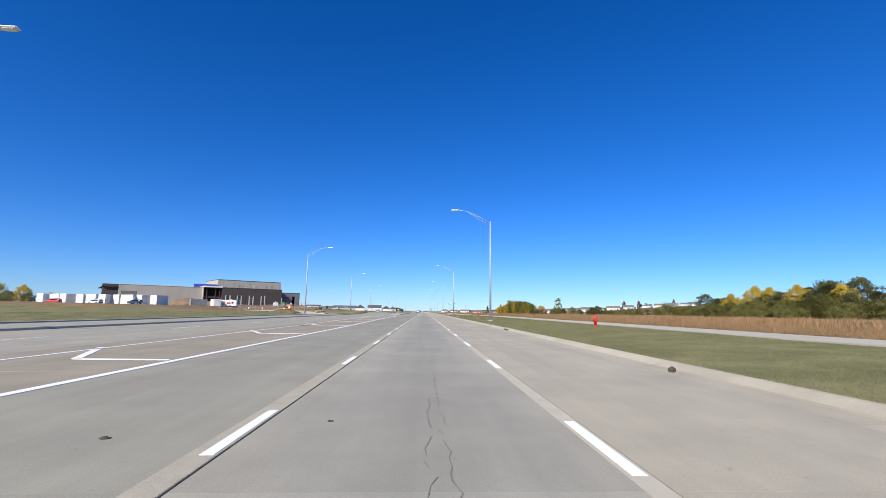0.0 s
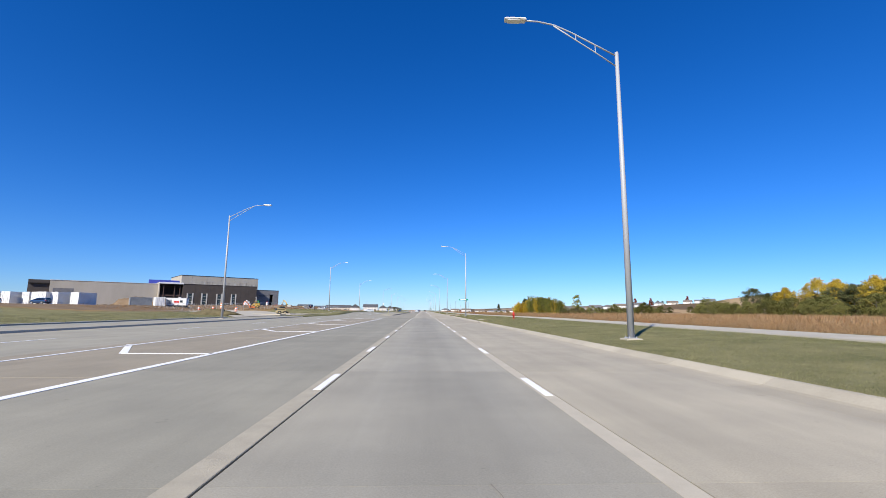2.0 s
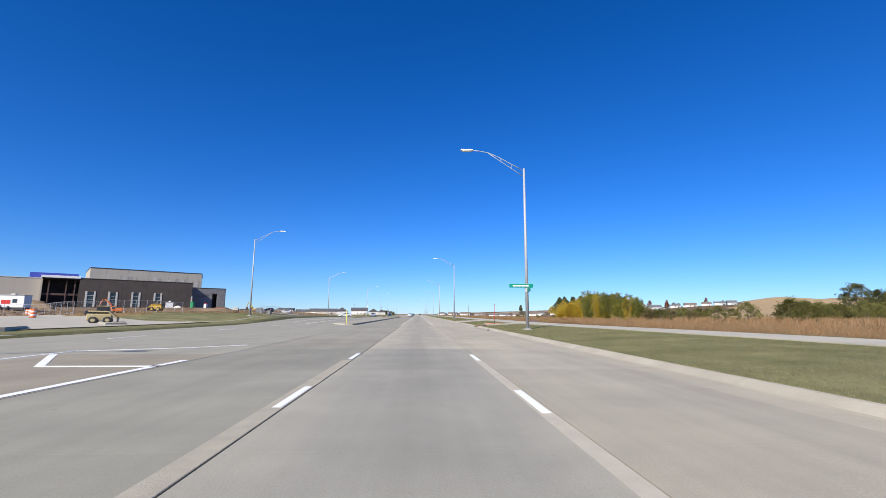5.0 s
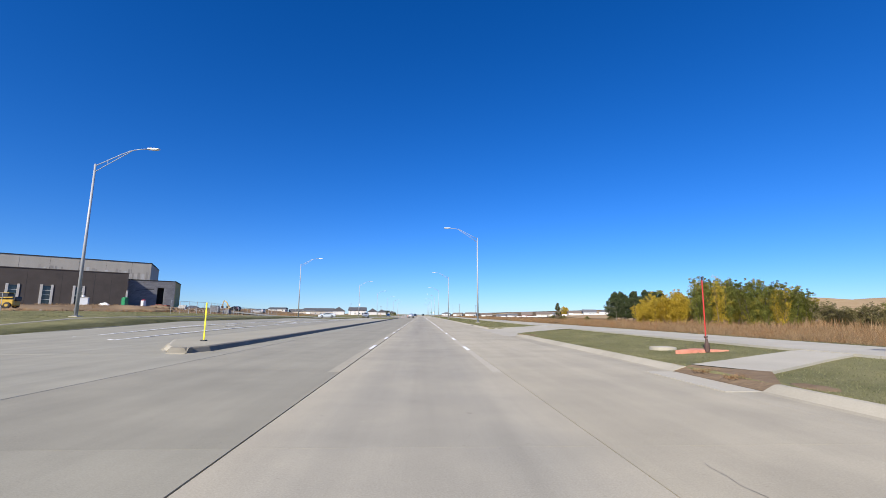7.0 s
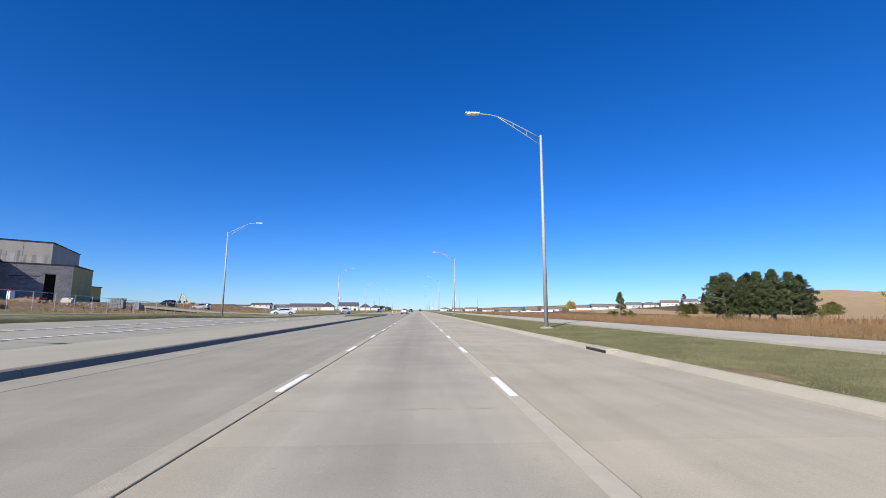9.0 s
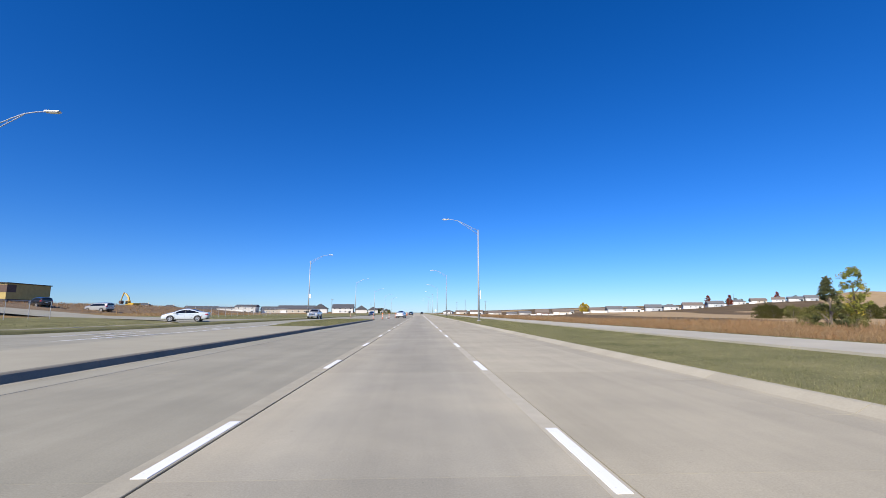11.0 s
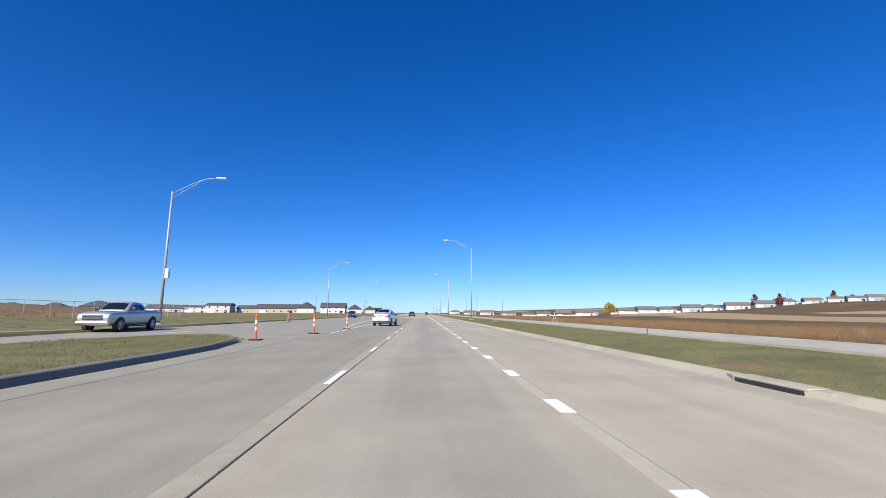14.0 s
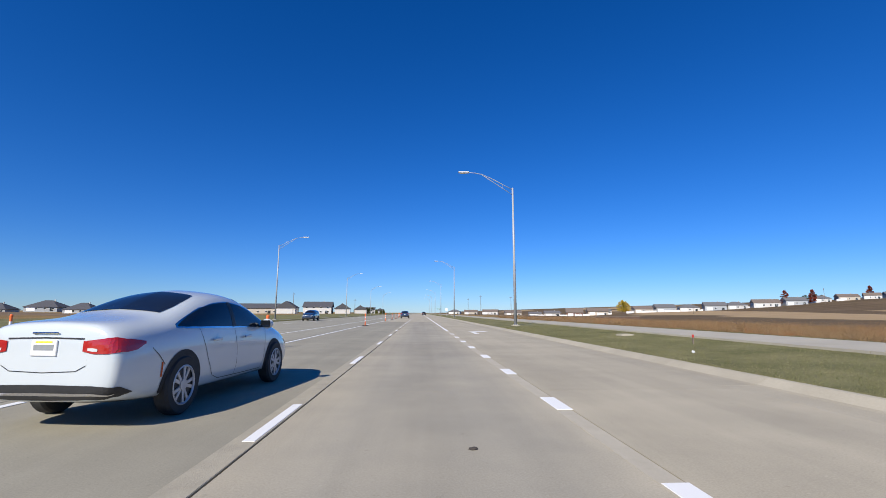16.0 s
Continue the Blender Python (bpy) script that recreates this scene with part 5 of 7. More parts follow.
# small woods behind the containers on the left, trees far ahead
for i in range(16):
    put((dark, mid, big)[i % 3] if i % 4 else mid, -300 - 14 * i + rw.uniform(-6, 6), 330 + rw.uniform(-20, 20) - 6 * i, rw.uniform(0, 360), rw.uniform(0.5, 0.8))
for x, y, s, k in ((-299, 333, 0.9, big), (-288, 330, 1.0, mid), (-281, 334, 0.75, big), (-274, 330, 0.85, mid), (-266, 334, 0.6, mid), (-259, 331, 0.55, dark), (-250, 336, 0.5, mid), (-308, 338, 0.9, mid)):
    put(k, x, y, 37 * x, s)
for i in range(10):
    put((dark, mid)[i % 2], -44 + rw.uniform(-12, 10), 640 + 12 * i, rw.uniform(0, 360), rw.uniform(0.25, 0.45))
redt = first("red_maple", 293.6, 648, 11.5, 3.2, M_LEAF_RED, "small maple in deep red autumn leaf", 14, 90, 60, 0.28, 0.12, group="garden trees by the far houses")
for x, y, s in ((315, 646, 0.9), (371, 652, 0.88), (136, 690, 0.55)):
    put(redt, x, y, 60, s)
for x, y, s in ((183.4, 700, 0.68), (188, 703, 0.6)):
    put(big, x, y, 0, s)
for x, y, s in ((329, 668, 0.48), (336, 666, 0.52), (344, 668, 0.42), (405, 668, 0.5), (120, 720, 0.4)):
    put(dark, x, y, 0, s)

# ---------------------------------------------------------------- houses
M_SIDING_W = surface("white_siding", (0.50, 0.49, 0.46), (0.60, 0.59, 0.56), 0.7, 1, 8, 0.1, vary=0.1)
M_SIDING_T = surface("tan_siding", (0.40, 0.35, 0.28), (0.50, 0.45, 0.37), 0.7, 1, 8, 0.1, vary=0.08)
M_SIDING_G = surface("grey_siding", (0.30, 0.32, 0.33), (0.40, 0.42, 0.43), 0.7, 1, 8, 0.1, vary=0.08)
M_SIDING_B = surface("brown_siding", (0.12, 0.06, 0.04), (0.20, 0.11, 0.08), 0.7, 1, 8, 0.1)
M_ROOF_D = surface("dark_shingle", (0.05, 0.052, 0.058), (0.10, 0.10, 0.11), 0.9, 2, 14, 0.3)
M_ROOF_G = surface("grey_shingle", (0.10, 0.10, 0.105), (0.17, 0.17, 0.17), 0.9, 2, 14, 0.3)
M_ROOF_B = surface("brown_shingle", (0.13, 0.10, 0.08), (0.21, 0.17, 0.14), 0.9, 2, 14, 0.3)


def house(m, w, d, h, rise, wall, roof_m, label, hip=False, group="row of houses"):
    root = thing("house", m, label, "house", group)
    part("wall", box(-w / 2, w / 2, -d / 2, d / 2, -0.6, h), wall, root)
    o = 0.5
    b = bmesh.new()
    e = [b.verts.new(v) for v in ((-w / 2 - o, -d / 2 - o, h), (w / 2 + o, -d / 2 - o, h), (w / 2 + o, d / 2 + o, h), (-w / 2 - o, d / 2 + o, h))]
    k = d / 2 if hip else 0.0
    r = [b.verts.new((-w / 2 - o + k, 0, h + rise)), b.verts.new((w / 2 + o - k, 0, h + rise))]
    lo = [b.verts.new(v.co - Vector((0, 0, 0.25))) for v in e]
    b.faces.new((e[0], e[1], r[1], r[0]))
    b.faces.new((e[2], e[3], r[0], r[1]))
    b.faces.new((e[1], e[2], r[1]))
    b.faces.new((e[3], e[0], r[0]))
    for i in range(4):
        b.faces.new((lo[i], lo[(i + 1) % 4], e[(i + 1) % 4], e[i]))
    b.faces.new(lo[::-1])
    rf = part("roof", b, roof_m, root)
    part("chimney", box(w * 0.18, w * 0.18 + 0.5, -0.2, 0.3, h + rise * 0.5, h + rise + 0.5, 0.03), M_TRIM, rf)
    n = max(2, int(w / 4.2))
    for i in range(n):
        x = -w / 2 + (i + 0.5) * w / n
        for z in ((0.9,) if h < 4.2 else (0.9, 3.6)):
            win = part("window", box(x - 0.65, x + 0.65, -d / 2 - 0.06, -d / 2 + 0.02, z, z + 1.25, 0.02), M_PLAINWHITE, root)
            part("pane", box(x - 0.55, x + 0.55, -d / 2 - 0.075, -d / 2 - 0.05, z + 0.1, z + 1.15), M_GLASS, win)
    part("garage_door", box(-w * 0.42, -w * 0.42 + 4.4, -d / 2 - 0.09, -d / 2 - 0.02, 0.0, 2.3, 0.02), M_PLAINWHITE, root)
    part("door", box(w * 0.28, w * 0.28 + 1.8, -d / 2 - 0.05, -d / 2 + 0.02, 0.0, 2.1, 0.02), M_GLASS, root)
    return root


HR = [  # kinds of house in the row along the rising field
    house(pose(112, 680, land(112, 680), 0, 0, -8), 12.5, 9, 3.0, 2.0, M_SIDING_W, M_ROOF_G, "white one-storey house with a grey shingle roof"),
    house(pose(128, 670, land(128, 670), 0, 0, -16), 13, 10, 3.2, 3.4, M_SIDING_B, M_ROOF_B, "dark brown house with a steep roof"),
    house(pose(147.5, 670, land(147.5, 670), 0, 0, -14), 16, 10, 3.3, 2.5, M_SIDING_T, M_ROOF_B, "tan long house with a low brown roof"),
    house(pose(223, 665, land(223, 665), 0, 0, -20), 14.5, 11, 3.3, 2.6, M_SIDING_W, M_ROOF_G, "white house with a hipped grey roof", True),
    house(pose(242, 660, land(242, 660), 0, 0, -22), 15.5, 10, 3.9, 3.0, M_SIDING_G, M_ROOF_G, "grey house with a tall grey roof"),
    house(pose(278, 650, land(278, 650), 0, 0, -24), 18, 10, 3.5, 2.8, M_SIDING_W, M_ROOF_B, "white house with a long brown gabled roof"),
]
hp = random.Random(5)
for k, x, y, sx, sz in ((2, 186, 670, 0.9, 0.95), (4, 204, 668, 1.0, 0.95), (3, 260, 660, 1.0, 1.0), (4, 298, 645, 0.95, 0.9), (3, 332, 657, 0.8, 0.9), (2, 348, 650, 0.85, 0.9), (5, 370, 650, 0.6, 0.8), (0, 384, 645, 1.0, 1.0),
                        (4, 397, 641, 0.7, 0.85), (0, 100, 690, 0.85, 0.8), (2, 84, 706, 0.9, 0.8), (5, 66, 722, 0.8, 0.75), (2, 50, 742, 0.8, 0.75), (3, 36, 770, 0.8, 0.8), (0, 166, 700, 0.9, 0.9), (4, 216, 700, 0.8, 0.8), (5, 158, 690, 0.7, 0.8)):
    h = copy_thing(HR[k], pose(x, y, land(x, y), 0, 0, -10 - 22 * step(150, 400, x) + hp.uniform(-7, 7)))
    h.scale = (sx, sx, sz)
wf = tagged(new("vinyl_fence"), "long white vinyl garden fence behind the houses", "fence")
for i in range(42):
    x = 92 + 6.2 * i
    y = 664 - 0.10 * max(0, x - 180)
    if i % 9 in (2, 3, 5, 8):
        continue
    part("panel", prism([(x - 3.0, y - 0.05), (x + 3.0, y - 0.65), (x + 3.0, y - 0.55), (x - 3.0, y + 0.05)], land(x, y) - 0.4, land(x, y) + 1.5), M_PLAINWHITE, wf)
HL = [  # kinds of building across the road
    house(pose(-180, 590, land(-180, 590) - 0.3, 0, 0, 6), 25, 11, 3.2, 2.5, M_SIDING_W, M_ROOF_D, "white long low building with a dark roof", group="buildings across the road"),
    house(pose(-142.5, 588, land(-142, 588) - 0.3, 0, 0, 4), 16, 11, 5.6, 1.4, M_SIDING_W, M_ROOF_D, "white two-storey building with a shallow dark roof", group="buildings across the road"),
    house(pose(-103, 592, land(-103, 592) - 0.3, 0, 0, 5), 29, 12, 3.7, 2.9, M_SIDING_T, M_ROOF_D, "tan long terrace with a dark roof", group="buildings across the road"),
    house(pose(-82.5, 588, land(-82, 588) - 0.3, 0, 0, 98), 17, 11, 4.0, 3.8, M_SIDING_W, M_ROOF_D, "white gabled house with its gable to the road", group="buildings across the road"),
    house(pose(-64.5, 592, land(-64, 592) - 0.3, 0, 0, 5), 17, 12, 4.6, 3.2, M_SIDING_W, M_ROOF_D, "white house with a steep dark grey roof", group="buildings across the road"),
    house(pose(-227, 590, land(-227, 590) + 1.2, 0, 0, 10), 17, 14, 2.6, 4.0, M_SIDING_G, M_ROOF_D, "grey house with a large dark hipped roof", True, group="buildings across the road"),
]
for k, x, y, turn, sx, sz in ((1, -160, 592, 3, 0.95, 0.75), (2, -125, 598, 5, 0.62, 0.85), (5, -206, 590, 6, 0.9, 1.0), (5, -252, 585, 12, 0.9, 0.95), (5, -276, 580, 0, 0.9, 0.9), (3, -50, 596, 98, 0.85, 0.85), (3, -44.5, 640, 96, 0.8, 0.8), (4, -44, 690, 5, 0.6, 0.7),
                              (0, -300, 560, 8, 1.0, 0.9), (4, -330, 545, 12, 1.0, 1.0), (5, -355, 535, 5, 1.0, 1.0), (3, -41, 760, 96, 0.8, 0.7)):
    h = copy_thing(HL[k], pose(x, y, land(x, y) - 0.2, 0, 0, turn))
    h.scale = (sx, sx, sz)

# ---------------------------------------------------------------- grass


def tufts(name, n, sample, h0, h1, w, lean, material, label, seed, blades=3):
    rng = np.random.default_rng(seed)
    xy = sample(rng, n)
    n = len(xy)
    base = np.array([(x, y, land(x, y) - 0.03) for x, y in xy])
    base = np.repeat(base, blades, axis=0) + np.concatenate([rng.normal(0, w * 4, (n * blades, 2)), np.zeros((n * blades, 1))], axis=1)
    k = len(base)
    a = rng.uniform(0, np.pi * 2, k)
    side = np.stack([np.cos(a), np.sin(a), np.zeros(k)], 1) * w * rng.uniform(0.6, 1.3, (k, 1))
    wave = 1.0
    if h1 > 0.6:                                       # taller and shorter drifts
        wave = 0.72 + 0.28 * np.sin(base[:, 0] * 0.9 + 2 * np.sin(base[:, 1] * 0.23)) * np.sin(base[:, 1] * 0.61 + base[:, 0] * 0.4)
    tip = base + np.stack([rng.normal(0, lean, k), rng.normal(0, lean, k), rng.uniform(h0, h1, k) * wave], 1)
    v = np.stack([base - side, base + side, tip], 1).reshape(-1, 3)
    me = bpy.data.meshes.new(name)
    me.vertices.add(k * 3)
    me.vertices.foreach_set("co", v.ravel())
    me.loops.add(k * 3)
    me.loops.foreach_set("vertex_index", np.arange(k * 3))
    me.polygons.add(k)
    me.polygons.foreach_set("loop_start", np.arange(0, k * 3, 3))
    me.polygons.foreach_set("loop_total", np.full(k, 3))
    me.materials.append(material)
    me.update()
    return tagged(new(name, me), label, "grass", kind="stuff")


def verge(rng, n):
    y = rng.uniform(12, 345, n * 2)
    x = 6.15 + (rng.random(n * 2) ** 1.25) * 8.8
    keep = [(a, b) for a, b in zip(x, y) if a < trail_x(b) - 0.05 and not (149.2 < b < 157 and 0.35 < (b - 149.5) - (a - 5.95) * 0.53 < 2.45) and not (149.3 < b < 152.1 and a < 6.9) and not on_street(a, b)]
    return keep[:n]


def verge_edge(rng, n):
    y = rng.uniform(12, 345, n * 2)
    x = 6.13 + (rng.random(n * 2) ** 1.7) * 6.0
    keep = [(a, b) for a, b in zip(x, y) if a < trail_x(b) - 0.05 and noise.noise((a * 0.9, b * 0.5, 4)) > -0.12 and not (149.2 < b < 157 and 0.35 < (b - 149.5) - (a - 5.95) * 0.53 < 2.45) and not (149.3 < b < 152.1 and a < 6.9) and not on_street(a, b)]
    return keep[:n]


tufts("verge_grass", 250000, verge, 0.03, 0.075, 0.008, 0.03, M_BLADE, "short mown green verge grass", 1, 4)
tufts("straw_grass", 52000, verge_edge, 0.025, 0.075, 0.006, 0.04, M_STRAWBLADE, "dry straw coloured blades among the verge grass", 7)


def prairie(rng, n):
    y = rng.uniform(-10, 400, n)
    u = rng.random(n) ** 1.6
    return [(trail_x(b) + 4.6 + a * 16, b) for a, b in zip(u, y) if not on_street(trail_x(b) + 4.6 + a * 16, b)]


tufts("prairie_grass", 135000, prairie, 0.10, 0.74, 0.0058, 0.30, M_REED, "tall dry reddish prairie grass beyond the trail", 2)


def far_prairie(rng, n):
    return [(x, y) for x, y in zip(rng.uniform(30, 100, n), rng.uniform(20, 300, n)) if y < 225 or x < 60]


tufts("far_prairie_grass", 16000, far_prairie, 0.5, 1.2, 0.04, 0.2, M_REED, "dry brown prairie grass", 3)


def median_turf(rng, n):
    return [(x, y) for x, y in zip(rng.uniform(-14.6, -7.4, n), rng.uniform(253, 294, n)) if x > -12.3 - 2.3 * step(252, 272, y) and y < 294 - 0.25 * abs(x + 11) ** 2]


g = tufts("median_grass", 22000, median_turf, 0.025, 0.08, 0.008, 0.035, M_BLADE, "short worn median grass", 4)
g.location.z = 0.42


def site_weeds(rng, n):
    return [(x, y) for x, y in zip(rng.uniform(-80, -42, n), rng.uniform(150, 340, n)) if not (128 < y < 168 and x > -64) and not (262 < y < 290)]


tufts("site_weeds", 9000, site_weeds, 0.2, 0.7, 0.03, 0.2, M_REED, "dry weeds on the disturbed soil of the site", 5)


def left_lawn(rng, n):
    return [(x, y) for x, y in zip(rng.uniform(-42, -26.8, n), rng.uniform(0, 330, n)) if not np.interp(-x, [-k for k in DRIVE_X], DRIVE_LO) - 1 < y < 167 and not 262 < y < 291]


tufts("far_lawn_grass", 30000, left_lawn, 0.04, 0.13, 0.02, 0.04, M_BLADE, "mown grass of the far lawn", 6)


def joint_weeds(rng, n):
    spots = ((5.95, 170.4), (5.4, 180.0), (5.4, 178.9), (5.7, 176.9), (6.2, 151.3), (6.2, 150.3), (6.2, 168.4))
    return [(spots[i % 7][0] + rng.normal(0, 0.13), spots[i % 7][1] + rng.normal(0, 0.10)) for i in range(n)]


jw = tufts("joint_weeds", 900, joint_weeds, 0.02, 0.10, 0.005, 0.06, M_REED, "small dead weeds growing from the concrete joints", 8)

# ---------------------------------------------------------------- things along the road


def hydrant(m):
    root = thing("fire_hydrant", m, "red cast iron fire hydrant standing in the mown verge", "fire hydrant", "fire hydrants on the verge")
    part("base", lathe([(0.17, -0.05), (0.17, 0.04), (0.12, 0.06), (0.115, 0.1)], 16), M_RED, root)
    part("barrel", lathe([(0.105, 0.1), (0.105, 0.5), (0.15, 0.52), (0.15, 0.56), (0.125, 0.57), (0.125, 0.62)], 16), M_RED, root, smooth=True)
    b = lathe([(0.13, 0.62), (0.13, 0.66), (0.12, 0.72), (0.08, 0.79), (0.03, 0.82), (0.03, 0.88), (0.01, 0.88)], 16)
    part("bonnet", b, M_RED, root, smooth=True)
    for s in (-1, 1):
        b = rod((s * 0.08, 0, 0.46), (s * 0.19, 0, 0.46), 0.06, sides=10)
        rod((s * 0.19, 0, 0.46), (s * 0.21, 0, 0.46), 0.035, sides=5, bm=b)
        part("nozzle", b, M_RED, root)
    part("pumper_nozzle", rod((0, -0.08, 0.44), (0, -0.2, 0.44), 0.085, sides=12), M_RED, root)
    return root


h0 = hydrant(pose(12.6, 46.9, land(12.6, 46.9)))
copy_thing(h0, pose(11.6, 108.5, land(11.6, 108.5), 0, 0, 20))


def inlet(m):
    root = thing("storm_inlet", m, "concrete kerb inlet with a dark slot opening", "storm drain", "storm inlets in the kerb")
    part("slab", box(0.225, 0.62, -0.86, 0.86, 0.085, 0.142, 0.02, seg=2), M_KERB, root, "pale concrete cover slab")
    # solid black block in place of the shade inside the slot
    part("throat", prism([(0.205, -0.66), (0.25, -0.84), (0.6, -0.84), (0.6, 0.84), (0.25, 0.84), (0.205, 0.66)], -0.2, 0.088), M_BLACK, root, "black block standing in for the shaded slot")
    for s in (-1, 1):
        part("cheek", prism([(0.22, s * 0.80), (0.62, s * 0.80), (0.62, s * 1.15), (0.34, s * 1.15)][::s], -0.02, 0.125), M_KERB, root)
    return root


i0 = inlet(pose(5.62, 46.2, 0))
for y in (99.3, 192.2, 279.9):
    copy_thing(i0, pose(5.62, y, 0))


def delineator(m):
    root = thing("delineator_post", m, "orange and white plastic delineator post on a black rubber base", "delineator", "delineator posts in the road")
    part("base", box(-0.28, 0.28, -0.2, 0.2, 0.0, 0.06, 0.02), M_RUBBER, root)
    zs = [0.05, 0.45, 0.60, 0.75, 0.90, 1.08]
    for i, (a, b) in enumerate(zip(zs, zs[1:])):
        part("band", lathe([(0.052, a), (0.052, b)], 12), M_PLAINWHITE if i in (1, 3) else M_ORANGE, root, smooth=False)
    part("grip", lathe([(0.052, 1.08), (0.06, 1.1), (0.06, 1.16), (0.03, 1.2)], 12), M_ORANGE, root)
    return root


d0 = delineator(pose(-7.85, 292.9, 0))
for x, y in ((-6.8, 299.4), (-6.05, 306.6), (-5.75, 326.0), (-5.55, 353.0), (-5.5, 378), (-5.4, 392), (-5.4, 405), (-17.3, 329.0), (-5.5, 420), (-6.5, 440), (-7.0, 455)):
    copy_thing(d0, pose(x, y, 0, 0, 0, RNG.uniform(-20, 20)))

# yellow marker on the median nose
ym = thing("median_marker", pose(-8.85, 160.3, 0.16), "thin yellow reflective marker post on the median nose", "marker post")
part("post", box(-0.03, 0.03, -0.012, 0.012, 0.0, 1.55, 0.006), M_YELLOW, ym)
part("foot", box(-0.1, 0.1, -0.1, 0.1, 0.0, 0.05, 0.01), M_RUBBER, ym)
part("reflector", box(-0.027, 0.027, -0.017, -0.011, 1.32, 1.5), M_YELLOW, ym)

# red marker post with its painted concrete pad
rp = thing("tracer_post", pose(8.6, 155.0, land(8.6, 155)), "thin red utility tracer post on an orange painted pad", "marker post")
part("pad", prism([(-1.0, -0.18), (0.75, -0.05), (0.25, 0.5), (-0.05, 0.55)], -0.05, 0.075), M_FADED, rp, "faded orange painted pad")
part("post", rod((0.02, -0.1, 0.05), (0.05, -0.1, 2.2), 0.019, sides=8), M_RED, rp)
part("tip", rod((0.05, -0.1, 2.2), (0.052, -0.1, 2.3), 0.03, sides=8), M_BLACK, rp)
part("valve", lathe([(0.07, 0.03), (0.075, 0.25), (0.05, 0.28), (0.03, 0.42)], 12), M_STEEL, rp, "rusty valve stub").location = (0.03, -0.12, 0)
part("ring", lathe([(0.045, 0.44), (0.06, 0.47), (0.045, 0.50)], 12), M_STEEL, rp).location = (0.03, -0.1, 0)
lid = thing("valve_lid", pose(8.1, 156.4, land(8.1, 156.4)), "pale round concrete utility lid in the grass", "utility lid", "utility lids")
part("rim", lathe([(0.42, -0.05), (0.42, 0.07), (0.38, 0.085), (0.01, 0.085)], 18), M_KERB, lid)
part("lid", lathe([(0.3, 0.08), (0.3, 0.095), (0.01, 0.1)], 18), M_TRAIL, lid)

# street name sign on a lamp pole
sg = thing("street_sign", pose(8.15, 137.65, land(8.15, 137.8) + 3.1), "green street name sign clamped to a lamp pole", "street sign")
part("blade", box(-1.35, 0.45, -0.02, 0.02, 0.0, 0.28, 0.01), M_SIGNGREEN, sg)
part("lettering", box(-1.1, 0.1, -0.028, -0.02, 0.09, 0.19), M_PLAINWHITE, sg, "white lettering bar")
part("cross_blade", box(-0.02, 0.02, -0.9, 0.7, -0.32, -0.06, 0.01), M_SIGNGREEN, sg)
part("clamp", lathe([(0.16, -0.35), (0.16, 0.3)], 12), M_GALV, sg).location = (0, 0.15, 0)
sg2 = copy_thing(sg, pose(8.3, 500, land(8.3, 500) + 2.6))
tagged(sg2, "green street name sign on its own post far ahead")
part("post", rod((0, 0.15, -2.8), (0, 0.15, 0.4), 0.04, sides=8), M_GALV, sg2)
wsn = thing("warning_sign", pose(9.4, 470, land(9.4, 470)), "small white regulatory sign on a steel post", "road sign")
part("post", rod((0, 0, -0.1), (0, 0, 2.6), 0.035, sides=8), M_GALV, wsn)
part("panel", box(-0.4, 0.4, -0.05, -0.03, 1.7, 2.7, 0.01), M_PLAINWHITE, wsn)

# control boxes on two lamp poles
for x, y, z, w, h, lb in ((-24.2 + 0.2, 313.55, 4.3, 0.32, 0.9, "white antenna box strapped to a lamp pole"), (8.15 + 0.14, 274.7, 3.1, 0.08, 1.2, "white antenna panel strapped to a lamp pole")):
    t = thing("antenna_box", pose(x, y, z), lb, "equipment box")
    part("case", box(-w / 2 + 0.1, w / 2 + 0.1, -0.15, 0.15, 0.0, h, 0.02), M_PLAINWHITE, t)
    part("strap", box(-0.3 if x < 0 else -0.25, 0.1, -0.13, 0.13, h * 0.4, h * 0.5, 0.005), M_GALV, t)

# little utility flags, survey stakes, litter, lids
M_FLAGB = surface("blue_flag", (0.02, 0.04, 0.5), (0.03, 0.06, 0.6), 0.6, 2, 20, 0)
for x, y in ((10.9, 147.3), (10.9, 145.8)):
    f = thing("utility_flag", pose(x, y, land(x, y)), "small blue utility marking flag on a wire", "flag", "utility flags")
    part("wire", rod((0, 0, -0.05), (0, 0, 0.6), 0.005, sides=5), M_GALV, f)
    part("cloth", box(0.0, 0.13, -0.003, 0.003, 0.48, 0.6), M_FLAGB, f)
    f.scale = (0.75, 0.75, 0.75)
for x, y in ((10.55, 293.0), (9.2, 324.5)):
    f = thing("survey_stake", pose(x, y, land(x, y)), "short red topped survey stake in the grass", "stake", "survey stakes")
    part("stake", box(-0.02, 0.02, -0.02, 0.02, -0.05, 0.3, 0.004), M_BARK, f)
    part("tip", box(-0.024, 0.024, -0.024, 0.024, 0.22, 0.32, 0.004), M_RED, f)
for x, y, sx, sy in ((6.95, 105.8, 0.4, 0.35), (9.4, 330, 0.3, 0.3)):
    f = thing("valve_lid", pose(x, y, land(x, y)), "pale concrete utility lid flush in the verge", "utility lid", "utility lids")
    part("rim", box(-sx, sx, -sy, sy, -0.05, 0.06, 0.01), M_KERB, f)
    part("lid", box(-sx + 0.08, sx - 0.08, -sy + 0.08, sy - 0.08, 0.06, 0.075, 0.005), M_TRAIL, f)
M_PAPER = surface("paper", (0.6, 0.62, 0.62), (0.75, 0.76, 0.76), 0.7, 8, 60, 0.1)
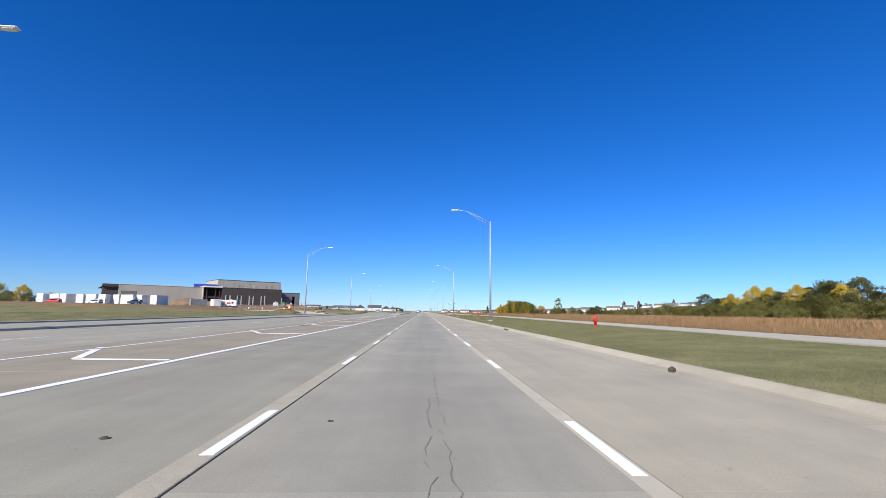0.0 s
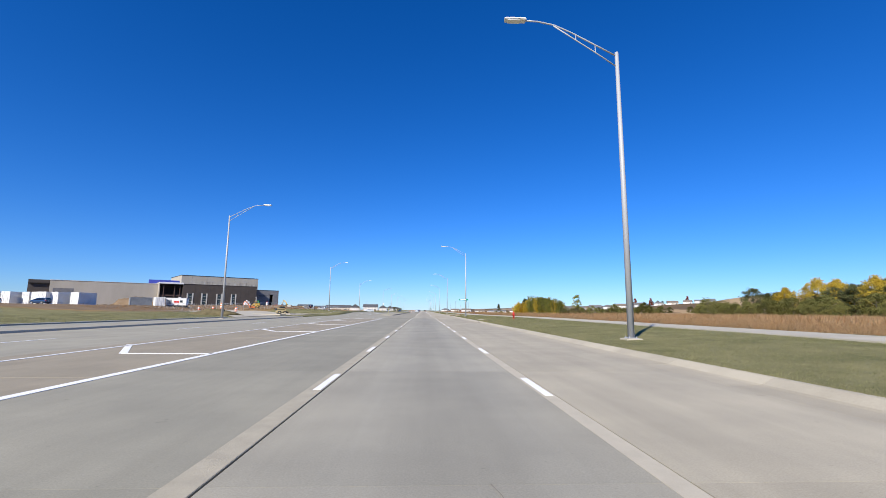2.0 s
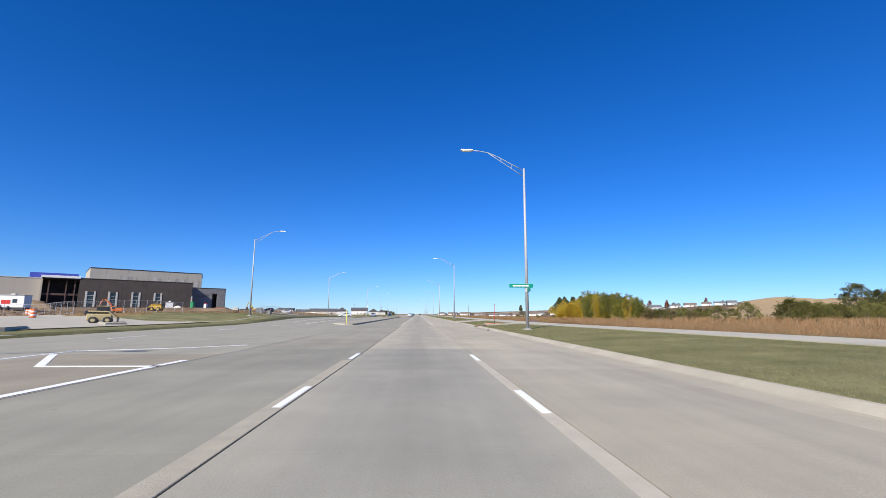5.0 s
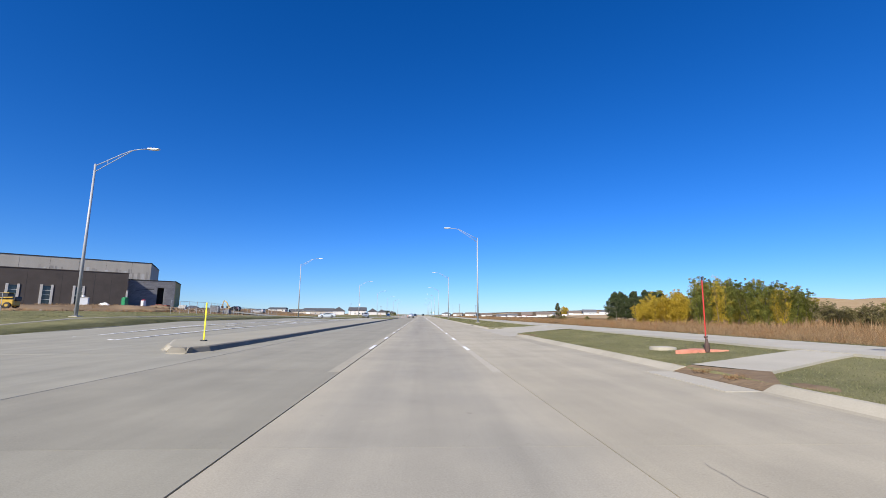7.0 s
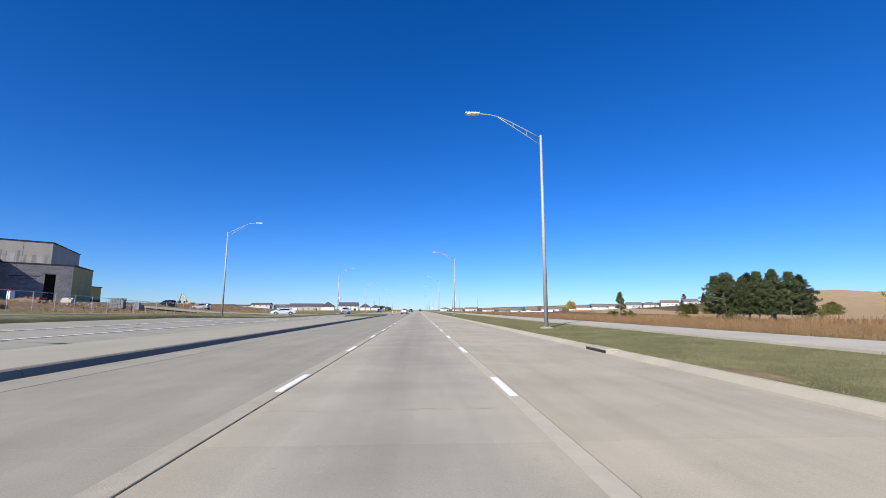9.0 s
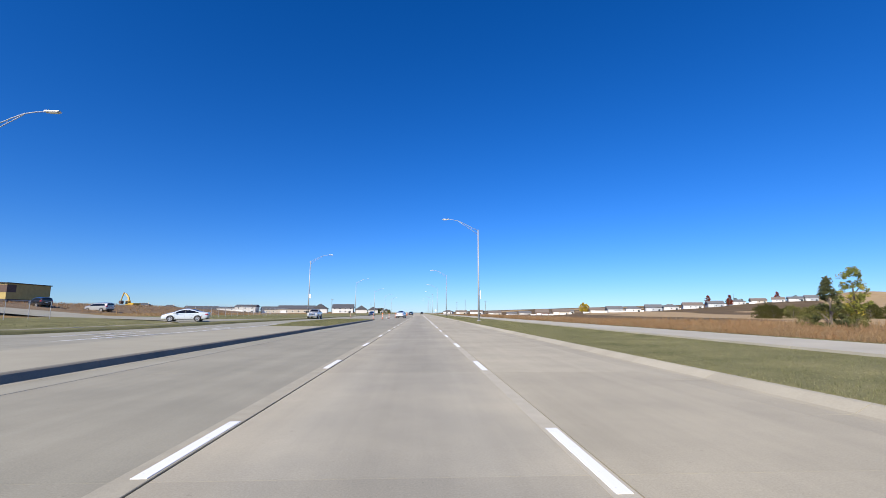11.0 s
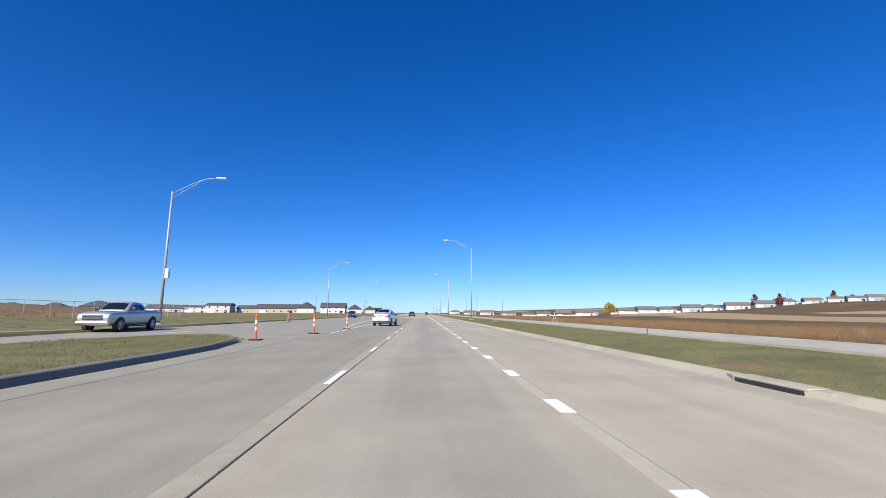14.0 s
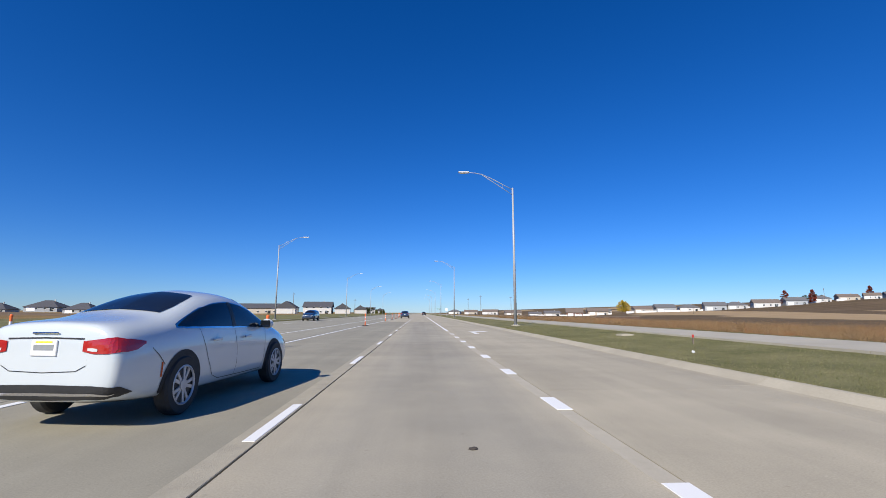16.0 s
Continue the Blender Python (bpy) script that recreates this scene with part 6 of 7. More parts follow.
M_DEBRIS = surface("dark_debris", (0.03, 0.025, 0.02), (0.09, 0.075, 0.06), 0.9, 8, 60, 0.4)


def scrap(name, x, y, z, r, h, material, label, seed):
    b = bmesh.new()
    bmesh.ops.create_icosphere(b, subdivisions=2, radius=1)
    for v in b.verts:
        n = 1 + 0.5 * noise.noise(v.co * 1.8 + Vector((seed, 0, 0)))
        v.co = Vector((v.co.x * r * n, v.co.y * r * 0.7 * n, (v.co.z + 0.6) * h * n * 0.6))
    ob = tagged(part(name, b, material), label, "litter")
    ob.location = (x, y, z)


scrap("debris", 5.55, 24.7, 0.0, 0.08, 0.13, M_DEBRIS, "small dark scrap of debris in the gutter", 1)
scrap("debris", 5.6, 140.5, 0.0, 0.065, 0.11, M_DEBRIS, "small dark clump of leaves in the gutter", 10)
scrap("debris", 3.9, 92.8, 0.0, 0.08, 0.01, M_DEBRIS, "flat dark scrap on the concrete", 2)
scrap("debris", 0.0, 258.0 + 0.3, 0.0, 0.05, 0.03, M_DEBRIS, "tiny dark scrap on the concrete", 3)
scrap("debris", -3.15, 19.5, 0.0, 0.05, 0.02, M_DEBRIS, "small dark clod on the concrete", 4)
scrap("debris", -1.1, 20.2, 0.0, 0.03, 0.02, M_DEBRIS, "tiny dark clod on the concrete", 5)
scrap("debris", 0.3, 314.0, 0.0, 0.05, 0.02, M_DEBRIS, "tiny dark scrap on the concrete", 6)
scrap("litter", 7.3, 98.6, land(7.3, 98.6), 0.035, 0.08, M_PAPER, "crumpled white litter lying in the grass", 7)
scrap("litter", 8.9, 149.6, land(8.9, 149.6), 0.045, 0.11, M_PAPER, "crumpled white bag lying in the grass", 8)
scrap("litter", 7.6, 322.0, land(7.6, 322), 0.05, 0.08, M_PAPER, "crumpled pale litter lying in the grass", 9)

# utility poles and masts in the distance
for x, y, h in ((40, 600, 13), (52, 560, 11), (36, 640, 12), (230, 480, 9), (-60, 520, 10), (300, 620, 12), (-40, 580, 9), (160, 560, 6)):
    p = thing("utility_pole", pose(x, y, land(x, y)), "tall thin weathered utility pole", "utility pole", "distant utility poles")
    part("pole", rod((0, 0, -0.5), (0, 0, h), 0.16, 0.09, 8), M_BARK, p)
    part("crossarm", box(-0.9, 0.9, -0.05, 0.05, h - 0.8, h - 0.66), M_BARK, p)
yp = thing("marker_tripod", pose(14.50, 321.0, land(14.50, 321.0)), "small pair of leaning wooden survey laths", "stake")
part("lath", rod((-0.25, 0, 0), (0.1, 0, 1.1), 0.03, sides=5), M_TRIM, yp)
part("lath", rod((0.25, 0, 0), (-0.02, 0, 1.1), 0.03, sides=5), M_TRIM, yp)

cv = thing("culvert_headwall", pose(43.5, 405, land(43.5, 405) - 0.1, 0, 0, -12), "low dark timber culvert headwall in dry grass", "culvert")
part("wall", box(-4.6, 4.6, -0.15, 0.15, 0.0, 0.75, 0.03), M_STEEL, cv)
part("cap", box(-4.8, 4.8, -0.25, 0.25, 0.75, 0.87, 0.03), M_BARK, cv)
part("wing", box(-5.6, -4.8, -0.15, 0.15, 0.0, 0.7, 0.03), M_BARK, cv)

# ---------------------------------------------------------------- cars
M_CARWHITE = surface("white_car_paint", (0.54, 0.59, 0.605), (0.57, 0.62, 0.635), 0.22, 0.5, 200, 0.0, coat=1.0)
M_CARBLUE = surface("dark_blue_car_paint", (0.015, 0.035, 0.08), (0.02, 0.045, 0.10), 0.25, 0.5, 200, 0.0, coat=1.0)
M_CARBLACK = surface("black_car_paint", (0.012, 0.012, 0.014), (0.02, 0.02, 0.022), 0.25, 0.5, 200, 0.0, coat=1.0)
M_CARSILVER = surface("silver_car_paint", (0.36, 0.37, 0.38), (0.46, 0.47, 0.48), 0.3, 0.5, 200, 0.0, coat=1.0, metal=0.3)
M_CARGLASS = surface("tinted_car_glass", (0.006, 0.008, 0.011), (0.012, 0.014, 0.018), 0.04, 1, 10, 0.0, spec=0.6)
M_CHROME = surface("chrome", (0.6, 0.6, 0.61), (0.75, 0.75, 0.76), 0.15, 3, 40, 0.0, metal=1.0)
M_RIM = surface("alloy_rim", (0.42, 0.42, 0.43), (0.55, 0.55, 0.56), 0.35, 3, 40, 0.0, metal=0.3)
M_TAIL = surface("tail_light_red", (0.32, 0.01, 0.01), (0.45, 0.02, 0.015), 0.1, 10, 80, 0.0, coat=1.0)
M_CLEAR = surface("clear_lamp", (0.5, 0.5, 0.5), (0.7, 0.7, 0.7), 0.1, 10, 80, 0.0, coat=1.0)
M_AMBER = surface("amber_reflector", (0.4, 0.05, 0.01), (0.5, 0.08, 0.02), 0.2, 10, 80, 0.0)


def loft(stations, caps=True):
    """A closed body from half-sections; each station: (y, [(x, z), ...]) from the sill up to the top centre line."""
    b = bmesh.new()
    rings = []
    for y, sec in stations:
        right = [b.verts.new((x, y, z)) for x, z in sec]
        left = [b.verts.new((-x, y, z)) for x, z in sec]
        rings.append(right + left[::-1])
    n = len(rings[0])
    for ra, rb in zip(rings, rings[1:]):
        for k in range(n):
            b.faces.new((ra[k], ra[(k + 1) % n], rb[(k + 1) % n], rb[k]))
    if caps:
        b.faces.new(rings[0])
        b.faces.new(rings[-1][::-1])
    bmesh.ops.recalc_face_normals(b, faces=b.faces)
    return b


def smooth_body(name, b, material, root, levels=2, label=""):
    ob = part(name, b, material, root, label, smooth=True)
    mod = ob.modifiers.new("smooth", "SUBSURF")
    mod.levels = mod.render_levels = levels
    return ob


def wheel(parent, x, y, r, width, spokes=10):
    s = 1 if x > 0 else -1
    w = part("wheel", lathe([(r * 0.66, -width / 2), (r * 0.93, -width / 2), (r, -width * 0.33), (r, width * 0.33), (r * 0.93, width / 2), (r * 0.66, width / 2)], 32, axis="X", caps=False), M_RUBBER, parent,
             "black tyre on an alloy rim", smooth=False)
    w.location = (x, y, r)
    rim = bmesh.new()
    o = s * (width / 2 - 0.012)
    ring = lathe([(r * 0.60, -0.02), (r * 0.68, -0.02), (r * 0.68, 0.012), (r * 0.64, 0.02), (r * 0.60, 0.0)], 32, axis="X", caps=False)
    bmesh.ops.translate(ring, vec=(o, 0, 0), verts=ring.verts)
    merge(rim, ring)
    for k in range(spokes):
        a = math.tau * (k // 2 + (0.13 if k % 2 else -0.13)) / (spokes / 2)
        u, v = Vector((0, math.cos(a), math.sin(a))), Vector((0, -math.sin(a), math.cos(a)))
        a2 = math.tau * (k // 2 + (0.19 if k % 2 else -0.19)) / (spokes / 2)
        u2 = Vector((0, math.cos(a2), math.sin(a2)))
        q = [u * r * 0.1 - v * 0.016, u * r * 0.1 + v * 0.016, u2 * r * 0.62 + v * 0.02, u2 * r * 0.62 - v * 0.02]
        top = [rim.verts.new(p + Vector((o, 0, 0))) for p in q]
        low = [rim.verts.new(p + Vector((o - s * 0.045, 0, 0))) for p in q]
        rim.faces.new(top if s > 0 else top[::-1])
        for j in range(4):
            rim.faces.new((top[j], low[j], low[(j + 1) % 4], top[(j + 1) % 4]))
    rod((o - s * 0.03, 0, 0), (o + s * 0.008, 0, 0), r * 0.2, sides=14, bm=rim)
    bmesh.ops.recalc_face_normals(rim, faces=rim.faces)
    part("rim", rim, M_RIM, w, "silver multi-spoke rim")
    part("barrel", lathe([(r * 0.64, -width * 0.45), (r * 0.64, width * 0.36), (0.05, width * 0.36), (0.05, -width * 0.45)], 24, axis="X"), M_BLACK, w).scale = (s, 1, 1)
    return w


def patch(pts, offset=(0, 0, 0), both=False, thick=0.012):
    """A thin curved panel from a list of rows of points."""
    b = bmesh.new()
    for sgn in ((1, -1) if both else (1,)):
        rows = [[b.verts.new(((p[0] + offset[0]) * sgn, p[1] + offset[1], p[2] + offset[2])) for p in row] for row in pts]
        for ra, rb in zip(rows, rows[1:]):
            for k in range(len(ra) - 1):
                f = (ra[k], ra[k + 1], rb[k + 1], rb[k])
                b.faces.new(f)
    bmesh.ops.recalc_face_normals(b, faces=b.faces)
    bmesh.ops.solidify(b, geom=b.faces[:], thickness=thick)
    return b

for x, y, rx, ry, sd in ((6.55, 167.7, 0.28, 0.9, 3.0), (6.5, 186.4, 0.25, 1.3, 5.0), (7.1, 101.6, 0.6, 0.8, 8.0), (7.2, 282.3, 0.5, 0.9, 11.0), (6.55, 149.0, 0.3, 0.5, 13.0)):
    mound("bare_patch", pose(x, y, land(x, y) - 0.02), rx, ry, 0.06, M_DIRT, "bare patch of reddish soil in the mown verge", sd)


def rubble(n, x0, x1, y0, y1, seed, material, label):
    """Broken blocks, boards and clods strewn over the site."""
    rng = random.Random(seed)
    vs, fs = [], []
    for _ in range(n):
        x, y = rng.uniform(x0, x1), rng.uniform(y0, y1)
        s = (rng.uniform(.12, .5), rng.uniform(.12, .4), rng.uniform(.06, .28))
        if rng.random() < 0.2:
            s = (rng.uniform(1.0, 2.4), 0.12, 0.10)
        m = pose(x, y, land(x, y) + s[2] * 0.35, rng.uniform(-18, 18), rng.uniform(-18, 18), rng.uniform(0, 360))
        k = len(vs)
        for a, b, c in [(i, j, q) for i in (-.5, .5) for j in (-.5, .5) for q in (-.5, .5)]:
            vs.append(m @ Vector((a * s[0] * rng.uniform(.7, 1.1), b * s[1] * rng.uniform(.7, 1.1), c * s[2])))
        fs += [tuple(k + j for j in q) for q in ((0, 1, 3, 2), (4, 6, 7, 5), (0, 4, 5, 1), (2, 3, 7, 6), (0, 2, 6, 4), (1, 5, 7, 3))]
    tagged(raw("rubble", vs, fs, material), label, "rubble", kind="stuff")


rubble(150, -86, -43, 174, 206, 41, M_PATCH, "pale broken blocks and boards strewn over the site")
rubble(320, -86, -43, 170, 210, 42, M_DIRT, "brown clods and timber scraps strewn over the site")
rubble(160, -80, -50, 252, 272, 43, M_DIRT, "brown clods and scraps in front of the annexe")
rubble(50, -78, -52, 254, 268, 44, M_PATCH, "pale broken blocks in front of the annexe")



def wrap(ob, body, lift=0.005):
    mod = ob.modifiers.new("seat", "SHRINKWRAP")
    mod.target = body
    mod.wrap_method = "NEAREST_SURFACEPOINT"
    mod.wrap_mode = "ABOVE_SURFACE"
    mod.offset = lift
    return ob


def sheet(rows, closed=False):
    b = bmesh.new()
    vv = [[b.verts.new(p) for p in r] for r in rows]
    for ra, rb in zip(vv, vv[1:]):
        for k in range(len(ra) - 1):
            b.faces.new((ra[k], ra[k + 1], rb[k + 1], rb[k]))
    bmesh.ops.recalc_face_normals(b, faces=b.faces)
    return b


def spread_cols(cols, n):
    """Resample columns of numbers to n even steps."""
    out = []
    for i in range(n + 1):
        f = i / n * (len(cols) - 1)
        k = min(int(f), len(cols) - 2)
        out.append([a + (c - a) * (f - k) for a, c in zip(cols[k], cols[k + 1])])
    return out


def side_sheet(s, cols, n=20, rows=6, x=0.93):
    cc = spread_cols(cols, n)
    return sheet([[(s * x, y, lo + (hi - lo) * j / rows) for j in range(rows + 1)] for y, lo, hi in cc])


def cross_sheet(cols, n=10, across=14):
    """Rows across the car: (y, z, half width)."""
    return sheet([[(w * (2 * j / across - 1), y, z) for j in range(across + 1)] for y, z, w in spread_cols(cols, n)])


def band(path, lo_hi, n=24, rows=3):
    """A strip along a plan path of (x, y), with a low and high edge at each point."""
    pp = spread_cols([(*p, *z) for p, z in zip(path, lo_hi)], n)
    return sheet([[(x, y, lo + (hi - lo) * j / rows) for j in range(rows + 1)] for x, y, lo, hi in pp])


def seam(points, width=0.008, n=30):
    """A dark panel gap on the side: points (x, y, z)."""
    pp = spread_cols(points, n)
    rows = []
    for i, p in enumerate(pp):
        a, c = Vector(pp[max(0, i - 1)]), Vector(pp[min(n, i + 1)])
        d = (c - a).normalized()
        q = d.cross(Vector((1, 0, 0))) if abs(d.x) < 0.7 else d.cross(Vector((0, 1, 0)))
        q = q.normalized() * width
        rows.append([Vector(p) - q, Vector(p) + q])
    return sheet(rows)


SEDAN = [
    (0.00, [(0, .33), (.50, .33), (.70, .37), (.78, .62), (.74, .89), (.61, .985), (.41, 1.02), (0, 1.03)]),
    (0.06, [(0, .30), (.66, .30), (.82, .36), (.88, .62), (.82, .93), (.67, 1.035), (.45, 1.07), (0, 1.08)]),
    (0.30, [(0, .26), (.78, .26), (.88, .34), (.925, .62), (.89, .94), (.70, 1.06), (.46, 1.09), (0, 1.10)]),
    (0.75, [(0, .22), (.80, .22), (.90, .30), (.935, .60), (.91, .95), (.74, 1.07), (.52, 1.12), (0, 1.14)]),
    (1.05, [(0, .20), (.80, .20), (.90, .28), (.94, .60), (.915, .95), (.77, 1.11), (.60, 1.19), (0, 1.22)]),
    (1.55, [(0, .20), (.80, .20), (.90, .28), (.935, .60), (.91, .95), (.79, 1.20), (.63, 1.37), (0, 1.42)]),
    (2.10, [(0, .20), (.80, .20), (.90, .28), (.93, .58), (.905, .94), (.80, 1.24), (.65, 1.45), (0, 1.50)]),
    (2.70, [(0, .20), (.80, .20), (.90, .28), (.93, .57), (.905, .93), (.80, 1.22), (.65, 1.43), (0, 1.48)]),
    (3.20, [(0, .20), (.80, .20), (.90, .28), (.93, .57), (.90, .92), (.81, 1.10), (.67, 1.26), (0, 1.33)]),
    (3.70, [(0, .20), (.80, .20), (.90, .28), (.93, .57), (.89, .89), (.80, .97), (.62, 1.03), (0, 1.07)]),
    (4.20, [(0, .22), (.78, .22), (.88, .29), (.915, .55), (.86, .80), (.74, .89), (.52, .94), (0, .96)]),
    (4.65, [(0, .22), (.70, .22), (.80, .28), (.84, .50), (.78, .68), (.64, .76), (.44, .80), (0, .82)]),
    (4.88, [(0, .28), (.50, .28), (.60, .32), (.64, .48), (.58, .60), (.45, .64), (.30, .66), (0, .67)]),
]


def sedan(m, label, paint, group=""):
    root = thing("sedan_car", m, label, "car", group)
    body = smooth_body("body", loft(SEDAN), paint, root)
    body.visible_shadow = True
    for s in (1, -1):
        glass = [(1.02, 1.00, 1.02), (1.2, .985, 1.14), (1.5, .98, 1.265), (1.9, .975, 1.365), (2.3, .965, 1.39), (2.7, .955, 1.35), (3.0, .95, 1.265), (3.3, .945, 1.12), (3.52, .94, .97)]
        rim = [(a - (0.05 if i == 0 else -0.05 if i == 8 else 0), lo - 0.022, hi + 0.028) for i, (a, lo, hi) in enumerate(glass)]
        wrap(part("window_trim", side_sheet(s, rim, 30, 8, 0.84), M_CHROME if s > 0 else M_BLACK, root, "bright window surround"), body, 0.004)
        wrap(part("side_window", side_sheet(s, glass, 30, 8, 0.84), M_CARGLASS, root, "black tinted side glass"), body, 0.009)
        wrap(part("pillar", side_sheet(s, [(2.30, .96, 1.40), (2.40, .96, 1.40)], 3, 8, 0.84), M_BLACK, root), body, 0.012)
        wrap(part("door_seam", seam([(s * .9, 1.42, 1.0), (s * .93, 1.5, .85), (s * .93, 1.62, .6), (s * .92, 1.78, .36), (s * .9, 1.95, .30)], 0.004), M_BLACK, root), body, 0.004)
        wrap(part("door_seam", seam([(s * .9, 2.36, .96), (s * .93, 2.42, .7), (s * .92, 2.44, .45), (s * .9, 2.40, .29)], 0.004), M_BLACK, root), body, 0.004)
        wrap(part("door_seam", seam([(s * .9, 3.45, .93), (s * .93, 3.42, .7), (s * .92, 3.38, .45), (s * .9, 3.30, .29)], 0.004), M_BLACK, root), body, 0.004)
        wrap(part("sill_seam", seam([(s * .9, 1.95, .295), (s * .9, 2.6, .285), (s * .9, 3.3, .285)], 0.006), M_BLACK, root), body, 0.004)
        wrap(part("bumper_seam", seam([(s * .93, 0.50, .80), (s * .93, .62, .70), (s * .93, .72, .60)], 0.005), M_BLACK, root), body, 0.004)
        for y in (1.72, 2.62):
            part("door_handle", box(min(s * .935, s * .965), max(s * .935, s * .965), y, y + 0.2, .80, .835, 0.012, seg=2), paint, root)
        for y in (1.08, 3.82):
            # flat black disc laid on the uncut body as the shade of the wheel well
            pol = [[(s * 0.93, y + r * math.cos(a * math.tau / 36), max(0.21, 0.335 + r * math.sin(a * math.tau / 36))) for a in range(37)] for r in (0.0, 0.12, 0.22, 0.31, 0.375, 0.405)]
            wrap(part("wheel_arch", sheet(pol), M_RUBBER, root, "flat black disc for the shaded wheel well"), body, 0.006)
            wheel(root, s * 0.855, y, 0.335, 0.205)
        tail = band([(s * .46, -.02), (s * .60, .0), (s * .74, .06), (s * .86, .16), (s * .92, .27), (s * .93, .40)],
                    [(.79, .89), (.765, .905), (.765, .915), (.775, .92), (.80, .915), (.86, .89)], 30, 5)
        tl = wrap(part("tail_light", tail, M_TAIL, root, "red tail light"), body, 0.010)
        wrap(part("reverse_lamp", band([(s * .52, -.02), (s * .58, .0), (s * .63, .03)], [(.80, .822), (.79, .822), (.79, .815)], 10, 3), M_CLEAR, tl, "clear reversing lamp"), body, 0.014)
        wrap(part("marker", side_sheet(s, [(.655, .47, .63), (.685, .47, .63)], 4, 4, .94), M_AMBER, root, "dark red side marker"), body, 0.006)
        wrap(part("head_light", band([(s * .45, 4.9), (s * .62, 4.85), (s * .78, 4.70), (s * .86, 4.42)], [(.56, .63), (.56, .66), (.60, .71), (.66, .74)], 20, 4), M_CLEAR, root, "clear head light"), body, 0.008)
        mir = bmesh.new()
        bmesh.ops.create_uvsphere(mir, u_segments=14, v_segments=8, radius=1)
        bmesh.ops.scale(mir, vec=(0.12, 0.075, 0.08), verts=mir.verts)
        bmesh.ops.translate(mir, vec=(s * 1.0, 3.28, 0.99), verts=mir.verts)
        mo = part("mirror", mir, paint, root, "door mirror", smooth=True)
        part("mirror_glass", box(s * 1.0 - 0.09, s * 1.0 + 0.09, 3.205, 3.222, .935, 1.045, 0.004), M_CARGLASS, mo)
        part("mirror_stem", box(min(s * .86, s * .96), max(s * .86, s * .96), 3.26, 3.34, .93, .965, 0.01), M_BLACK, mo)
    wrap(part("rear_window", cross_sheet([(.98, 1.20, .58), (1.25, 1.31, .60), (1.5, 1.40, .58), (1.75, 1.465, .52)], 12, 16), M_CARGLASS, root, "dark rear window"), body, 0.008)
    wrap(part("windscreen", cross_sheet([(3.62, 1.10, .66), (3.3, 1.28, .64), (3.0, 1.40, .60), (2.80, 1.46, .56)], 12, 16), M_CARGLASS, root, "dark windscreen"), body, 0.008)
    # rear: lid gap, spoiler lip, bumper insert, plate, badge
    wrap(part("lid_seam", seam([(-.50, 0.0, .80), (-.52, 0, .66), (-.40, -.02, .60), (0, -.02, .585), (.40, -.02, .60), (.52, 0, .66), (.50, 0.0, .80)], 0.004), M_BLACK, root), body, 0.004)
    wrap(part("lid_shadow_gap", band([(-.46, -.02), (0, -.03), (.46, -.02)], [(.905, .92), (.915, .93), (.905, .92)], 16, 2), M_BLACK, root), body, 0.004)
    wrap(part("bumper_insert", band([(-.90, .28), (-.84, .12), (-.6, .0), (0, -.03), (.6, .0), (.84, .12), (.90, .28)], [(.36, .37), (.31, .45), (.30, .465), (.29, .47), (.30, .465), (.31, .45), (.36, .37)], 40, 6), M_BLACK, root, "black lower bumper"), body, 0.008)
    wrap(part("bumper_chrome", band([(-.80, .1), (-.6, .0), (0, -.03), (.6, .0), (.80, .1)], [(.375, .385), (.365, .39), (.36, .39), (.365, .39), (.375, .385)], 36, 3), M_CHROME, root, "chrome strip"), body, 0.014)
    pl = part("number_plate", box(-.155, .155, -.012, .03, .745, .895, 0.006), M_PLAINWHITE, root, "white plate with plain bars")
    part("plate_bar", box(-.12, .12, -.015, -.010, .80, .855), M_GREYCONT, pl)
    part("plate_band", box(-.10, .10, -.015, -.010, .872, .888), M_YELLOW, pl)
    part("badge", box(-.16, .16, -.012, .005, .955, .975, 0.008), M_CHROME, root, "thin chrome wing badge")
    wrap(part("underside", cross_sheet([(.3, .21, .7), (2.4, .19, .75), (4.5, .21, .65)], 6, 8), M_BLACK, root), body, 0.006)
    return root


sedan(pose(-4.26, 314.66, 0.0, 0, 0, -6.5), "white four-door sedan with black windows and silver rims", M_CARWHITE).scale = (0.95, 0.97, 1.10)
sedan(pose(-24.4, 268.9, 0.17, 0, 0, 106), "white sedan with dark windows turning into the side street", M_CARWHITE)

SUV = [
    (0.00, [(0, .40), (.60, .40), (.74, .46), (.80, .75), (.78, 1.05), (.70, 1.30), (.55, 1.50), (0, 1.55)]),
    (0.10, [(0, .34), (.76, .34), (.86, .42), (.90, .75), (.87, 1.06), (.76, 1.40), (.60, 1.62), (0, 1.66)]),
    (0.70, [(0, .26), (.80, .26), (.89, .36), (.93, .72), (.90, 1.05), (.79, 1.44), (.64, 1.66), (0, 1.71)]),
    (2.20, [(0, .24), (.80, .24), (.89, .34), (.93, .70), (.90, 1.04), (.80, 1.44), (.65, 1.67), (0, 1.72)]),
    (2.90, [(0, .24), (.80, .24), (.89, .34), (.93, .70), (.90, 1.03), (.81, 1.36), (.66, 1.58), (0, 1.64)]),
    (3.50, [(0, .24), (.80, .24), (.89, .34), (.93, .70), (.89, 1.00), (.80, 1.10), (.64, 1.16), (0, 1.20)]),
    (4.20, [(0, .26), (.76, .26), (.86, .34), (.90, .66), (.84, .94), (.72, 1.02), (.50, 1.06), (0, 1.08)]),
    (4.55, [(0, .34), (.55, .34), (.66, .40), (.72, .62), (.66, .84), (.55, .90), (.40, .94), (0, .95)]),
]


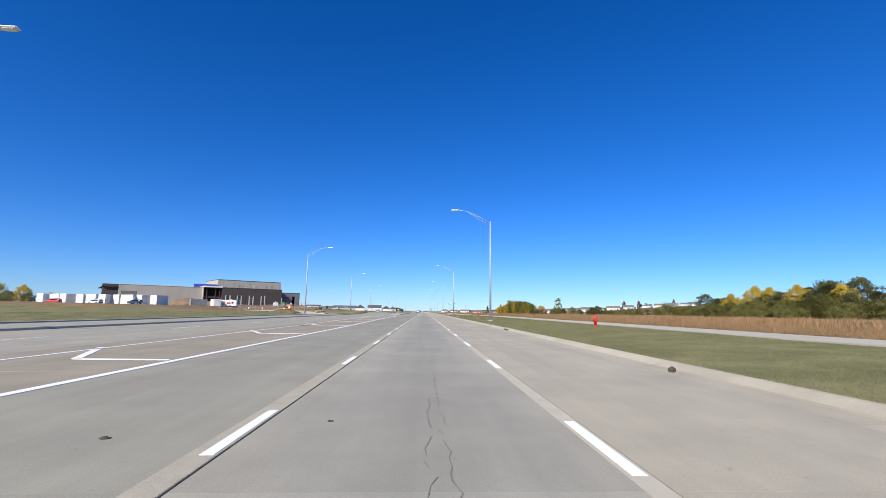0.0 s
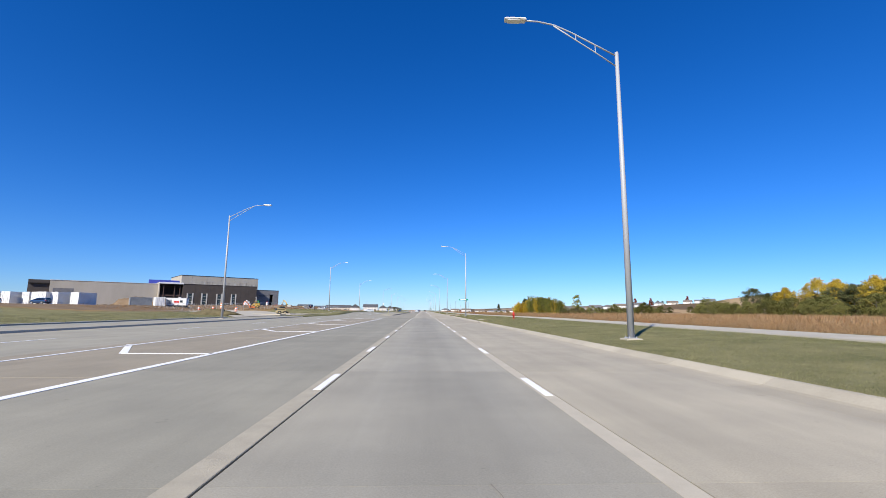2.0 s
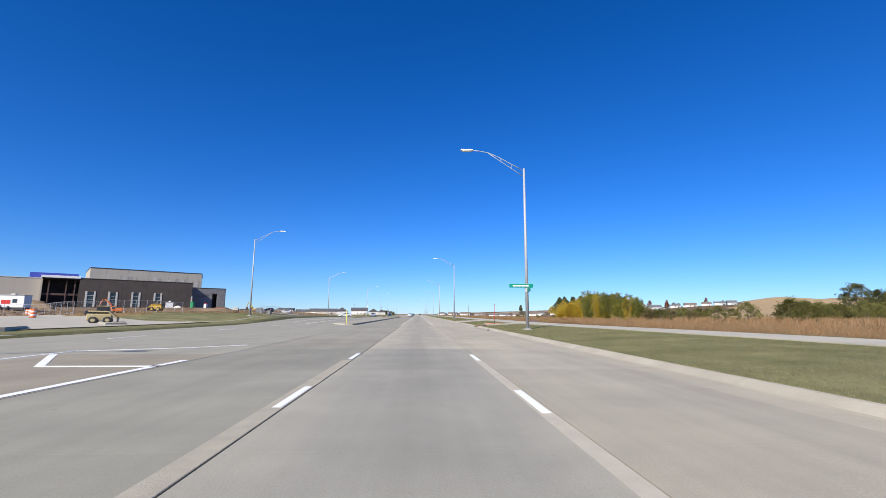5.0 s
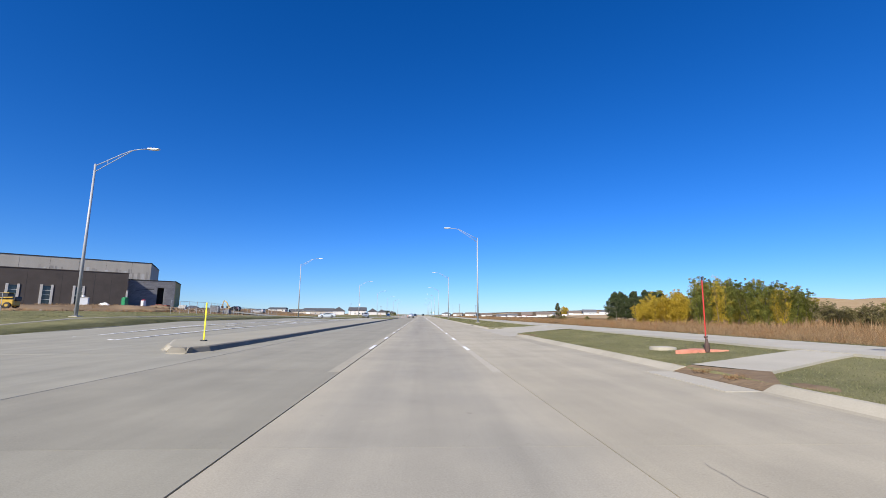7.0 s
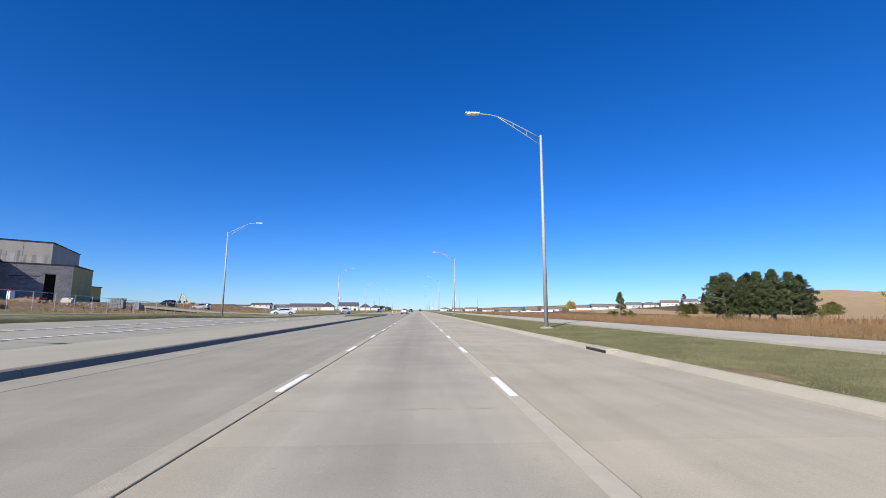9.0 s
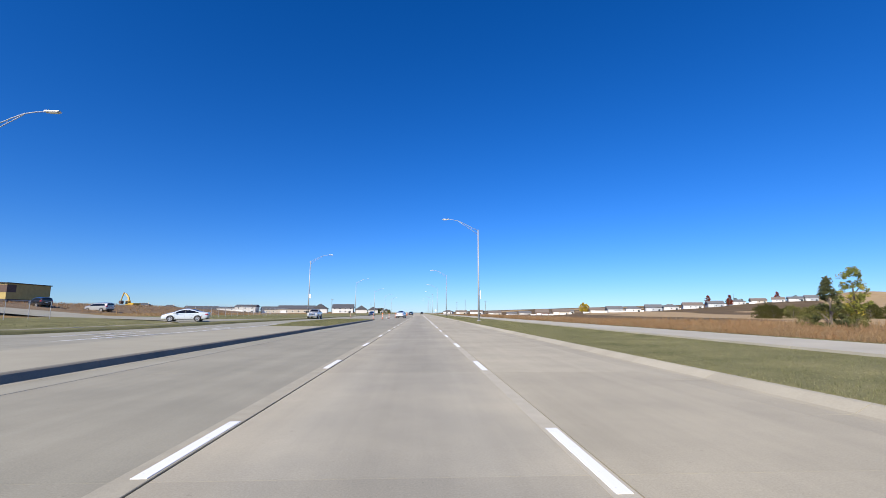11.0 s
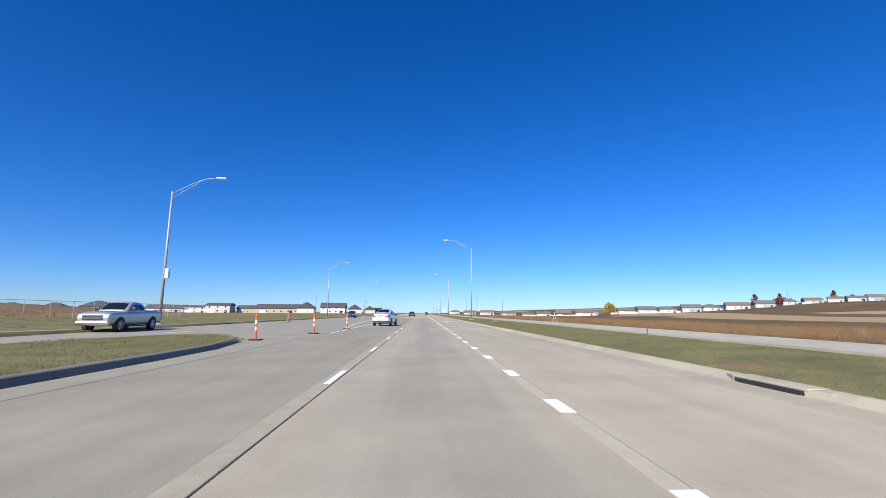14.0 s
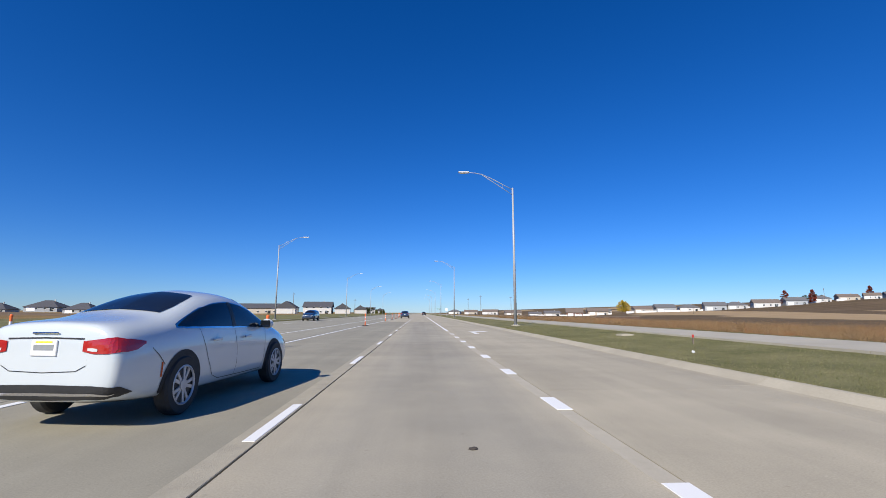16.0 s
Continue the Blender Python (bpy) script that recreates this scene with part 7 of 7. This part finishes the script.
def suv(m, label, paint):
    root = thing("suv_car", m, label, "car")
    body = smooth_body("body", loft(SUV), paint, root)
    for s in (1, -1):
        wrap(part("side_window", side_sheet(s, [(.35, 1.10, 1.38), (.8, 1.09, 1.52), (2.0, 1.07, 1.53), (2.7, 1.06, 1.44), (3.25, 1.05, 1.12)], 20, 6, .85), M_CARGLASS, root, "dark side glass"), body, 0.008)
        for y in (0.95, 3.65):
            # dark disc on the body side stands in for the shaded wheel well
            pol = [[(s * 0.93, y + r * math.cos(a * math.tau / 30), max(0.26, 0.36 + r * math.sin(a * math.tau / 30))) for a in range(31)] for r in (0.0, 0.2, 0.34, 0.42)]
            wrap(part("wheel_arch", sheet(pol), M_RUBBER, root), body, 0.006)
            wheel(root, s * 0.85, y, 0.36, 0.22)
        wrap(part("tail_light", band([(s * .62, .0), (s * .8, .06), (s * .9, .2)], [(.95, 1.15), (.93, 1.18), (.96, 1.16)], 12, 4), M_TAIL, root, "red tail light"), body, 0.01)
        wrap(part("head_light", band([(s * .5, 4.55), (s * .68, 4.45), (s * .82, 4.2)], [(.70, .80), (.72, .84), (.78, .88)], 12, 4), M_CLEAR, root, "clear head light"), body, 0.01)
        part("mirror", box(min(s * .92, s * 1.08), max(s * .92, s * 1.08), 3.05, 3.17, 1.08, 1.22, 0.03), paint, root)
    wrap(part("rear_window", cross_sheet([(.0, 1.18, .60), (.05, 1.34, .58), (.12, 1.50, .52)], 8, 12), M_CARGLASS, root, "dark rear window"), body, 0.008)
    wrap(part("windscreen", cross_sheet([(3.42, 1.22, .62), (3.1, 1.44, .60), (2.85, 1.58, .56)], 8, 12), M_CARGLASS, root, "dark windscreen"), body, 0.008)
    part("number_plate", box(-.15, .15, -.02, .02, .78, .90, 0.005), M_PLAINWHITE, root)
    part("rear_bumper", box(-.7, .7, -.04, .12, .40, .56, 0.03), M_BLACK, root)
    part("front_bumper", box(-.55, .55, 4.45, 4.58, .36, .5, 0.03), M_BLACK, root)
    return root


suv(pose(-3.7, 410.0, 0.0), "dark blue compact suv seen from behind", M_CARBLUE)
suv(pose(1.6, 520.0, 0.0), "black suv further along the road", M_CARBLACK)
suv(pose(-17.8, 384.0, 0.0, 0, 0, 180), "dark blue suv coming along the far carriageway", M_CARBLUE)


def hull(y, w, lo, top, crown=0.03):
    return (y, [(0, lo), (w * .82, lo), (w * .96, lo + .08), (w, .85), (w * .985, top - .14), (w * .93, top - .02), (w * .6, top + crown * .7), (0, top + crown)])


def pickup(m, label):
    root = thing("pickup_truck", m, label, "truck")
    low = loft([hull(0.0, .90, .55, 1.24), hull(0.06, .96, .50, 1.30), hull(0.6, .985, .45, 1.31), hull(1.95, .99, .40, 1.31), hull(2.3, .99, .38, 1.30), hull(3.9, .99, .38, 1.27),
                hull(4.1, .99, .38, 1.27, .05), hull(5.0, .985, .42, 1.25, .06), hull(5.5, .96, .46, 1.20, .05), hull(5.7, .92, .50, 1.12, .03), hull(5.78, .86, .56, 1.05, .02)])
    body = smooth_body("body", low, M_CARSILVER, root)

    def roof(y, w, top, rw):
        return (y, [(0, 1.2), (w, 1.2), (w * 1.0, 1.28), (w - (w - rw) * .45, 1.28 + (top - 1.28) * .5), (rw + .02, top - .10), (rw - .06, top - .02), (rw * .5, top + .01), (0, top + .02)])

    cab = smooth_body("cab", loft([roof(1.98, .90, 1.40, .80), roof(2.06, .93, 1.78, .74), roof(2.3, .95, 1.88, .74), roof(3.0, .95, 1.90, .74), roof(3.35, .95, 1.86, .74), roof(3.8, .94, 1.56, .80), roof(4.15, .92, 1.31, .88)]), M_CARSILVER, root)
    for s in (1, -1):
        for y0, y1, t0, t1 in ((2.16, 2.84, 1.74, 1.76), (2.94, 3.62, 1.76, 1.56)):
            wrap(part("side_window", side_sheet(s, [(y0, 1.34, t0 - .04), (y0 + .1, 1.33, t0), (y1 - .25, 1.33, t1), (y1, 1.33, t1 - (.0 if y1 < 3 else .16))], 12, 6, .90), M_CARGLASS, cab, "dark side glass"), cab, 0.008)
        for y in (1.15, 4.72):
            # wheel well is not cut out: its shade is a black disc on the side
            pol = [[(s * 1.0, y + r * math.cos(a * math.tau / 30), max(0.40, 0.42 + r * math.sin(a * math.tau / 30))) for a in range(31)] for r in (0.0, 0.2, 0.4, 0.52)]
            wrap(part("wheel_arch", sheet(pol), M_RUBBER, root), body, 0.006)
            wheel(root, s * 0.87, y, 0.41, 0.27)
        wrap(part("head_light", band([(s * .58, 5.8), (s * .76, 5.75), (s * .90, 5.6), (s * .95, 5.4)], [(.86, 1.06), (.86, 1.08), (.88, 1.10), (.94, 1.08)], 14, 5), M_CLEAR, root, "clear head light"), body, 0.010)
        wrap(part("door_seam", seam([(s * .98, 2.1, 1.26), (s, 2.12, .9), (s * .98, 2.12, .5)], 0.007), M_BLACK, root), body, 0.004)
        wrap(part("door_seam", seam([(s * .98, 2.9, 1.26), (s, 2.92, .9), (s * .98, 2.92, .5)], 0.007), M_BLACK, root), body, 0.004)
        wrap(part("door_seam", seam([(s * .98, 3.95, 1.24), (s, 3.95, .9), (s * .98, 3.9, .5)], 0.007), M_BLACK, root), body, 0.004)
        part("mirror", box(min(s * .98, s * 1.24), max(s * .98, s * 1.24), 3.62, 3.74, 1.30, 1.54, 0.04, seg=2), M_BLACK, root)
        part("step_bar", rod((s * .98, 1.8, .36), (s * .98, 4.1, .36), .05, sides=8), M_BLACK, root)
    wrap(part("windscreen", cross_sheet([(4.05, 1.40, .72), (3.75, 1.62, .70), (3.42, 1.83, .62)], 10, 14), M_CARGLASS, cab, "dark windscreen"), cab, 0.010)
    wrap(part("rear_window", cross_sheet([(1.98, 1.45, .60), (2.0, 1.6, .60), (2.04, 1.74, .56)], 6, 10), M_CARGLASS, cab, "dark rear window"), cab, 0.010)
    part("bed_liner", box(-.80, .80, .14, 1.86, 1.30, 1.345, 0.01), M_BLACK, root)
    gr = wrap(part("grille", band([(-.58, 5.8), (0, 5.85), (.58, 5.8)], [(.74, 1.06), (.72, 1.07), (.74, 1.06)], 14, 6), M_BLACK, root, "black grille with chrome bars"), body, 0.010)
    for z in (.80, .90, 1.00):
        wrap(part("bar", band([(-.58, 5.85), (0, 5.9), (.58, 5.85)], [(z, z + .035)] * 3, 12, 2), M_CHROME, gr), body, 0.02)
    part("front_bumper", box(-.93, .93, 5.62, 5.86, .42, .68, 0.07, seg=2), M_CHROME, root, "chrome front bumper")
    part("rear_bumper", box(-.92, .92, -.14, .05, .48, .68, 0.04), M_CHROME, root)
    return root


pickup(pose(-20.2, 305.2, 0.0, 0, 0, 183), "silver crew cab pickup truck coming along the far carriageway")
for x, y, a, p, lb in ((-112, 172, 80, M_CARWHITE, "white suv parked on the site by the containers"), (-124, 170, 95, M_RED, "red suv parked on the site by the containers"), (-96, 168, 85, M_CARBLUE, "blue suv parked on the site near the white containers"),
                       (-60, 290, 60, M_CARBLACK, "black suv parked beside the annexe"), (-54, 296, 80, M_CARSILVER, "silver suv parked beside the annexe")):
    t = suv(pose(x, y, land(x, y) - 0.02, 0, 0, a), lb, p)
